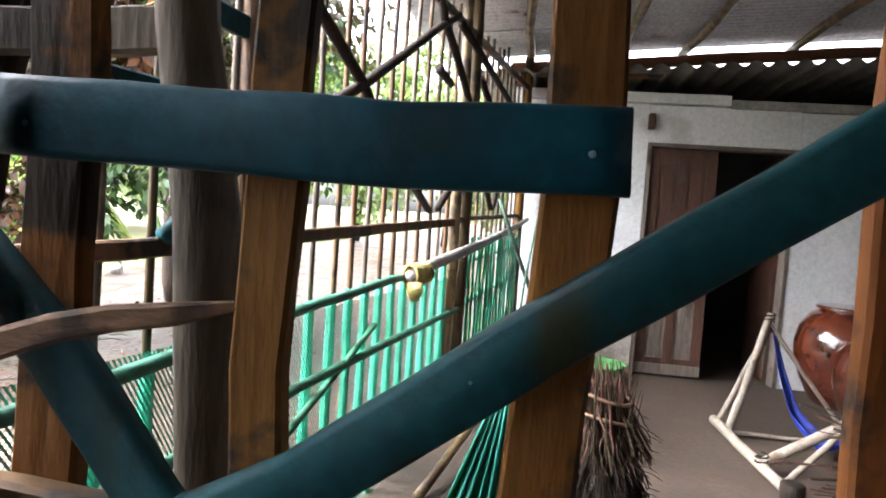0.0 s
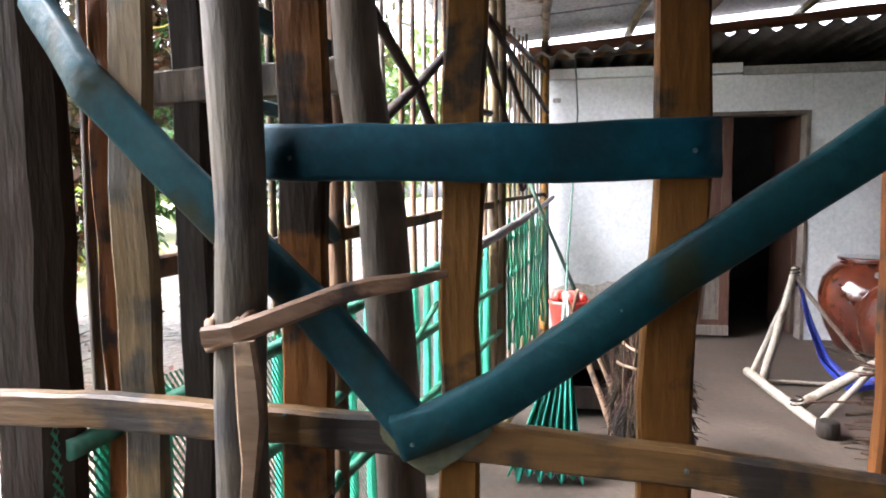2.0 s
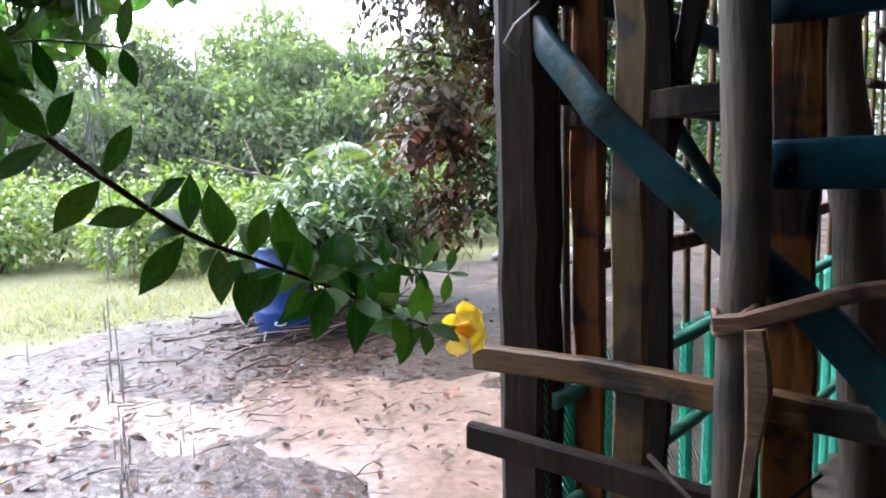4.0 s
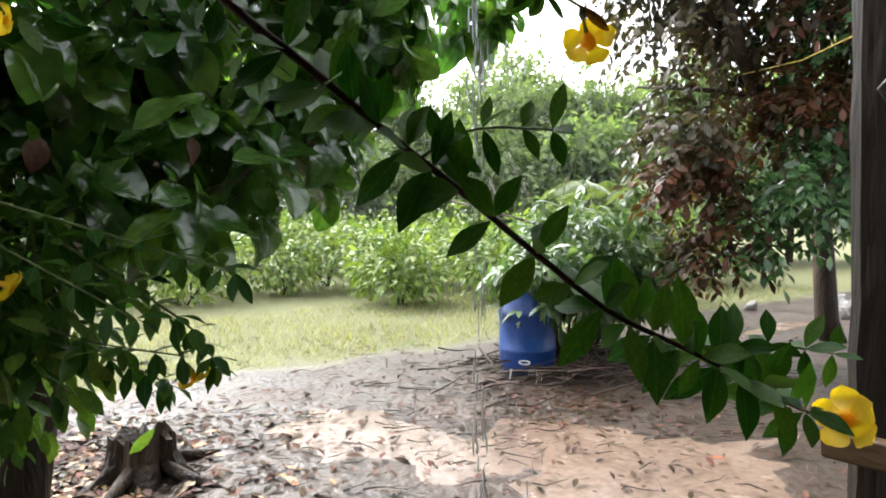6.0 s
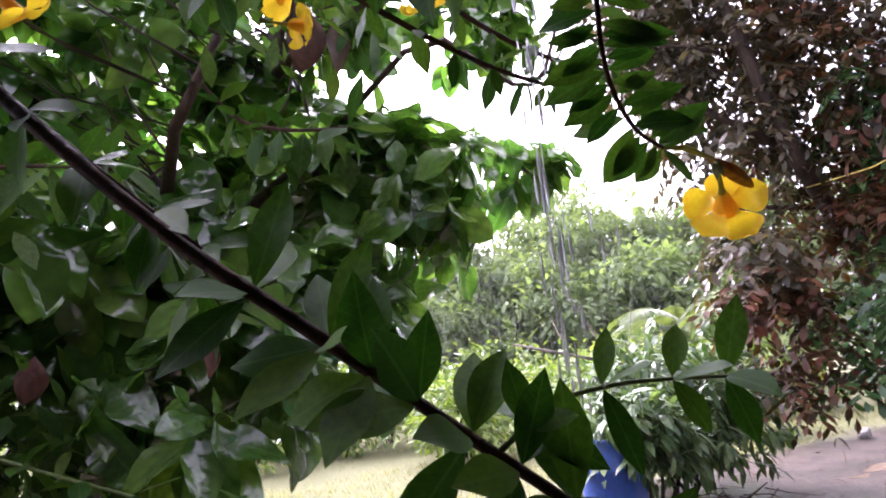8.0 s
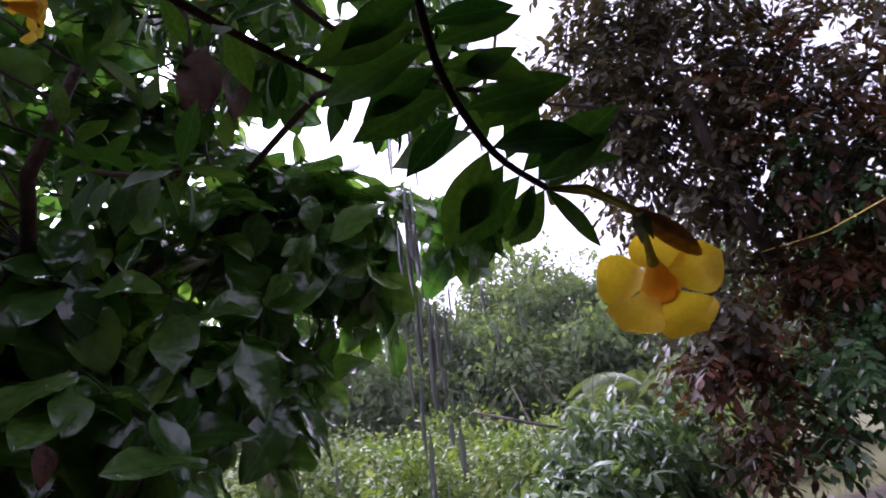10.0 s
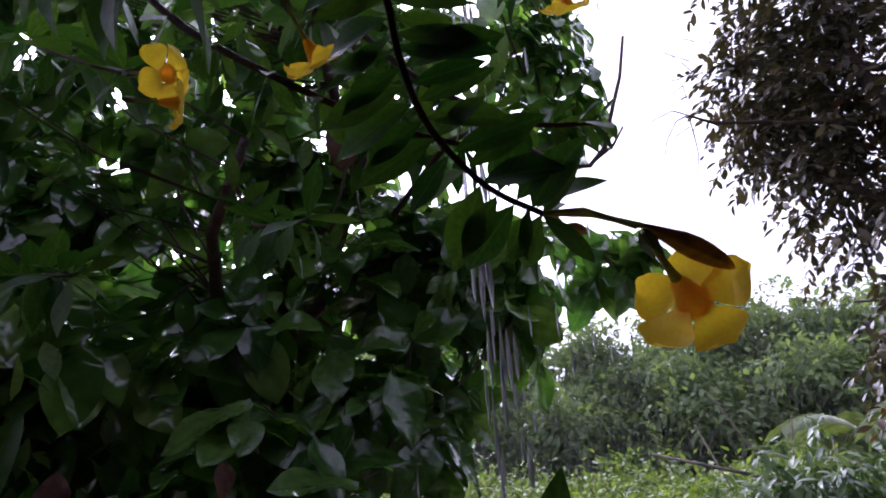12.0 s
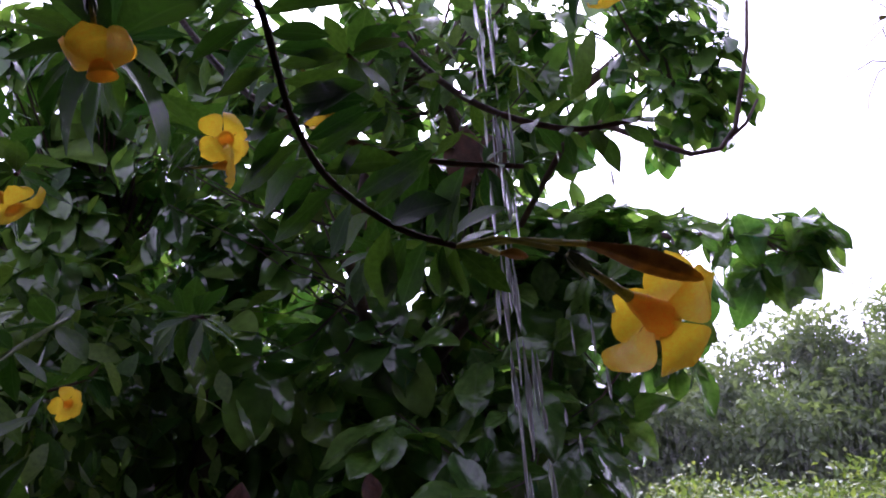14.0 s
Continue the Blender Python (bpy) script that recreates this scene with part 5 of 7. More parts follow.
bush("mango_bush", (-5.75, 4.45, 0.95), (1.25, 1.35, 1.0), 420, 12, 0.025, 0.185, LEAF_LONG, "leaf_mango", "broad young mango bush with drooping leaves", "bush", 0.55, 9, 0.35, "", True)
bush("mango_bush", (-4.95, 3.16, 0.86), (0.60, 0.66, 0.44), 190, 12, 0.025, 0.18, LEAF_LONG, "leaf_mango", "low mango branches hanging over the drum", "bush", 0.7, 5, 0.3, "", True)
for k, (x, y, h, r) in enumerate(((-13.6, 1.2, 1.7, 1.3), (-14.2, 3.4, 1.85, 1.4), (-13.4, 5.4, 1.8, 1.3), (-12.3, 7.4, 1.75, 1.3), (-11.2, 9.2, 1.8, 1.3), (-15.8, 2.2, 2.0, 1.5), (-15.6, 5.0, 2.1, 1.5), (-14.2, 7.6, 2.0, 1.5), (-13.0, 10.2, 2.0, 1.5), (-9.8, 11.2, 1.8, 1.3), (-14.3, -1.2, 1.8, 1.4), (-15.0, -3.6, 1.9, 1.5), (-10.8, 4.6, 1.35, 0.9), (-10.2, 6.6, 1.6, 1.1), (-8.4, 8.6, 1.7, 1.1))):
    bush("garden_shrub", (x, y, h * 0.5), (r, r, h * 0.52), 70, 22, 0.22, 0.17, LEAF_ROUGH, "leaf_shrub", "light green garden shrub in a planted row", "shrub", 0.2, 4, 0.4, "garden shrubs")
for k, (a, b, r) in enumerate((((-7.6, 5.9, 0.6), (-8.086, 5.086, 2.564), 0.022), ((-7.3, 5.3, 1.35), (-8.32, 4.15, 1.80), 0.035), ((-7.7, 5.5, 0.3), (-8.0, 6.3, 2.2), 0.02), ((-7.6, 5.2, 0.3), (-8.3, 4.9, 2.15), 0.018), ((-7.4, 6.2, 0.2), (-8.0, 6.9, 1.9), 0.02))):
    dp = thing("dead_branch", (a[0], a[1], a[2]), "bare grey dead branch standing out of the bushes", "branch", "dead branches")
    log("limb", [(a[0] * 1.5 - b[0] * 0.5, a[1] * 1.5 - b[1] * 0.5, -0.1), a, b], r * 1.2, r * 0.5, M["grey_log"], dp, 6, 0.01)


def wood_tree(x, y, h, r, k):
    root = thing("far_tree", (x, y, -0.1), "tall feathery tree in the misty wood beyond the garden", "tree", "far wood")
    log("trunk", [(x, y, -0.1), (x + 0.2, y, h * 0.4), (x, y + 0.2, h * 0.85)], 0.16, 0.05, M["bark"], root, 6, 0.02)
    ps, os = [], []
    for q in range(5):
        a = q * 2.4 + k
        c = (x + r * 0.6 * math.cos(a), y + r * 0.6 * math.sin(a), h * (0.30 + 0.13 * q))
        p, o, _ = crown(c, (r * 0.75, r * 0.75, h * 0.20), 26, 26, 0.33, 0.3)
        ps.append(p)
        os.append(o)
    p, o = np.concatenate(ps), np.concatenate(os)
    along = norm(o + rng.normal(size=p.shape) * 0.5 - np.array((0, 0, 0.4)))
    size = 0.33 * (0.6 + 0.8 * rng.random(len(p)))
    own = np.random.default_rng(k)
    p = np.concatenate([p, p + own.normal(size=p.shape) * 0.22])
    along = np.concatenate([along, norm(along + own.normal(size=along.shape) * 0.6)])
    o = np.concatenate([o, o])
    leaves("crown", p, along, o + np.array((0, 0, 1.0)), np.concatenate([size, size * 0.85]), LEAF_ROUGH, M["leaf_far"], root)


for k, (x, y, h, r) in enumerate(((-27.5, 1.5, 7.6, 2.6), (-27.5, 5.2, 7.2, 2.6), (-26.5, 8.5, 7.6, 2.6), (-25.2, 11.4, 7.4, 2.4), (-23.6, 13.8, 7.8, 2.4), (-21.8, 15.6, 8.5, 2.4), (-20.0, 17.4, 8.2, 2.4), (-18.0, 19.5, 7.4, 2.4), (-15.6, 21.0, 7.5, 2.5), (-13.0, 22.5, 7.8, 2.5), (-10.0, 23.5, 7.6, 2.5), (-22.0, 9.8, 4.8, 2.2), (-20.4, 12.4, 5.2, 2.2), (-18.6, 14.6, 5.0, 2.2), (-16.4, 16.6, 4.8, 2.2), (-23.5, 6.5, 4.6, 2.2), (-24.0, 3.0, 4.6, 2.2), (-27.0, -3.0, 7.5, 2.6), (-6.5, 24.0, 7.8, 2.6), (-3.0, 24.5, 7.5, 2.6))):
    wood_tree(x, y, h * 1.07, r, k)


def palm(x, y, h, L, n, label):
    root = thing("palm_tree", (x, y, -0.1), label, "palm", "palms")
    log("trunk", [(x, y, -0.1), (x + 0.15, y, h * 0.5), (x, y, h)], 0.13, 0.09, M["bark"], root, 8, 0.01)
    for i in range(n):
        a = i * 2.4
        el = 0.9 - 1.3 * (i / n)
        pts = []
        for t in np.linspace(0, 1, 9):
            rr = L * t * math.cos(el * (1 - 0.4 * t))
            pts.append(np.array((x + rr * math.cos(a), y + rr * math.sin(a), h + L * t * math.sin(el) - 0.55 * L * t * t)))
        P, A, U = [], [], []
        for t in np.linspace(0.08, 1, 34):
            q = t * 8
            j = min(int(q), 7)
            c = pts[j] + (pts[j + 1] - pts[j]) * (q - j)
            d = norm((pts[j + 1] - pts[j])[None])[0]
            s = np.cross(d, (0, 0, 1))
            for sg in (1, -1):
                P.append(c)
                A.append(s * sg * 0.8 + d * 0.6 + np.array((0, 0, -0.45)))
                U.append((0, 0, 1))
        leaves("frond", P, A, U, np.full(len(P), L * 0.24), (LEAF_ROUGH[0] * np.array((0.28, 1, 1)), LEAF_ROUGH[1]), M["leaf_palm"], root)


palm(-19.6, 20.6, 6.6, 2.6, 16, "tall coconut palm in the mist")
palm(-17.8, 21.6, 6.2, 2.4, 14, "coconut palm in the mist")
palm(-12.1, 11.9, 2.1, 2.5, 13, "young palm with fresh arching fronds")
palm(-10.7, 12.6, 2.0, 2.3, 12, "young palm with fresh arching fronds")


def sprays(centre, radii, count, leaflets, length, size):
    """Feathered sprays: paired leaflets hanging from bent stalks through an ellipsoid."""
    c = np.array(centre)
    u = norm(rng.normal(size=(count, 3)))
    start = c + u * (0.25 + 0.75 * rng.random((count, 1)) ** 0.7) * np.array(radii)
    way = norm(u * np.array((1, 1, 0.4)) + rng.normal(size=u.shape) * 0.45 - np.array((0, 0, 0.30)))
    side = norm(np.cross(way, np.array((0, 0, 1.0)) + rng.normal(size=u.shape) * 0.25))
    P, A, U = [], [], []
    for i in range(leaflets):
        t = (i // 2 + 1) / (leaflets // 2 + 1)
        sg = 1 if i % 2 else -1
        last = i == leaflets - 1
        P.append(start + way * length * t - np.array((0, 0, 0.30 * length)) * t * t)
        A.append(side * (0 if last else sg) + way * (0.55 if not last else 1.0) - np.array((0, 0, 0.30)) + rng.normal(size=u.shape) * 0.22)
        U.append(np.array((0, 0, 1.0)) + way * 0.3 + rng.normal(size=u.shape) * 0.3)
    P, A, U = np.concatenate(P), np.concatenate(A), np.concatenate(U)
    return P, norm(A), norm(U), size * (0.6 + 0.6 * rng.random(len(P)))


def dark_tree():
    root = thing("dark_tree", (-4.0, 6.9, -0.1), "leaning tree with dark olive and red-brown wet leaves", "tree")
    log("trunk", [(-4.00, 6.90, -0.15), (-4.08, 6.90, 0.15), (-4.14, 6.93, 0.9), (-4.20, 6.94, 1.75), (-4.22, 6.6, 2.6), (-4.1, 6.3, 3.8), (-4.0, 6.2, 5.5)], 0.15, 0.06, M["bark"], root, 12, 0.015)
    for pts, r in ((((-4.35, 6.45, 1.8), (-4.25, 6.05, 2.33), (-4.1, 5.3, 2.95), (-3.95, 4.70, 3.35), (-4.05, 4.4, 4.6), (-4.2, 4.3, 5.6)), 0.12), (((-4.2, 6.94, 1.75), (-3.6, 6.9, 2.6), (-3.0, 6.7, 3.6), (-2.6, 6.6, 4.8)), 0.09), (((-4.0, 4.8, 3.3), (-4.6, 4.3, 4.0), (-5.1, 4.0, 4.6)), 0.05), (((-4.15, 5.5, 2.8), (-4.9, 5.4, 3.0), (-5.5, 5.1, 3.1)), 0.04), (((-4.2, 4.3, 4.4), (-4.25, 3.3, 4.35)), 0.03), (((-3.6, 5.8, 3.4), (-2.9, 5.6, 4.0), (-2.5, 5.4, 4.6)), 0.05)):
        log("limb", pts, r, r * 0.35, M["bark"], root, 8, 0.02)
    for pts, r in ((((-4.25, 3.3, 4.35), (-4.25, 2.69, 4.28), (-4.29, 2.48, 4.36)), 0.02), (((-4.33, 2.52, 4.39), (-4.35, 2.39, 4.43), (-4.42, 2.25, 4.37), (-4.46, 2.16, 4.33)), 0.0065), (((-4.38, 2.56, 4.42), (-4.42, 2.46, 4.38), (-4.5, 2.39, 4.22), (-4.57, 2.38, 4.07), (-4.62, 2.45, 3.89)), 0.0065), (((-4.31, 2.51, 4.37), (-4.35, 2.55, 4.23), (-4.4, 2.6, 4.08), (-4.45, 2.61, 3.94), (-4.51, 2.53, 3.84)), 0.0065), (((-4.38, 2.56, 4.31), (-4.44, 2.46, 4.25), (-4.49, 2.41, 4.15)), 0.005), (((-4.28, 2.64, 4.27), (-4.29, 2.66, 4.22), (-4.35, 2.61, 4.11)), 0.005), (((-4.19, 2.54, 4.73), (-4.24, 2.43, 4.68), (-4.28, 2.33, 4.67), (-4.28, 2.27, 4.7)), 0.005), (((-4.23, 2.58, 4.77), (-4.22, 2.48, 4.86), (-4.23, 2.32, 4.96)), 0.005), (((-4.14, 2.51, 4.8), (-4.16, 2.38, 4.85), (-4.18, 2.25, 4.89)), 0.005), (((-4.11, 2.57, 4.99), (-4.12, 2.51, 5.02), (-4.14, 2.46, 5.01)), 0.005), (((-4.15, 2.51, 4.7), (-4.21, 2.43, 4.59), (-4.28, 2.31, 4.5), (-4.31, 2.24, 4.48)), 0.005), (((-4.25, 2.47, 4.63), (-4.28, 2.5, 4.54), (-4.28, 2.56, 4.49)), 0.005)):
        log("dead_twig", pts, r, r * 0.45, M["bark"], root, 6, 0.004, "thin bare dead twig")
    sets = (((-4.55, 5.15, 4.7), (1.25, 1.15, 1.9), 430, "leaf_dark"), ((-2.9, 6.3, 4.4), (1.6, 1.3, 2.3), 420, "leaf_dark"), ((-5.0, 4.5, 5.3), (0.75, 0.85, 0.95), 230, "leaf_dark"), ((-4.0, 4.6, 6.4), (1.2, 1.2, 0.9), 190, "leaf_dark"), ((-3.8, 5.6, 4.4), (1.3, 1.0, 1.6), 230, "leaf_brown"),
            ((-4.45, 4.55, 2.45), (0.32, 0.36, 0.42), 55, "leaf_dark"), ((-4.35, 4.55, 1.95), (0.40, 0.42, 0.20), 60, "leaf_brown"), ((-4.15, 4.75, 1.25), (0.24, 0.26, 0.36), 46, "leaf_brown"), ((-3.65, 5.55, 2.75), (0.60, 0.55, 0.45), 95, "leaf_brown"),
            ((-3.55, 5.30, 1.75), (0.48, 0.45, 0.30), 64, "leaf_green"), ((-3.30, 5.70, 2.30), (0.42, 0.40, 0.30), 50, "leaf_green"), ((-3.95, 5.0, 1.30), (0.30, 0.30, 0.22), 26, "leaf_green"), ((-2.5, 6.3, 2.4), (0.9, 0.8, 1.0), 130, "leaf_green"), ((-3.4, 5.6, 3.6), (0.8, 0.7, 0.5), 60, "leaf_green"))
    for c, rad, count, mm in sets:
        p, along, up, size = sprays(c, rad, int(count * 1.15), 11, 0.42, 0.150)
        leaves("crown", p, along, up, size, LEAF_SPRAY, M[mm], root)


dark_tree()


def rosettes(centre, radii, clumps, per, size, own, hollow=0.35, back=0.0):
    """Leaves set round shoot tips through an ellipsoid: places, ways, upper sides, sizes, and the tips."""
    c = np.array(centre)
    u = norm(own.normal(size=(clumps, 3)))
    tip = c + u * (hollow + (1 - hollow) * own.random((clumps, 1)) ** 0.6) * (0.85 + 0.3 * own.random((clumps, 1))) * np.array(radii)
    axis = norm(u * 0.8 + np.array((0.15, 0, 0.55)) + own.normal(size=u.shape) * 0.25)
    P, A, U, S = [], [], [], []
    for q, ax in zip(tip, axis):
        e1 = np.cross(ax, (0.31, 0.2, 0.93))
        e1 = e1 / np.linalg.norm(e1)
        e2 = np.cross(ax, e1)
        k = per + own.integers(-2, 3)
        ph = own.random() * 6.28
        for i in range(k):
            g = ph + i * 2.4 + own.normal() * 0.15
            out = e1 * math.cos(g) + e2 * math.sin(g)
            lift = 0.75 - 0.85 * i / k
            P.append(q - ax * 0.05 * (k - i) / k * 2 * size / 0.18)
            A.append(out + ax * lift - np.array((0, 0, 0.42 + 0.2 * own.random())))
            U.append(ax + np.array((0.1, 0, 0.55)) + own.normal(size=3) * 0.22)
            S.append(size * (0.62 + 0.55 * own.random()) * (0.72 + 0.4 * (1 - lift)))
    return np.array(P), norm(np.array(A)), norm(np.array(U)), np.array(S), tip


def broad_tree():
    own = np.random.default_rng(77)
    root = thing("broadleaf_tree", (-2.5, -1.38, -0.1), "spreading tree with big glossy dripping leaves", "tree")
    log("trunk", [(-2.52, -1.46, -0.2), (-2.53, -1.455, 0.0), (-2.57, -1.43, 0.4), (-2.64, -1.34, 0.95), (-2.68, -1.25, 1.35), (-2.65, -1.03, 1.82), (-2.59, -0.75, 2.29), (-2.45, -0.61, 2.72), (-2.34, -0.52, 3.25)], 0.145, 0.05, M["bark"], root, 14, 0.012)
    limbs = ((((-2.67, -1.21, 1.43), (-2.49, -1.53, 1.86), (-2.27, -1.89, 2.29)), 0.05), (((-2.63, -0.96, 1.93), (-2.27, -0.67, 2.15), (-2.15, -0.25, 2.25), (-2.12, 0.10, 2.22)), 0.026), (((-2.56, -0.70, 2.36), (-2.25, -0.72, 2.45), (-1.97, -0.70, 2.42), (-1.70, -0.80, 2.55)), 0.028), (((-2.42, -0.60, 2.72), (-2.15, -0.24, 2.85), (-1.90, -0.05, 2.9)), 0.024), (((-2.63, -0.99, 1.86), (-2.20, -1.03, 2.0), (-1.84, -1.03, 2.11), (-1.65, -0.96, 2.25)), 0.024), (((-2.63, -1.17, 1.5), (-2.27, -0.88, 1.57), (-1.98, -0.60, 1.68)), 0.022), (((-2.15, -0.24, 2.85), (-2.02, -0.15, 2.70), (-1.93, -0.08, 2.56)), 0.008))
    for pts, r in limbs:
        log("limb", pts, r, r * 0.4, M["bark_red"], root, 8, 0.006)
    hook = [(-1.90, -0.60, 2.20), (-1.70, -0.50, 2.31), (-1.60, -0.435, 2.30), (-1.575, -0.355, 2.235), (-1.58, -0.265, 2.195), (-1.575, -0.205, 2.20), (-1.56, -0.172, 2.24), (-1.53, -0.15, 2.33), (-1.50, -0.135, 2.40), (-1.48, -0.12, 2.50)]
    log("twig", hook, 0.009, 0.0035, M["bark_red"], root, 6, 0.002, "bare hooked twig")
    log("twig", [(-1.57, -0.192, 2.215), (-1.555, -0.150, 2.245), (-1.545, -0.118, 2.295)], 0.005, 0.0028, M["bark_red"], root, 6, 0.001, "bare hooked twig")
    singles = []
    for width, droop, wave in ((0.60, 0.26, 0.045), (0.54, 0.40, 0.06), (0.66, 0.16, 0.035)):
        v, f = veined_leaf(width, 24, 3, droop, 0.12, 7, 0.009, wave, 1.15)
        me = bpy.data.meshes.new("leaf")
        me.from_pydata(v.tolist(), [], f)
        me.polygons.foreach_set("use_smooth", [True] * len(me.polygons))
        me.materials.append(M["leaf_big_one"])
        singles.append(me)
    sets = (((-2.42, -1.10, 2.12), (0.58, 0.90, 0.50), 58, 8, 0.19, 0), ((-2.10, -0.52, 2.08), (0.30, 0.42, 0.34), 24, 8, 0.16, 1), ((-2.10, 0.07, 2.20), (0.20, 0.32, 0.17), 9, 7, 0.14, 1), ((-2.00, -0.30, 2.12), (0.22, 0.24, 0.20), 14, 7, 0.145, 1),
            ((-1.92, -0.98, 1.52), (0.28, 0.36, 0.26), 20, 7, 0.165, 1), ((-2.35, -1.75, 1.42), (0.38, 0.34, 0.36), 34, 7, 0.16, 0), ((-2.42, -1.14, 1.72), (0.32, 0.55, 0.40), 34, 8, 0.185, 0),
            ((-2.15, -0.62, 1.72), (0.28, 0.34, 0.26), 26, 7, 0.165, 1), ((-1.98, -0.42, 2.74), (0.38, 0.42, 0.34), 36, 8, 0.115, 0), ((-2.27, -1.75, 2.72), (0.5, 0.8, 0.5), 26, 8, 0.135, 0), ((-1.84, -1.22, 2.52), (0.34, 0.50, 0.28), 18, 8, 0.12, 0), ((-2.25, -2.0, 2.2), (0.35, 0.30, 0.70), 70, 8, 0.15, 0), ((-2.49, -1.7, 1.85), (0.4, 0.45, 0.4), 50, 8, 0.155, 0), ((-2.2, -2.25, 2.15), (0.45, 0.45, 0.65), 36, 8, 0.14, 0), ((-1.86, -0.16, 2.86), (0.16, 0.20, 0.24), 16, 8, 0.10, 0), ((-2.75, -0.75, 2.2), (0.35, 0.8, 0.75), 46, 8, 0.165, 0), ((-2.65, -2.35, 2.15), (0.45, 0.6, 0.85), 100, 8, 0.16, 0), ((-2.25, -0.9, 2.95), (0.55, 0.7, 0.30), 34, 8, 0.13, 0), ((-1.75, -0.85, 2.75), (0.32, 0.5, 0.25), 24, 8, 0.11, 0),
            ((-2.20, -1.50, 2.32), (0.22, 0.26, 0.24), 22, 8, 0.15, 0), ((-2.12, -1.88, 2.48), (0.24, 0.26, 0.28), 26, 8, 0.15, 0), ((-2.23, -1.65, 2.05), (0.20, 0.24, 0.20), 16, 8, 0.15, 0),
            ((-1.95, -1.88, 2.85), (0.30, 0.36, 0.25), 44, 8, 0.13, 0), ((-1.92, -1.45, 2.88), (0.30, 0.30, 0.22), 38, 8, 0.13, 0), ((-1.92, -0.10, 2.62), (0.18, 0.20, 0.20), 14, 8, 0.115, 0),
            ((-2.25, -0.80, 2.50), (0.16, 0.20, 0.14), 14, 8, 0.14, 0), ((-2.20, -0.42, 2.32), (0.14, 0.16, 0.12), 9, 8, 0.14, 0), ((-2.32, -1.17, 2.63), (0.20, 0.25, 0.20), 9, 8, 0.14, 0), ((-2.37, -1.50, 2.75), (0.20, 0.20, 0.20), 8, 8, 0.14, 0))
    twig_v, twig_f = [], []
    joints = np.array([np.array(a) + (np.array(b) - np.array(a)) * t for pts, _ in limbs for a, b in zip(pts, pts[1:]) for t in (0.0, 0.33, 0.67, 1.0)] + [(-2.65, -1.03, 1.82), (-2.59, -0.75, 2.29), (-2.45, -0.61, 2.72)])
    for c, rad, cl, per, size, single in sets:
        p, along, up, L, tips = rosettes(c, rad, cl, per, size, own)
        for q in tips:
            j = joints[np.argmin(np.linalg.norm(joints - q, axis=1))]
            mid = (q + j) / 2 + np.array((0, 0, -0.04))
            k = len(twig_v)
            for w, r in ((j, 0.006), (mid, 0.0045), (q, 0.0028)):
                twig_v += [w + np.array((r, 0, 0)), w + np.array((-r * 0.5, r * 0.87, 0)), w + np.array((-r * 0.5, -r * 0.87, 0))]
            for t in (0, 3):
                twig_f += [(k + t + i, k + t + (i + 1) % 3, k + t + 3 + (i + 1) % 3, k + t + 3 + i) for i in range(3)]
        if single:
            for k in range(len(p)):
                y = Vector(along[k])
                x = y.cross(Vector(up[k])).normalized()
                ob = new("leaf", singles[k % 3])
                ob.parent = root
                ob.matrix_local = Matrix.Translation(Vector(p[k]) - BASE[root]) @ Matrix((x, y, x.cross(y))).transposed().to_4x4() @ Matrix.Scale(L[k], 4)
        else:
            leaves("crown", p, along, up, L, LEAF_BROAD_MID, M["leaf_big"], root)
    raw("branchwork", twig_v, twig_f, M["bark_red"], root, "fine red-brown shoots that carry the leaf rosettes", smooth=True)["kind"] = "stuff"
    dead = noisy("dead_brown_leaf", (0.05, 0.022, 0.012), (0.14, 0.06, 0.03), 4, 0.5, 0.3, 9, vary=0.3)
    for k, (p, y, size) in enumerate((((-1.76, -0.72, 2.42), (0.1, -0.2, -1.0), 0.16), ((-1.72, -0.68, 2.38), (-0.1, 0.3, -1.0), 0.13), ((-1.95, -1.30, 1.62), (0.2, -0.1, -1.0), 0.10), ((-1.79, -0.98, 1.62), (0.1, 0.2, -1.0), 0.08))):
        me = singles[k % 3].copy()
        me.materials.clear()
        me.materials.append(dead)
        y = Vector(y).normalized()
        x = y.cross(Vector((1, 0.3 * k, 0.2))).normalized()
        ob = new("dead_leaf", me)
        ob.parent = root
        ob["label"] = "curled dead brown leaf"
        ob.matrix_local = Matrix.Translation(Vector(p) - BASE[root]) @ Matrix((x, y, x.cross(y))).transposed().to_4x4() @ Matrix.Scale(size, 4)


broad_tree()
trunk2 = thing("young_tree", (-2.13, -1.60, -0.1), "slim dark wet trunk beside the big tree", "tree")
log("trunk", [(-2.11, -1.62, -0.15), (-2.13, -1.60, 0.4), (-2.17, -1.56, 0.9), (-2.24, -1.52, 1.5), (-2.28, -1.5, 2.0)], 0.07, 0.035, M["bark"], trunk2, 10, 0.01)

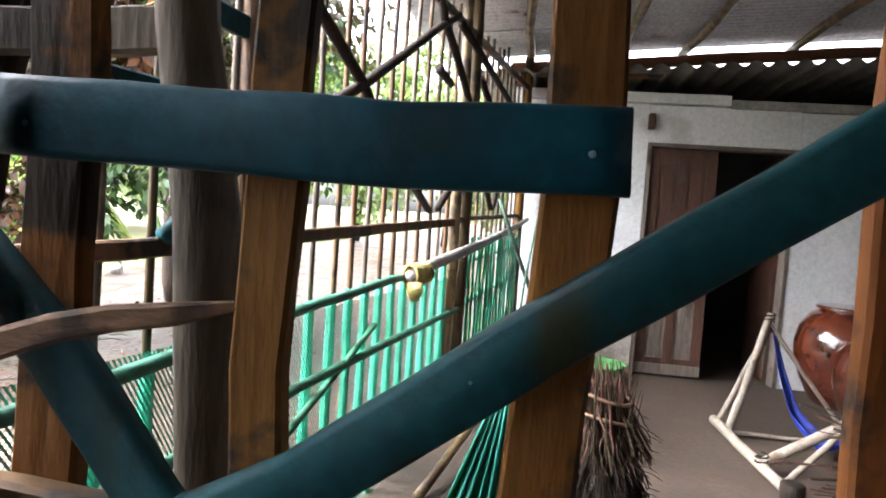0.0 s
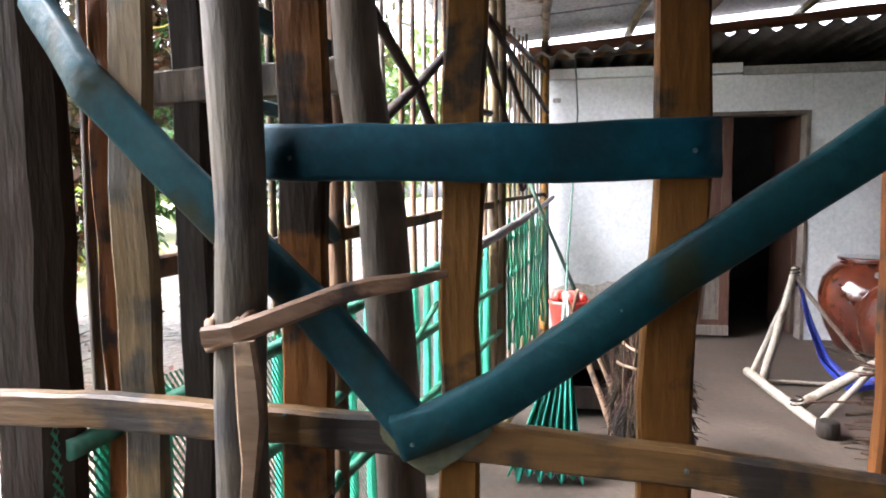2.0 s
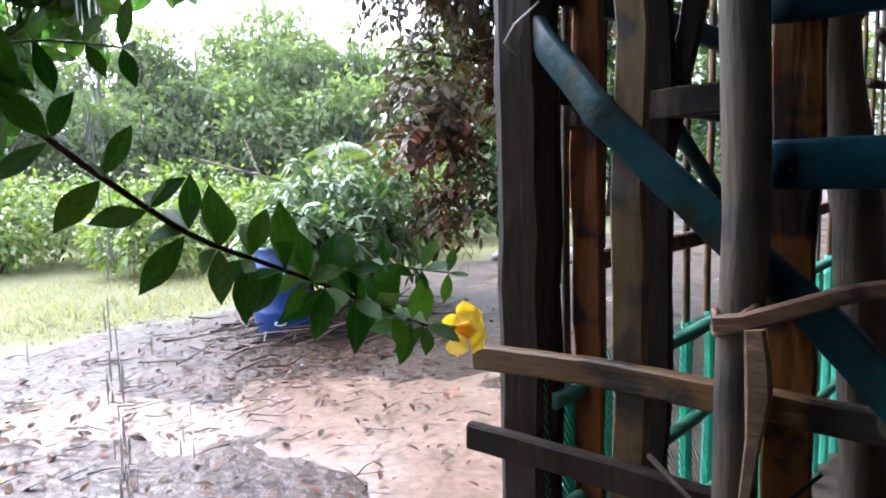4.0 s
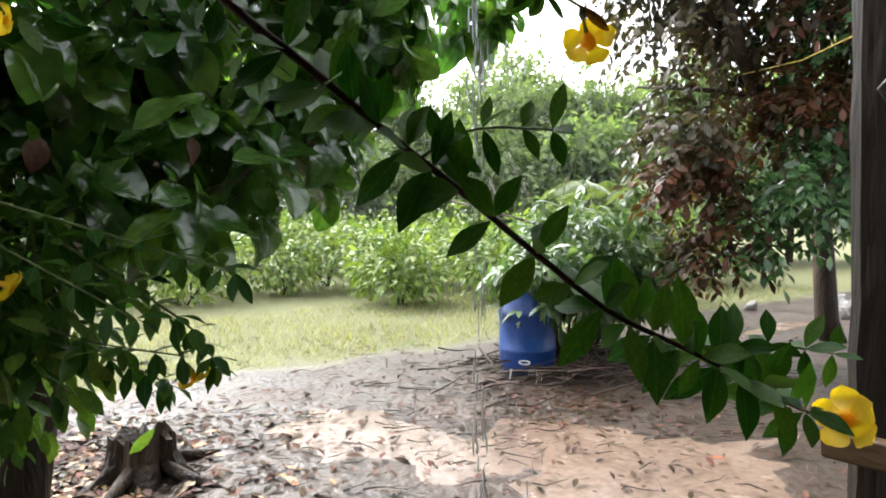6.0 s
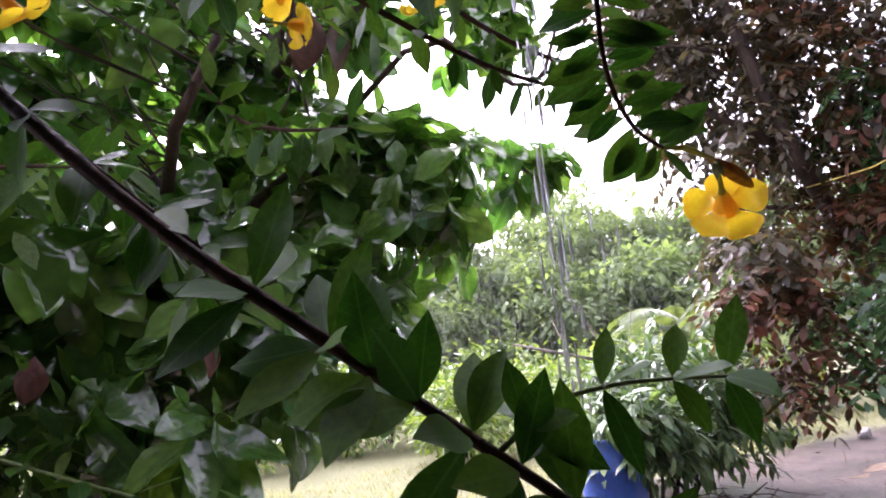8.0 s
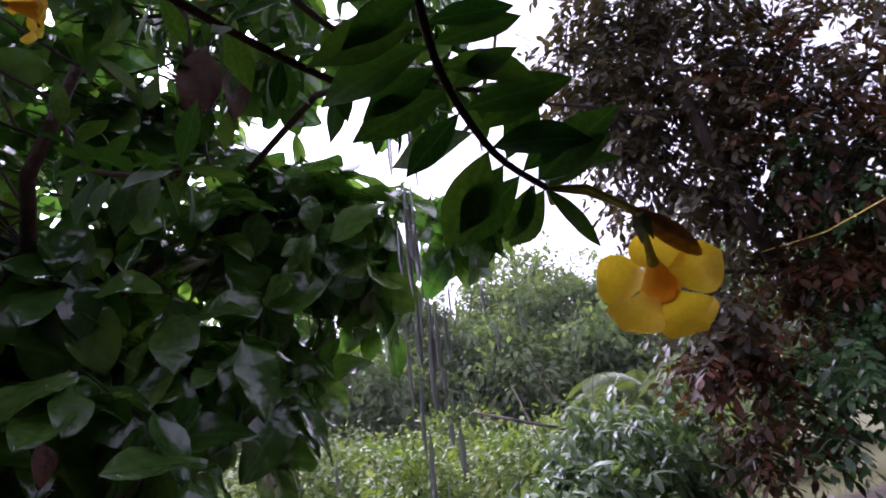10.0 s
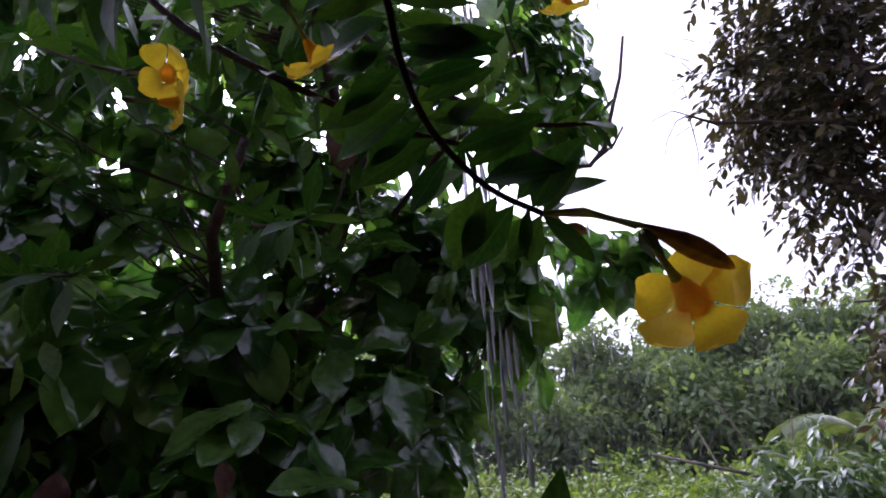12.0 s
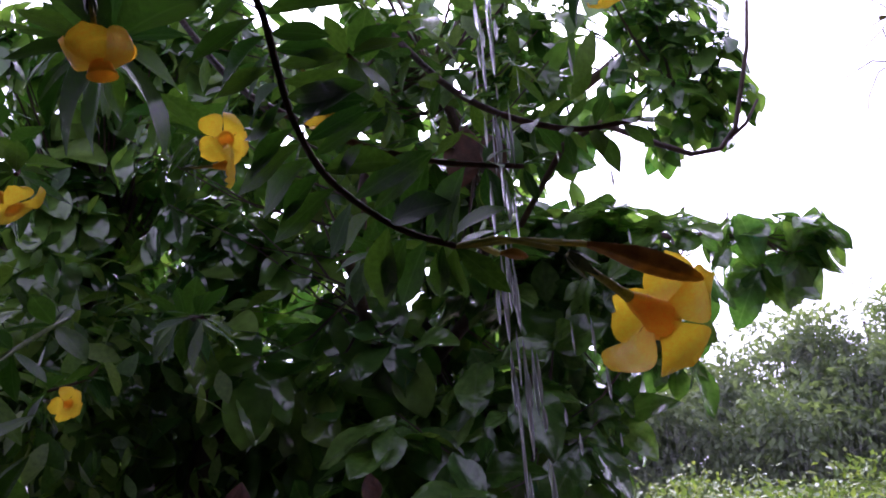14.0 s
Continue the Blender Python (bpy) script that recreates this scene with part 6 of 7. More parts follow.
# ---- flowering vine close by ----
def petal_mesh(seed):
    """One rounded petal along +y from the throat's edge, gently waved."""
    v, f = [], []
    R, C = 10, 8
    own = random.Random(seed)
    p1, p2 = own.uniform(0, 6), own.uniform(0, 6)
    for i in range(R + 1):
        t = i / R
        w = 0.085 + 0.160 * math.sin(min(1.0, t / 0.60) * math.pi / 2) ** 1.2 if t < 0.60 else 0.245 * math.sqrt(max(0.06, 1 - ((t - 0.60) / 0.41) ** 2))
        for j in range(C + 1):
            a = (j / C - 0.5) * 2
            z = 0.13 * math.sin(t * 1.8) - 0.17 * t ** 2.6 - 0.045 * a * a * t + 0.05 * a * t + 0.016 * math.sin(a * 4 + p1) * t + 0.012 * math.sin(t * 7 + p2)
            v.append((a * w, 0.125 + 0.42 * t - 0.03 * a * a * t, z))
    f = [(i * (C + 1) + j, i * (C + 1) + j + 1, (i + 1) * (C + 1) + j + 1, (i + 1) * (C + 1) + j) for i in range(R) for j in range(C)]
    me = bpy.data.meshes.new("petal")
    me.from_pydata(v, [], f)
    me.polygons.foreach_set("use_smooth", [True] * len(me.polygons))
    me.materials.append(M["petal"])
    return me


def turned_mesh(name, prof, material, n=16, close=True):
    bm = bmesh.new()
    lathe(bm, (0, 0, 0), prof, n)
    if not close:
        bm.faces.ensure_lookup_table()
        bmesh.ops.delete(bm, geom=[q for q in bm.faces if len(q.verts) > 4], context='FACES_ONLY')
    me = bpy.data.meshes.new(name)
    bmesh.ops.recalc_face_normals(bm, faces=bm.faces)
    bm.to_mesh(me)
    bm.free()
    me.polygons.foreach_set("use_smooth", [True] * len(me.polygons))
    me.materials.append(material)
    return me


def calyx_mesh():
    v, f = [], []
    for k in range(5):
        a = k * 2 * math.pi / 5
        c, s = math.cos(a), math.sin(a)
        k0 = len(v)
        for r, z, w in ((0.02, -0.98, 0.03), (0.055, -0.90, 0.05), (0.075, -0.72, 0.005)):
            v += [(r * c - w * s, r * s + w * c, z), (r * c + w * s, r * s - w * c, z)]
        f += [(k0, k0 + 1, k0 + 3, k0 + 2), (k0 + 2, k0 + 3, k0 + 5, k0 + 4)]
    me = bpy.data.meshes.new("calyx")
    me.from_pydata(v, [], f)
    me.materials.append(M["stem_green"])
    return me


PETALS = [petal_mesh(k) for k in range(3)]
THROAT = turned_mesh("throat", [(0.040, -0.36), (0.062, -0.31), (0.088, -0.22), (0.108, -0.12), (0.138, -0.02), (0.165, 0.045), (0.155, 0.047), (0.125, -0.02), (0.090, -0.14), (0.05, -0.28)], M["throat"], 18, False)
TUBE = turned_mesh("tube", [(0.018, -0.98), (0.026, -0.92), (0.028, -0.70), (0.034, -0.46), (0.048, -0.345)], M["stem_yellow"], 12)
CALYX = calyx_mesh()


def leaf_mesh(shape):
    me = bpy.data.meshes.new("leaf")
    me.from_pydata(shape[0].tolist(), [], shape[1])
    me.polygons.foreach_set("use_smooth", [True] * len(me.polygons))
    me.materials.append(M["leaf_vine"])
    return me


VINE_LEAF = [leaf_mesh(leaf_shape(w, 8, d, fo, 1.12)) for w, d, fo in ((0.42, 0.14, 0.10), (0.45, 0.24, 0.16), (0.38, 0.05, 0.06))]


def placed(name, me, parent, m):
    """A piece on shared mesh data at a world pose."""
    ob = new(name, me)
    ob.parent = parent
    BASE[ob] = BASE[parent]
    ob.matrix_local = Matrix.Translation(-BASE[parent]) @ m
    return ob


def frame_of(place, zdir, xdir=(1, 0, 0.1), size=1.0):
    z = Vector(zdir).normalized()
    x = Vector(xdir)
    x = (x - z * x.dot(z)).normalized()
    y = z.cross(x)
    return Matrix.Translation(place) @ Matrix((x, y, z)).transposed().to_4x4() @ Matrix.Diagonal((size, size, size, 1))


def flower(parent, place, facing, size, turn=0.0, closed=1.0, faded=False):
    """Trumpet flower: a yellow-brown funnel on a thin tube, with five rounded yellow petals."""
    m = frame_of(place, facing, size=size) @ Matrix.Rotation(turn, 4, 'Z')
    head = placed("flower", THROAT, parent, m)
    head["label"] = "limp faded yellow-brown trumpet flower" if faded else "yellow trumpet flower"
    own = random.Random(int(abs(place[0]) * 1000 + abs(place[1]) * 77))
    for k in range(5):
        q = new("petal", PETALS[own.randrange(3)])
        q.parent = head
        tilt = own.uniform(-0.20, 0.10) - (0.85 if faded else 0.0)
        q.matrix_local = Matrix.Rotation(k * 2 * math.pi / 5 + own.uniform(-0.08, 0.08), 4, 'Z') @ Matrix.Rotation(0.14, 4, 'Y') @ Matrix.Rotation((1 - closed) * 1.1 + tilt, 4, 'X')
    for name, me in (("tube", TUBE), ("calyx", CALYX)):
        q = new(name, me)
        q.parent = head
    return head


def bud(parent, a, b, r, stalk):
    """A closed twisted bud from a to b on a thin stalk that starts at stalk."""
    a, b, c = Vector(a), Vector(b), Vector(stalk)
    log("flower_stalk", [c, c.lerp(a, 0.5) + Vector((0, 0, 0.003)), a], 0.0016, 0.0019, M["stem_yellow"], parent, 8, 0.0)
    bm = bmesh.new()
    ts = [0, 0.06, 0.2, 0.4, 0.55, 0.7, 0.85, 0.96, 1.0]
    sweep(bm, [a.lerp(b, t) - Vector((0, 0, 0.006 * t * t)) for t in ts], [(math.cos(q) * (1 + 0.14 * math.cos(5 * q)), math.sin(q) * (1 + 0.14 * math.cos(5 * q))) for q in np.linspace(0, 2 * math.pi, 21)[:-1]], None, 0, [r * k for k in (0.24, 0.34, 0.55, 0.9, 1.0, 0.92, 0.68, 0.34, 0.08)])
    part("bud", bm, M["bud"], parent, "unopened orange-brown bud", smooth=True)


def along_path(pts, t):
    q = t * (len(pts) - 1)
    k = min(int(q), len(pts) - 2)
    a, b = Vector(pts[k]), Vector(pts[k + 1])
    return a.lerp(b, q - k), (b - a).normalized()


def vine(name, pts, r0, r1, whorls, per, size, label, material="stem", t0=0.05, droop=0.15, grow=0.8, seed=1, lean=(0, 0, 0), t1=1.0, nodes=None, fwd=(0.25, 0.75), across=None, loose=0.25):
    """A stem with whorls of single leaves. nodes: where the whorls sit; fwd: how far the leaves point along the stem; across: the way the first leaf of each whorl points."""
    rr = random.Random(seed)
    root = thing(name, pts[0], label, "vine", "flowering vine")
    smooth = []
    P = [Vector(p) for p in pts]
    for i in range(len(P) - 1):
        p0, p1, p2, p3 = P[max(i - 1, 0)], P[i], P[i + 1], P[min(i + 2, len(P) - 1)]
        for k in range(5):
            t = k / 5
            smooth.append(0.5 * ((2 * p1) + (p2 - p0) * t + (2 * p0 - 5 * p1 + 4 * p2 - p3) * t * t + (3 * p1 - p0 - 3 * p2 + p3) * t * t * t))
    smooth.append(P[-1])
    log("stem", smooth, r0, r1, M[material], root, 8, r0 * 0.12)
    for i, t in enumerate(nodes or [t0 + (t1 - t0) * i / max(1, whorls - 1) for i in range(whorls)]):
        c, d = along_path(smooth, min(t, 0.999))
        s = d.cross(Vector((0, 0, 1))).normalized() if across is None else (Vector(across) - d * Vector(across).dot(d)).normalized()
        n = s.cross(d)
        ph = (rr.random() * 6.28 if across is None and nodes is None else 0.0) + (i % 2) * (math.pi / per if nodes is None and across is None else 0.0)
        for k in range(per):
            a = ph + k * 2 * math.pi / per + rr.uniform(-loose, loose)
            out = s * math.cos(a) + n * math.sin(a)
            way = (out + d * rr.uniform(*fwd) - Vector((0, 0, droop * rr.uniform(0.3, 1.6)))).normalized()
            up = Vector((0, 0, 1)) + Vector(lean) + out * 0.25 + Vector((rr.uniform(-0.35, 0.35), rr.uniform(-0.35, 0.35), 0))
            x = way.cross(up).normalized()
            z = x.cross(way)
            L = size * rr.uniform(0.72, 1.2) * (1 - (1 - grow) * t)
            m = Matrix.Translation(c + out * r0 * 0.6) @ Matrix((x, way, z)).transposed().to_4x4() @ Matrix.Diagonal((L, L, L, 1))
            placed("leaf", VINE_LEAF[rr.randrange(3)], root, m)
    return root


vine("flowering_vine", [(-0.95, -1.40, 1.90), (-0.87, -1.27, 1.76), (-0.84, -1.18, 1.67), (-0.81, -1.11, 1.60)], 0.0026, 0.0012, 7, 4, 0.056, "leafy shoot twined along the arching stem", seed=41, droop=0.1, lean=(1.2, -0.6, 0))
main = vine("flowering_vine", [(-1.45, -1.85, 2.35), (-1.12, -1.56, 2.08), (-0.92, -1.34, 1.84), (-0.835, -1.205, 1.685), (-0.79, -1.129, 1.602), (-0.762, -1.071, 1.550), (-0.747, -1.019, 1.507), (-0.730, -0.966, 1.463), (-0.702, -0.912, 1.415), (-0.645, -0.855, 1.346), (-0.612, -0.775, 1.278), (-0.603, -0.665, 1.228), (-0.604, -0.555, 1.180), (-0.602, -0.432, 1.122), (-0.594, -0.345, 1.085)], 0.0064, 0.0022, 0, 5, 0.080, "brown arching vine shoot with glossy leaves in whorls", seed=3, droop=-0.05, lean=(1.7, -1.0, 0.1), grow=0.85, fwd=(-0.85, 0.15), loose=0.55,
            nodes=(0.335, 0.39, 0.425, 0.46, 0.50, 0.535, 0.57, 0.605, 0.645, 0.68, 0.71, 0.735, 0.76, 0.79, 0.815, 0.84, 0.87, 0.895, 0.915, 0.94, 0.965))
flower(main, (-0.586, -0.283, 1.074), (0.10, 0.93, -0.28), 0.092, 0.4)
vine("flowering_vine", [(-1.02, -1.17, 1.74), (-0.91, -1.15, 1.67), (-0.84, -1.125, 1.605), (-0.80, -1.10, 1.56)], 0.0024, 0.0012, 6, 4, 0.058, "short leafy shoot beside the arching stem", "stem_green", t0=0.1, seed=17, droop=0.25, lean=(0.5, -0.3, 0))
vine("flowering_vine", [(-0.723, -0.951, 1.452), (-0.708, -0.915, 1.478), (-0.690, -0.881, 1.486), (-0.672, -0.842, 1.486), (-0.656, -0.811, 1.484)], 0.0022, 0.0012, 0, 4, 0.051, "thin side shoot with paired leaves", "stem_green", seed=8, grow=0.95, droop=-0.1, lean=(1.0, -0.6, 0), nodes=(0.14, 0.46, 0.73, 0.96), fwd=(0.1, 0.6), loose=0.4)
vine("flowering_vine", [(-0.604, -0.60, 1.20), (-0.605, -0.53, 1.212), (-0.60, -0.455, 1.205), (-0.59, -0.38, 1.19), (-0.58, -0.33, 1.18)], 0.0026, 0.0013, 0, 4, 0.060, "thin side shoot with paired leaves", "stem_green", seed=12, droop=-0.15, lean=(0.8, -0.8, 0), nodes=(0.2, 0.45, 0.7, 0.95), fwd=(0.0, 0.6), loose=0.45)
upper = vine("flowering_vine", [(-0.86, -1.12, 2.36), (-0.75, -1.0, 2.10), (-0.688, -0.92, 1.92), (-0.670, -0.868, 1.80), (-0.676, -0.856, 1.757), (-0.686, -0.848, 1.728), (-0.698, -0.832, 1.700), (-0.712, -0.800, 1.677), (-0.716, -0.768, 1.665)], 0.0024, 0.0017, 28, 2, 0.042, "hanging vine shoot ending in yellow flowers", "stem", t0=0.10, seed=5, droop=0.0, lean=(2.6, -0.8, -0.6), across=(0.4, 0.9, 0.1), fwd=(-0.2, 0.45), loose=0.5, grow=1.0)
flower(upper, (-0.752, -0.658, 1.629), (-0.55, 0.74, -0.36), 0.073, 0.55)
log("flower_stalk", [(-0.716, -0.768, 1.665), (-0.713, -0.745, 1.667), (-0.710, -0.716, 1.657)], 0.0016, 0.0015, M["stem_yellow"], upper, 8, 0.0)
bud(upper, (-0.732, -0.697, 1.668), (-0.734, -0.637, 1.650), 0.0066, (-0.716, -0.768, 1.665))
bud(upper, (-0.738, -0.745, 1.668), (-0.742, -0.728, 1.672), 0.0030, (-0.718, -0.766, 1.666))
for k, (a, b) in enumerate((((-0.716, -0.766, 1.665), (-0.735, -0.738, 1.690)), ((-0.714, -0.772, 1.667), (-0.690, -0.752, 1.676)), ((-0.716, -0.768, 1.664), (-0.712, -0.745, 1.640)), ((-0.714, -0.776, 1.668), (-0.748, -0.770, 1.652)))):
    y = (Vector(b) - Vector(a)).normalized()
    x = y.cross(Vector((0.8, -0.4, 0.6))).normalized()
    placed("leaf", VINE_LEAF[k % 3], upper, Matrix.Translation(a) @ Matrix((x, y, x.cross(y))).transposed().to_4x4() @ Matrix.Scale(0.038 if k else 0.030, 4))
for seed, pts, fl, sz in (
        (21, [(-1.7, -1.5, 2.5), (-1.4, -1.3, 2.25), (-1.18, -1.13, 2.06), (-1.06, -1.06, 1.97)], [((-0.975, -1.005, 1.912), (0.50, 0.75, -0.30), 0.058), ((-0.955, -0.990, 1.868), (-0.15, 0.95, 0.10), 0.046)], 0.085),
        (22, [(-1.5, -1.75, 2.4), (-1.25, -1.5, 2.15), (-1.1, -1.33, 1.98), (-1.03, -1.27, 1.92)], [((-1.0, -1.24, 1.86), (-0.3, 0.6, -0.7), 0.066)], 0.085),
        (23, [(-1.7, -0.9, 2.7), (-1.35, -0.88, 2.35), (-1.08, -0.87, 2.08), (-0.95, -0.87, 1.99)], [((-0.89, -0.872, 1.880), (-0.45, 0.55, -0.70), 0.060)], 0.085),
        (24, [(-1.5, -0.4, 2.75), (-1.25, -0.5, 2.45), (-1.08, -0.57, 2.2)], [((-0.99, -0.56, 2.08), (-0.5, 0.4, -0.7), 0.066)], 0.08),
        (28, [(-1.3, -1.45, 2.35), (-1.0, -1.22, 2.08), (-0.82, -1.06, 1.91), (-0.71, -0.97, 1.81)], [((-0.665, -0.942, 1.752), (-0.25, 0.15, -0.9), 0.046)], 0.085),
        (29, [(-1.10, -1.15, 2.22), (-1.02, -1.02, 2.02), (-0.95, -0.90, 1.90), (-0.92, -0.80, 1.84), (-0.93, -0.70, 1.83)], [], 0.052),
        (30, [(-1.15, -0.85, 2.20), (-1.05, -0.75, 2.00), (-0.98, -0.65, 1.90), (-0.94, -0.58, 1.88)], [], 0.050),
        (25, [(-1.9, -1.0, 2.3), (-1.6, -0.95, 2.05), (-1.35, -0.92, 1.92), (-1.18, -0.86, 1.86)], [], 0.085),
        (26, [(-1.9, -1.4, 2.0), (-1.55, -1.3, 1.9), (-1.3, -1.15, 1.82)], [], 0.09),
        (27, [(-2.0, -1.7, 1.95), (-1.65, -1.52, 1.82), (-1.38, -1.42, 1.74)], [((-1.315, -1.343, 1.706), (0.25, 0.9, -0.2), 0.050)], 0.085)):
    v1 = vine("flowering_vine", pts, 0.005, 0.0025, 10, 4, sz, "hanging vine shoot among the tree's leaves", "stem", seed=seed, droop=0.3, lean=(0.3, 0, 0))
    for c, fc, k in fl:
        flower(v1, c, fc, k, seed * 0.7, faded=seed == 28)
for seed, pts, fl in (
        (31, [(-2.1, -1.75, 1.5), (-1.85, -1.5, 1.42), (-1.65, -1.3, 1.30), (-1.5, -1.15, 1.2)], []),
        (32, [(-2.1, -1.7, 1.25), (-1.9, -1.45, 1.22), (-1.75, -1.22, 1.13), (-1.60, -1.05, 1.10)], [((-1.585, -1.025, 1.045), (0.3, 0.4, -0.9))]),
        (34, [(-1.95, -1.52, 1.50), (-1.72, -1.26, 1.40), (-1.56, -1.05, 1.32), (-1.42, -0.975, 1.29)], []),
        (35, [(-1.75, -1.30, 1.38), (-1.66, -1.12, 1.24), (-1.60, -1.02, 1.15), (-1.57, -0.98, 1.07)], []),
        (36, [(-2.0, -1.40, 1.15), (-1.80, -1.18, 1.08), (-1.68, -1.06, 1.02)], []),
        (33, [(-2.2, -1.6, 1.1), (-1.95, -1.45, 1.2), (-1.78, -1.37, 1.27)], [((-1.74, -1.36, 1.26), (0.3, 0.8, -0.5))])):
    v1 = vine("flowering_vine", pts, 0.004, 0.002, 9, 4, 0.085, "trailing vine shoot with narrow leaves", "stem_green", seed=seed, droop=0.3)
    for c, fc in fl:
        flower(v1, c, fc, 0.075, seed)


def thicket(name, sets, label):
    root = thing(name, (-2.0, -1.6, -0.1), label, "vine")
    for c, rad, cl, per, sp, size in sets:
        p, o, _ = crown(c, rad, cl, per, sp, 0.2)
        along = norm(o * 0.7 + rng.normal(size=p.shape) * 0.6 - np.array((0, 0, 0.35)))
        leaves("leaf_mass", p, along, np.array((0.25, 0.1, 1.0)) + rng.normal(size=p.shape) * 0.4, size * (0.6 + 0.7 * rng.random(len(p))), LEAF_MID, M["leaf_vine_far"], root)
    for k in range(6):
        log("stem", [(-2.1 + 0.05 * k, -1.8 + 0.06 * k, -0.12), (-2.15 + 0.08 * k, -1.75 + 0.05 * k, 0.6), (-2.1 + 0.1 * k, -1.6, 1.3)], 0.012, 0.006, M["stem"], root, 6, 0.004)


thicket("vine_thicket", (((-2.15, -1.50, 1.25), (0.42, 0.40, 0.42), 130, 14, 0.11, 0.090), ((-1.95, -1.80, 1.9), (0.4, 0.4, 0.4), 36, 14, 0.12, 0.085), ((-1.60, -0.80, 2.45), (0.35, 0.35, 0.22), 16, 12, 0.10, 0.085)), "dense tangle of flowering vine with small leaves")

# ---- grass, rubble, cord ----
n = 44000
gx = -6.75 - rng.random(n) ** 1.3 * 9.5
gy = -6 + rng.random(n) * 19
edge = np.array([0.55 * noise.noise((0, y * 0.9, 2)) + 0.25 * noise.noise((0, y * 3.1, 5)) for y in gy])
keep = gx < -6.55 + edge
gx, gy, edge = gx[keep], gy[keep], edge[keep]
n = len(gx)
a = rng.random(n) * 6.283
blade = (np.array([(-0.035, 0, 0), (0.035, 0, 0), (0.02, 0.55, 0.06), (0, 1, 0.25), (-0.02, 0.55, 0.06)]), [(0, 1, 2, 4), (4, 2, 3)])
tall = np.array([0.10 + 0.16 * (0.5 + 0.5 * noise.noise((x * 0.6, y * 0.6, 0))) for x, y in zip(gx, gy)]) * (0.6 + 0.8 * rng.random(n))
tall = tall * np.clip((-6.2 - gx) / 1.2, 0.35, 1) * np.where(gx < -11.2 + 2.2 * edge, 0.30, 0.72)
tagged(leaves("grass", np.stack([gx, gy, np.full(n, -0.11)], -1), np.stack([np.cos(a) * 0.75, np.sin(a) * 0.75, np.ones(n)], -1), np.stack([np.cos(a), np.sin(a), np.zeros(n)], -1), tall * 1.15, blade, M["grass"]), "rain-beaten pale green grass beyond the yard", "grass", kind="stuff")
for k in range(26):
    bm = bmesh.new()
    x, y = -5.0 + rng.normal() * 0.45, 9.8 + rng.normal() * 0.5
    r = bmesh.ops.create_icosphere(bm, subdivisions=2, radius=0.10 + 0.07 * rng.random())["verts"]
    for q in r:
        q.co += noise.noise_vector(q.co * 7 + Vector((k, 0, 0))) * 0.05
    st = thing("stone", (x, y, -0.06), "rough grey stone in a heap by the path", "stone", "heap of stones")
    bmesh.ops.translate(bm, vec=(x, y, -0.06), verts=r)
    part("block", bm, M["stone"], st)
line_cord = thing("clothes_line", (-4.1, 5.1, 2.9), "thin yellow cord tied from the tree to the fence", "cord")
log("strand", [(-4.12, 5.15, 2.98), (-3.2, 4.6, 2.85), (-1.6, 3.4, 2.8), (-0.1, 2.8, 2.55)], 0.005, 0.005, M["cord"], line_cord, 6, 0.0)


def roof_runoff():
    """Rainwater falling from the eave: one steady stream and stray drops along its edge."""
    own = np.random.default_rng(41)
    m = bpy.data.materials.new("falling_water")
    m.use_nodes = True
    b = m.node_tree.nodes["Principled BSDF"]
    b.inputs["Base Color"].default_value = (0.93, 0.95, 0.96, 1)
    b.inputs["Roughness"].default_value = 0.12
    b.inputs["IOR"].default_value = 1.33
    b.inputs["Transmission Weight"].default_value = 0.55
    drops = [(-0.93 + own.normal() * 0.007, -0.72 + own.normal() * 0.008, own.uniform(0.3, 2.45), own.uniform(0.020, 0.080), own.uniform(0.0010, 0.0026)) for _ in range(165)]
    drops += [(-0.95 + own.normal() * 0.02, -0.68 + own.normal() * 0.06, own.uniform(0.3, 2.45), own.uniform(0.012, 0.045), own.uniform(0.0008, 0.0018)) for _ in range(80)]
    drops += [(-1.0 + own.normal() * 0.03, own.uniform(-1.0, 1.4), own.uniform(0.2, 2.4), own.uniform(0.008, 0.022), own.uniform(0.0007, 0.0012)) for _ in range(110)]
    v, f = [], []
    prof = ((0.0, 0.0), (0.55, 0.12), (1.0, 0.35), (0.85, 0.62), (0.35, 0.88), (0.0, 1.0))
    for x, y, z, L, r in drops:
        base = len(v)
        for q, h in prof:
            for s in range(6):
                v.append((x + q * r * math.cos(s * 1.0472), y + q * r * math.sin(s * 1.0472), z + h * L))
        for i in range(len(prof) - 1):
            for s in range(6):
                f.append((base + i * 6 + s, base + i * 6 + (s + 1) % 6, base + i * 6 + 6 + (s + 1) % 6, base + i * 6 + 6 + s))
    ob = raw("rainwater_drops", v, f, m, smooth=True)
    tagged(ob, "clear rainwater drops falling from the edge of the eave", "water drops", kind="stuff")


roof_runoff()


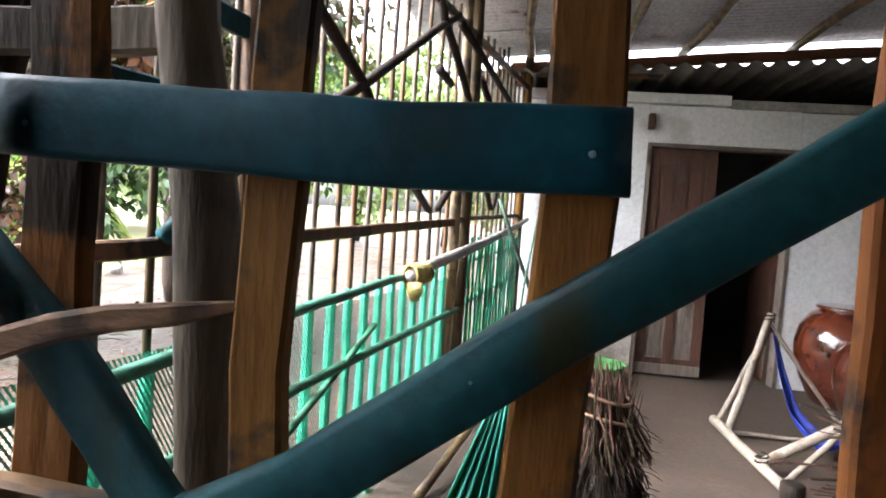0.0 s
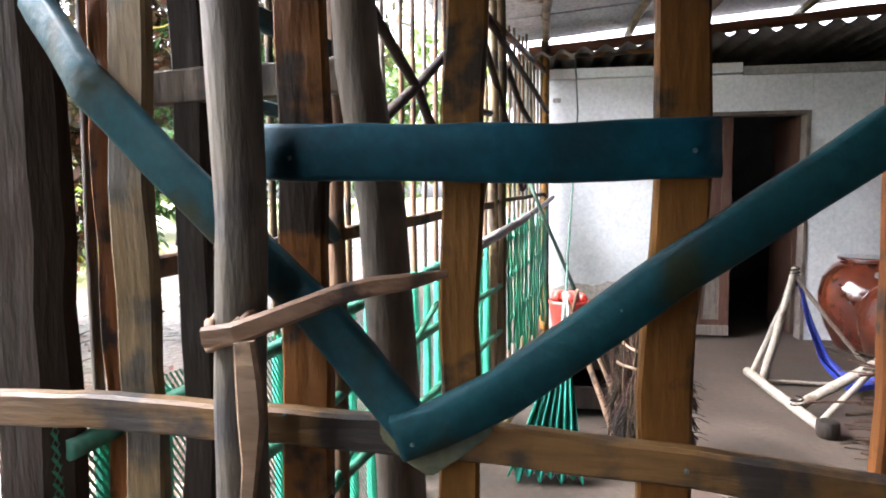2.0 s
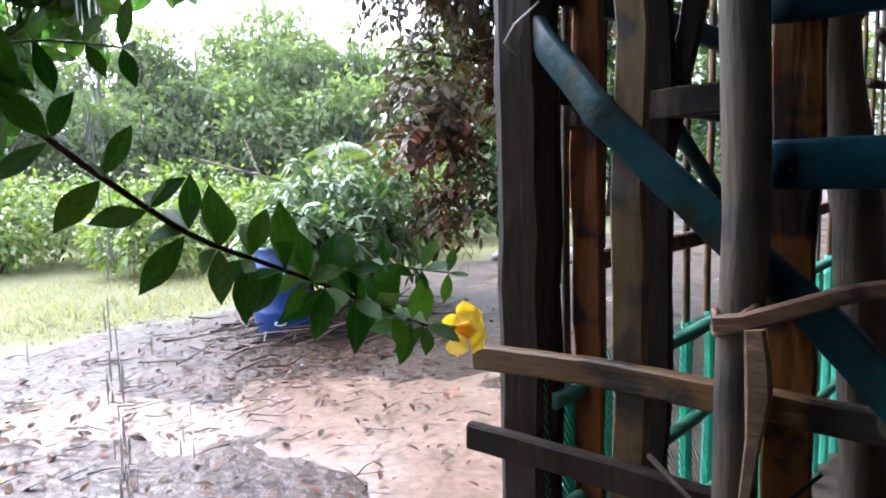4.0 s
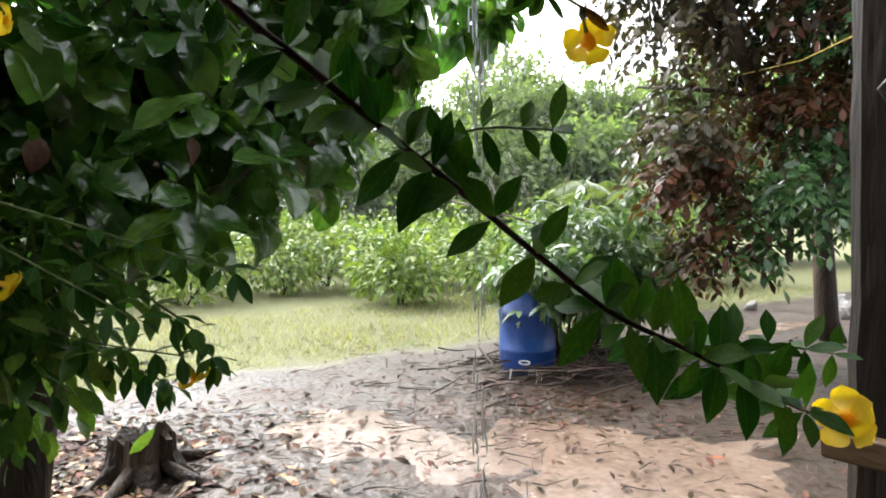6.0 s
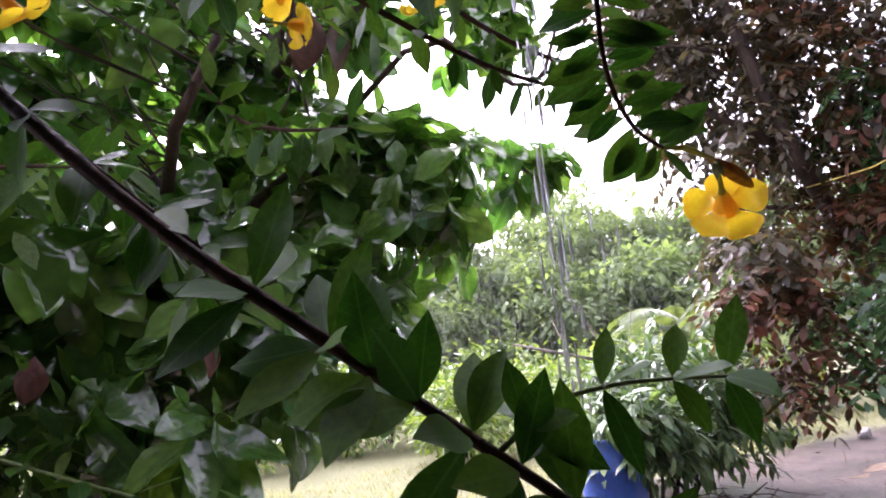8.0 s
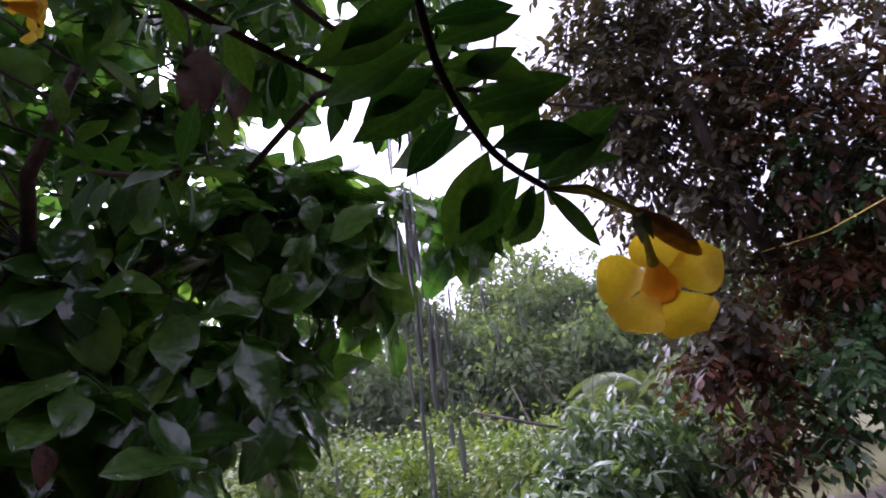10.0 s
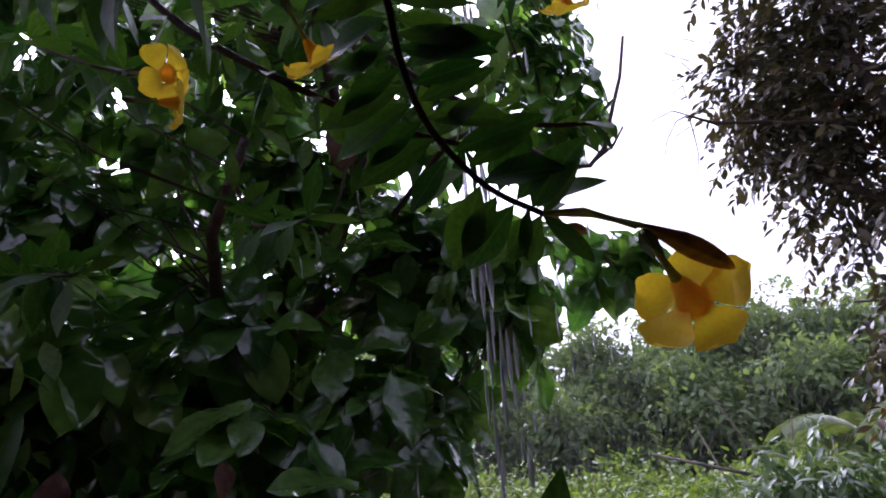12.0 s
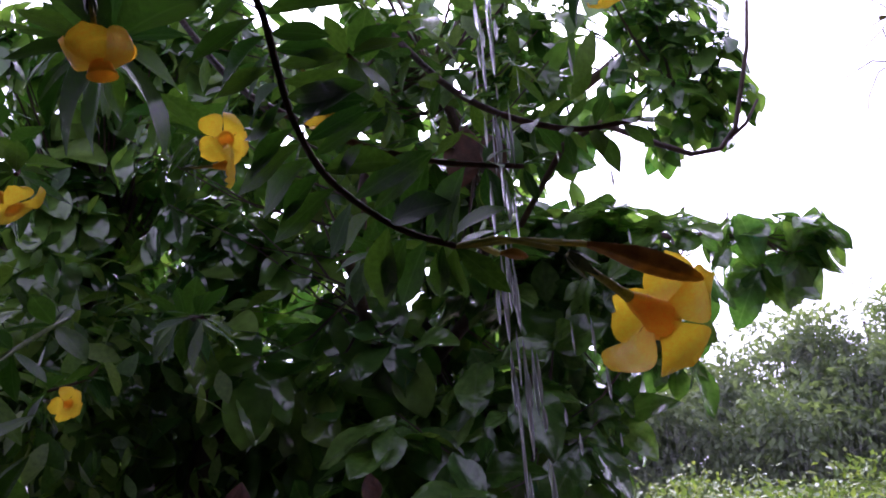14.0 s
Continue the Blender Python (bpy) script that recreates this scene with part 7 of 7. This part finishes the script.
def rain():
    """Rain over the garden and the wood: thin falling drops, dense enough far off to grey the trees."""
    own = np.random.default_rng(5)
    veil = 0.055
    m = bpy.data.materials.new("rain_water")
    m.use_nodes = True
    b = m.node_tree.nodes["Principled BSDF"]
    b.inputs["Base Color"].default_value = (0.92, 0.94, 0.95, 1)
    b.inputs["Roughness"].default_value = 0.2
    tr = m.node_tree.nodes.new("ShaderNodeBsdfTranslucent")
    tr.inputs["Color"].default_value = (0.92, 0.94, 0.95, 1)
    mx = m.node_tree.nodes.new("ShaderNodeMixShader")
    mx.inputs[0].default_value = 0.7
    clear = m.node_tree.nodes.new("ShaderNodeBsdfTransparent")
    thin = m.node_tree.nodes.new("ShaderNodeMixShader")
    thin.inputs[0].default_value = veil
    m.node_tree.links.new(clear.outputs[0], thin.inputs[1])
    m.node_tree.links.new(mx.outputs[0], thin.inputs[2])
    m.node_tree.links.new(b.outputs[0], mx.inputs[1])
    m.node_tree.links.new(tr.outputs[0], mx.inputs[2])
    m.node_tree.links.new(thin.outputs[0], m.node_tree.nodes["Material Output"].inputs["Surface"])
    drop = (np.array([(0, 0, 0), (-0.5, 0.35, 0), (0, 1, 0), (0.5, 0.35, 0)]), [(0, 1, 2, 3)])
    for name, n, lo, hi, wide, tall, label in (("distant_rain", 260000, (-25, -6, 0.0), (-9.5, 23, 9.5), 0.008, 0.15, "grey veil of rain falling between the garden and the wood"),
                                               ("falling_rain", 1800, (-6.0, -2.0, 0.0), (-1.6, 6.0, 5.5), 0.0022, 0.07, "raindrops falling in the yard")):
        p = np.array(lo) + own.random((n, 3)) * (np.array(hi) - np.array(lo))
        up = own.normal(size=(n, 3)) * np.array((1, 1, 0.02))
        along = np.array((0.03, 0.05, 1.0)) + own.normal(size=(n, 3)) * 0.02
        tv = (drop[0] * np.array((wide / tall, 1, 1)), drop[1])
        ob = leaves(name, p, along, up, tall * (0.6 + 0.8 * own.random(n)), tv, m)
        tagged(ob, label, "rain", kind="stuff")


rain()

litter("leaf_litter", 850, -4.75, -1.15, 0.75, 0.5, 0.085, "litter", "dense brown wet fallen leaves between tree and stump")
litter("leaf_litter", 140, -4.7, -1.25, 0.6, 0.4, 0.10, "litter_y", "yellow fallen leaves between tree and stump")
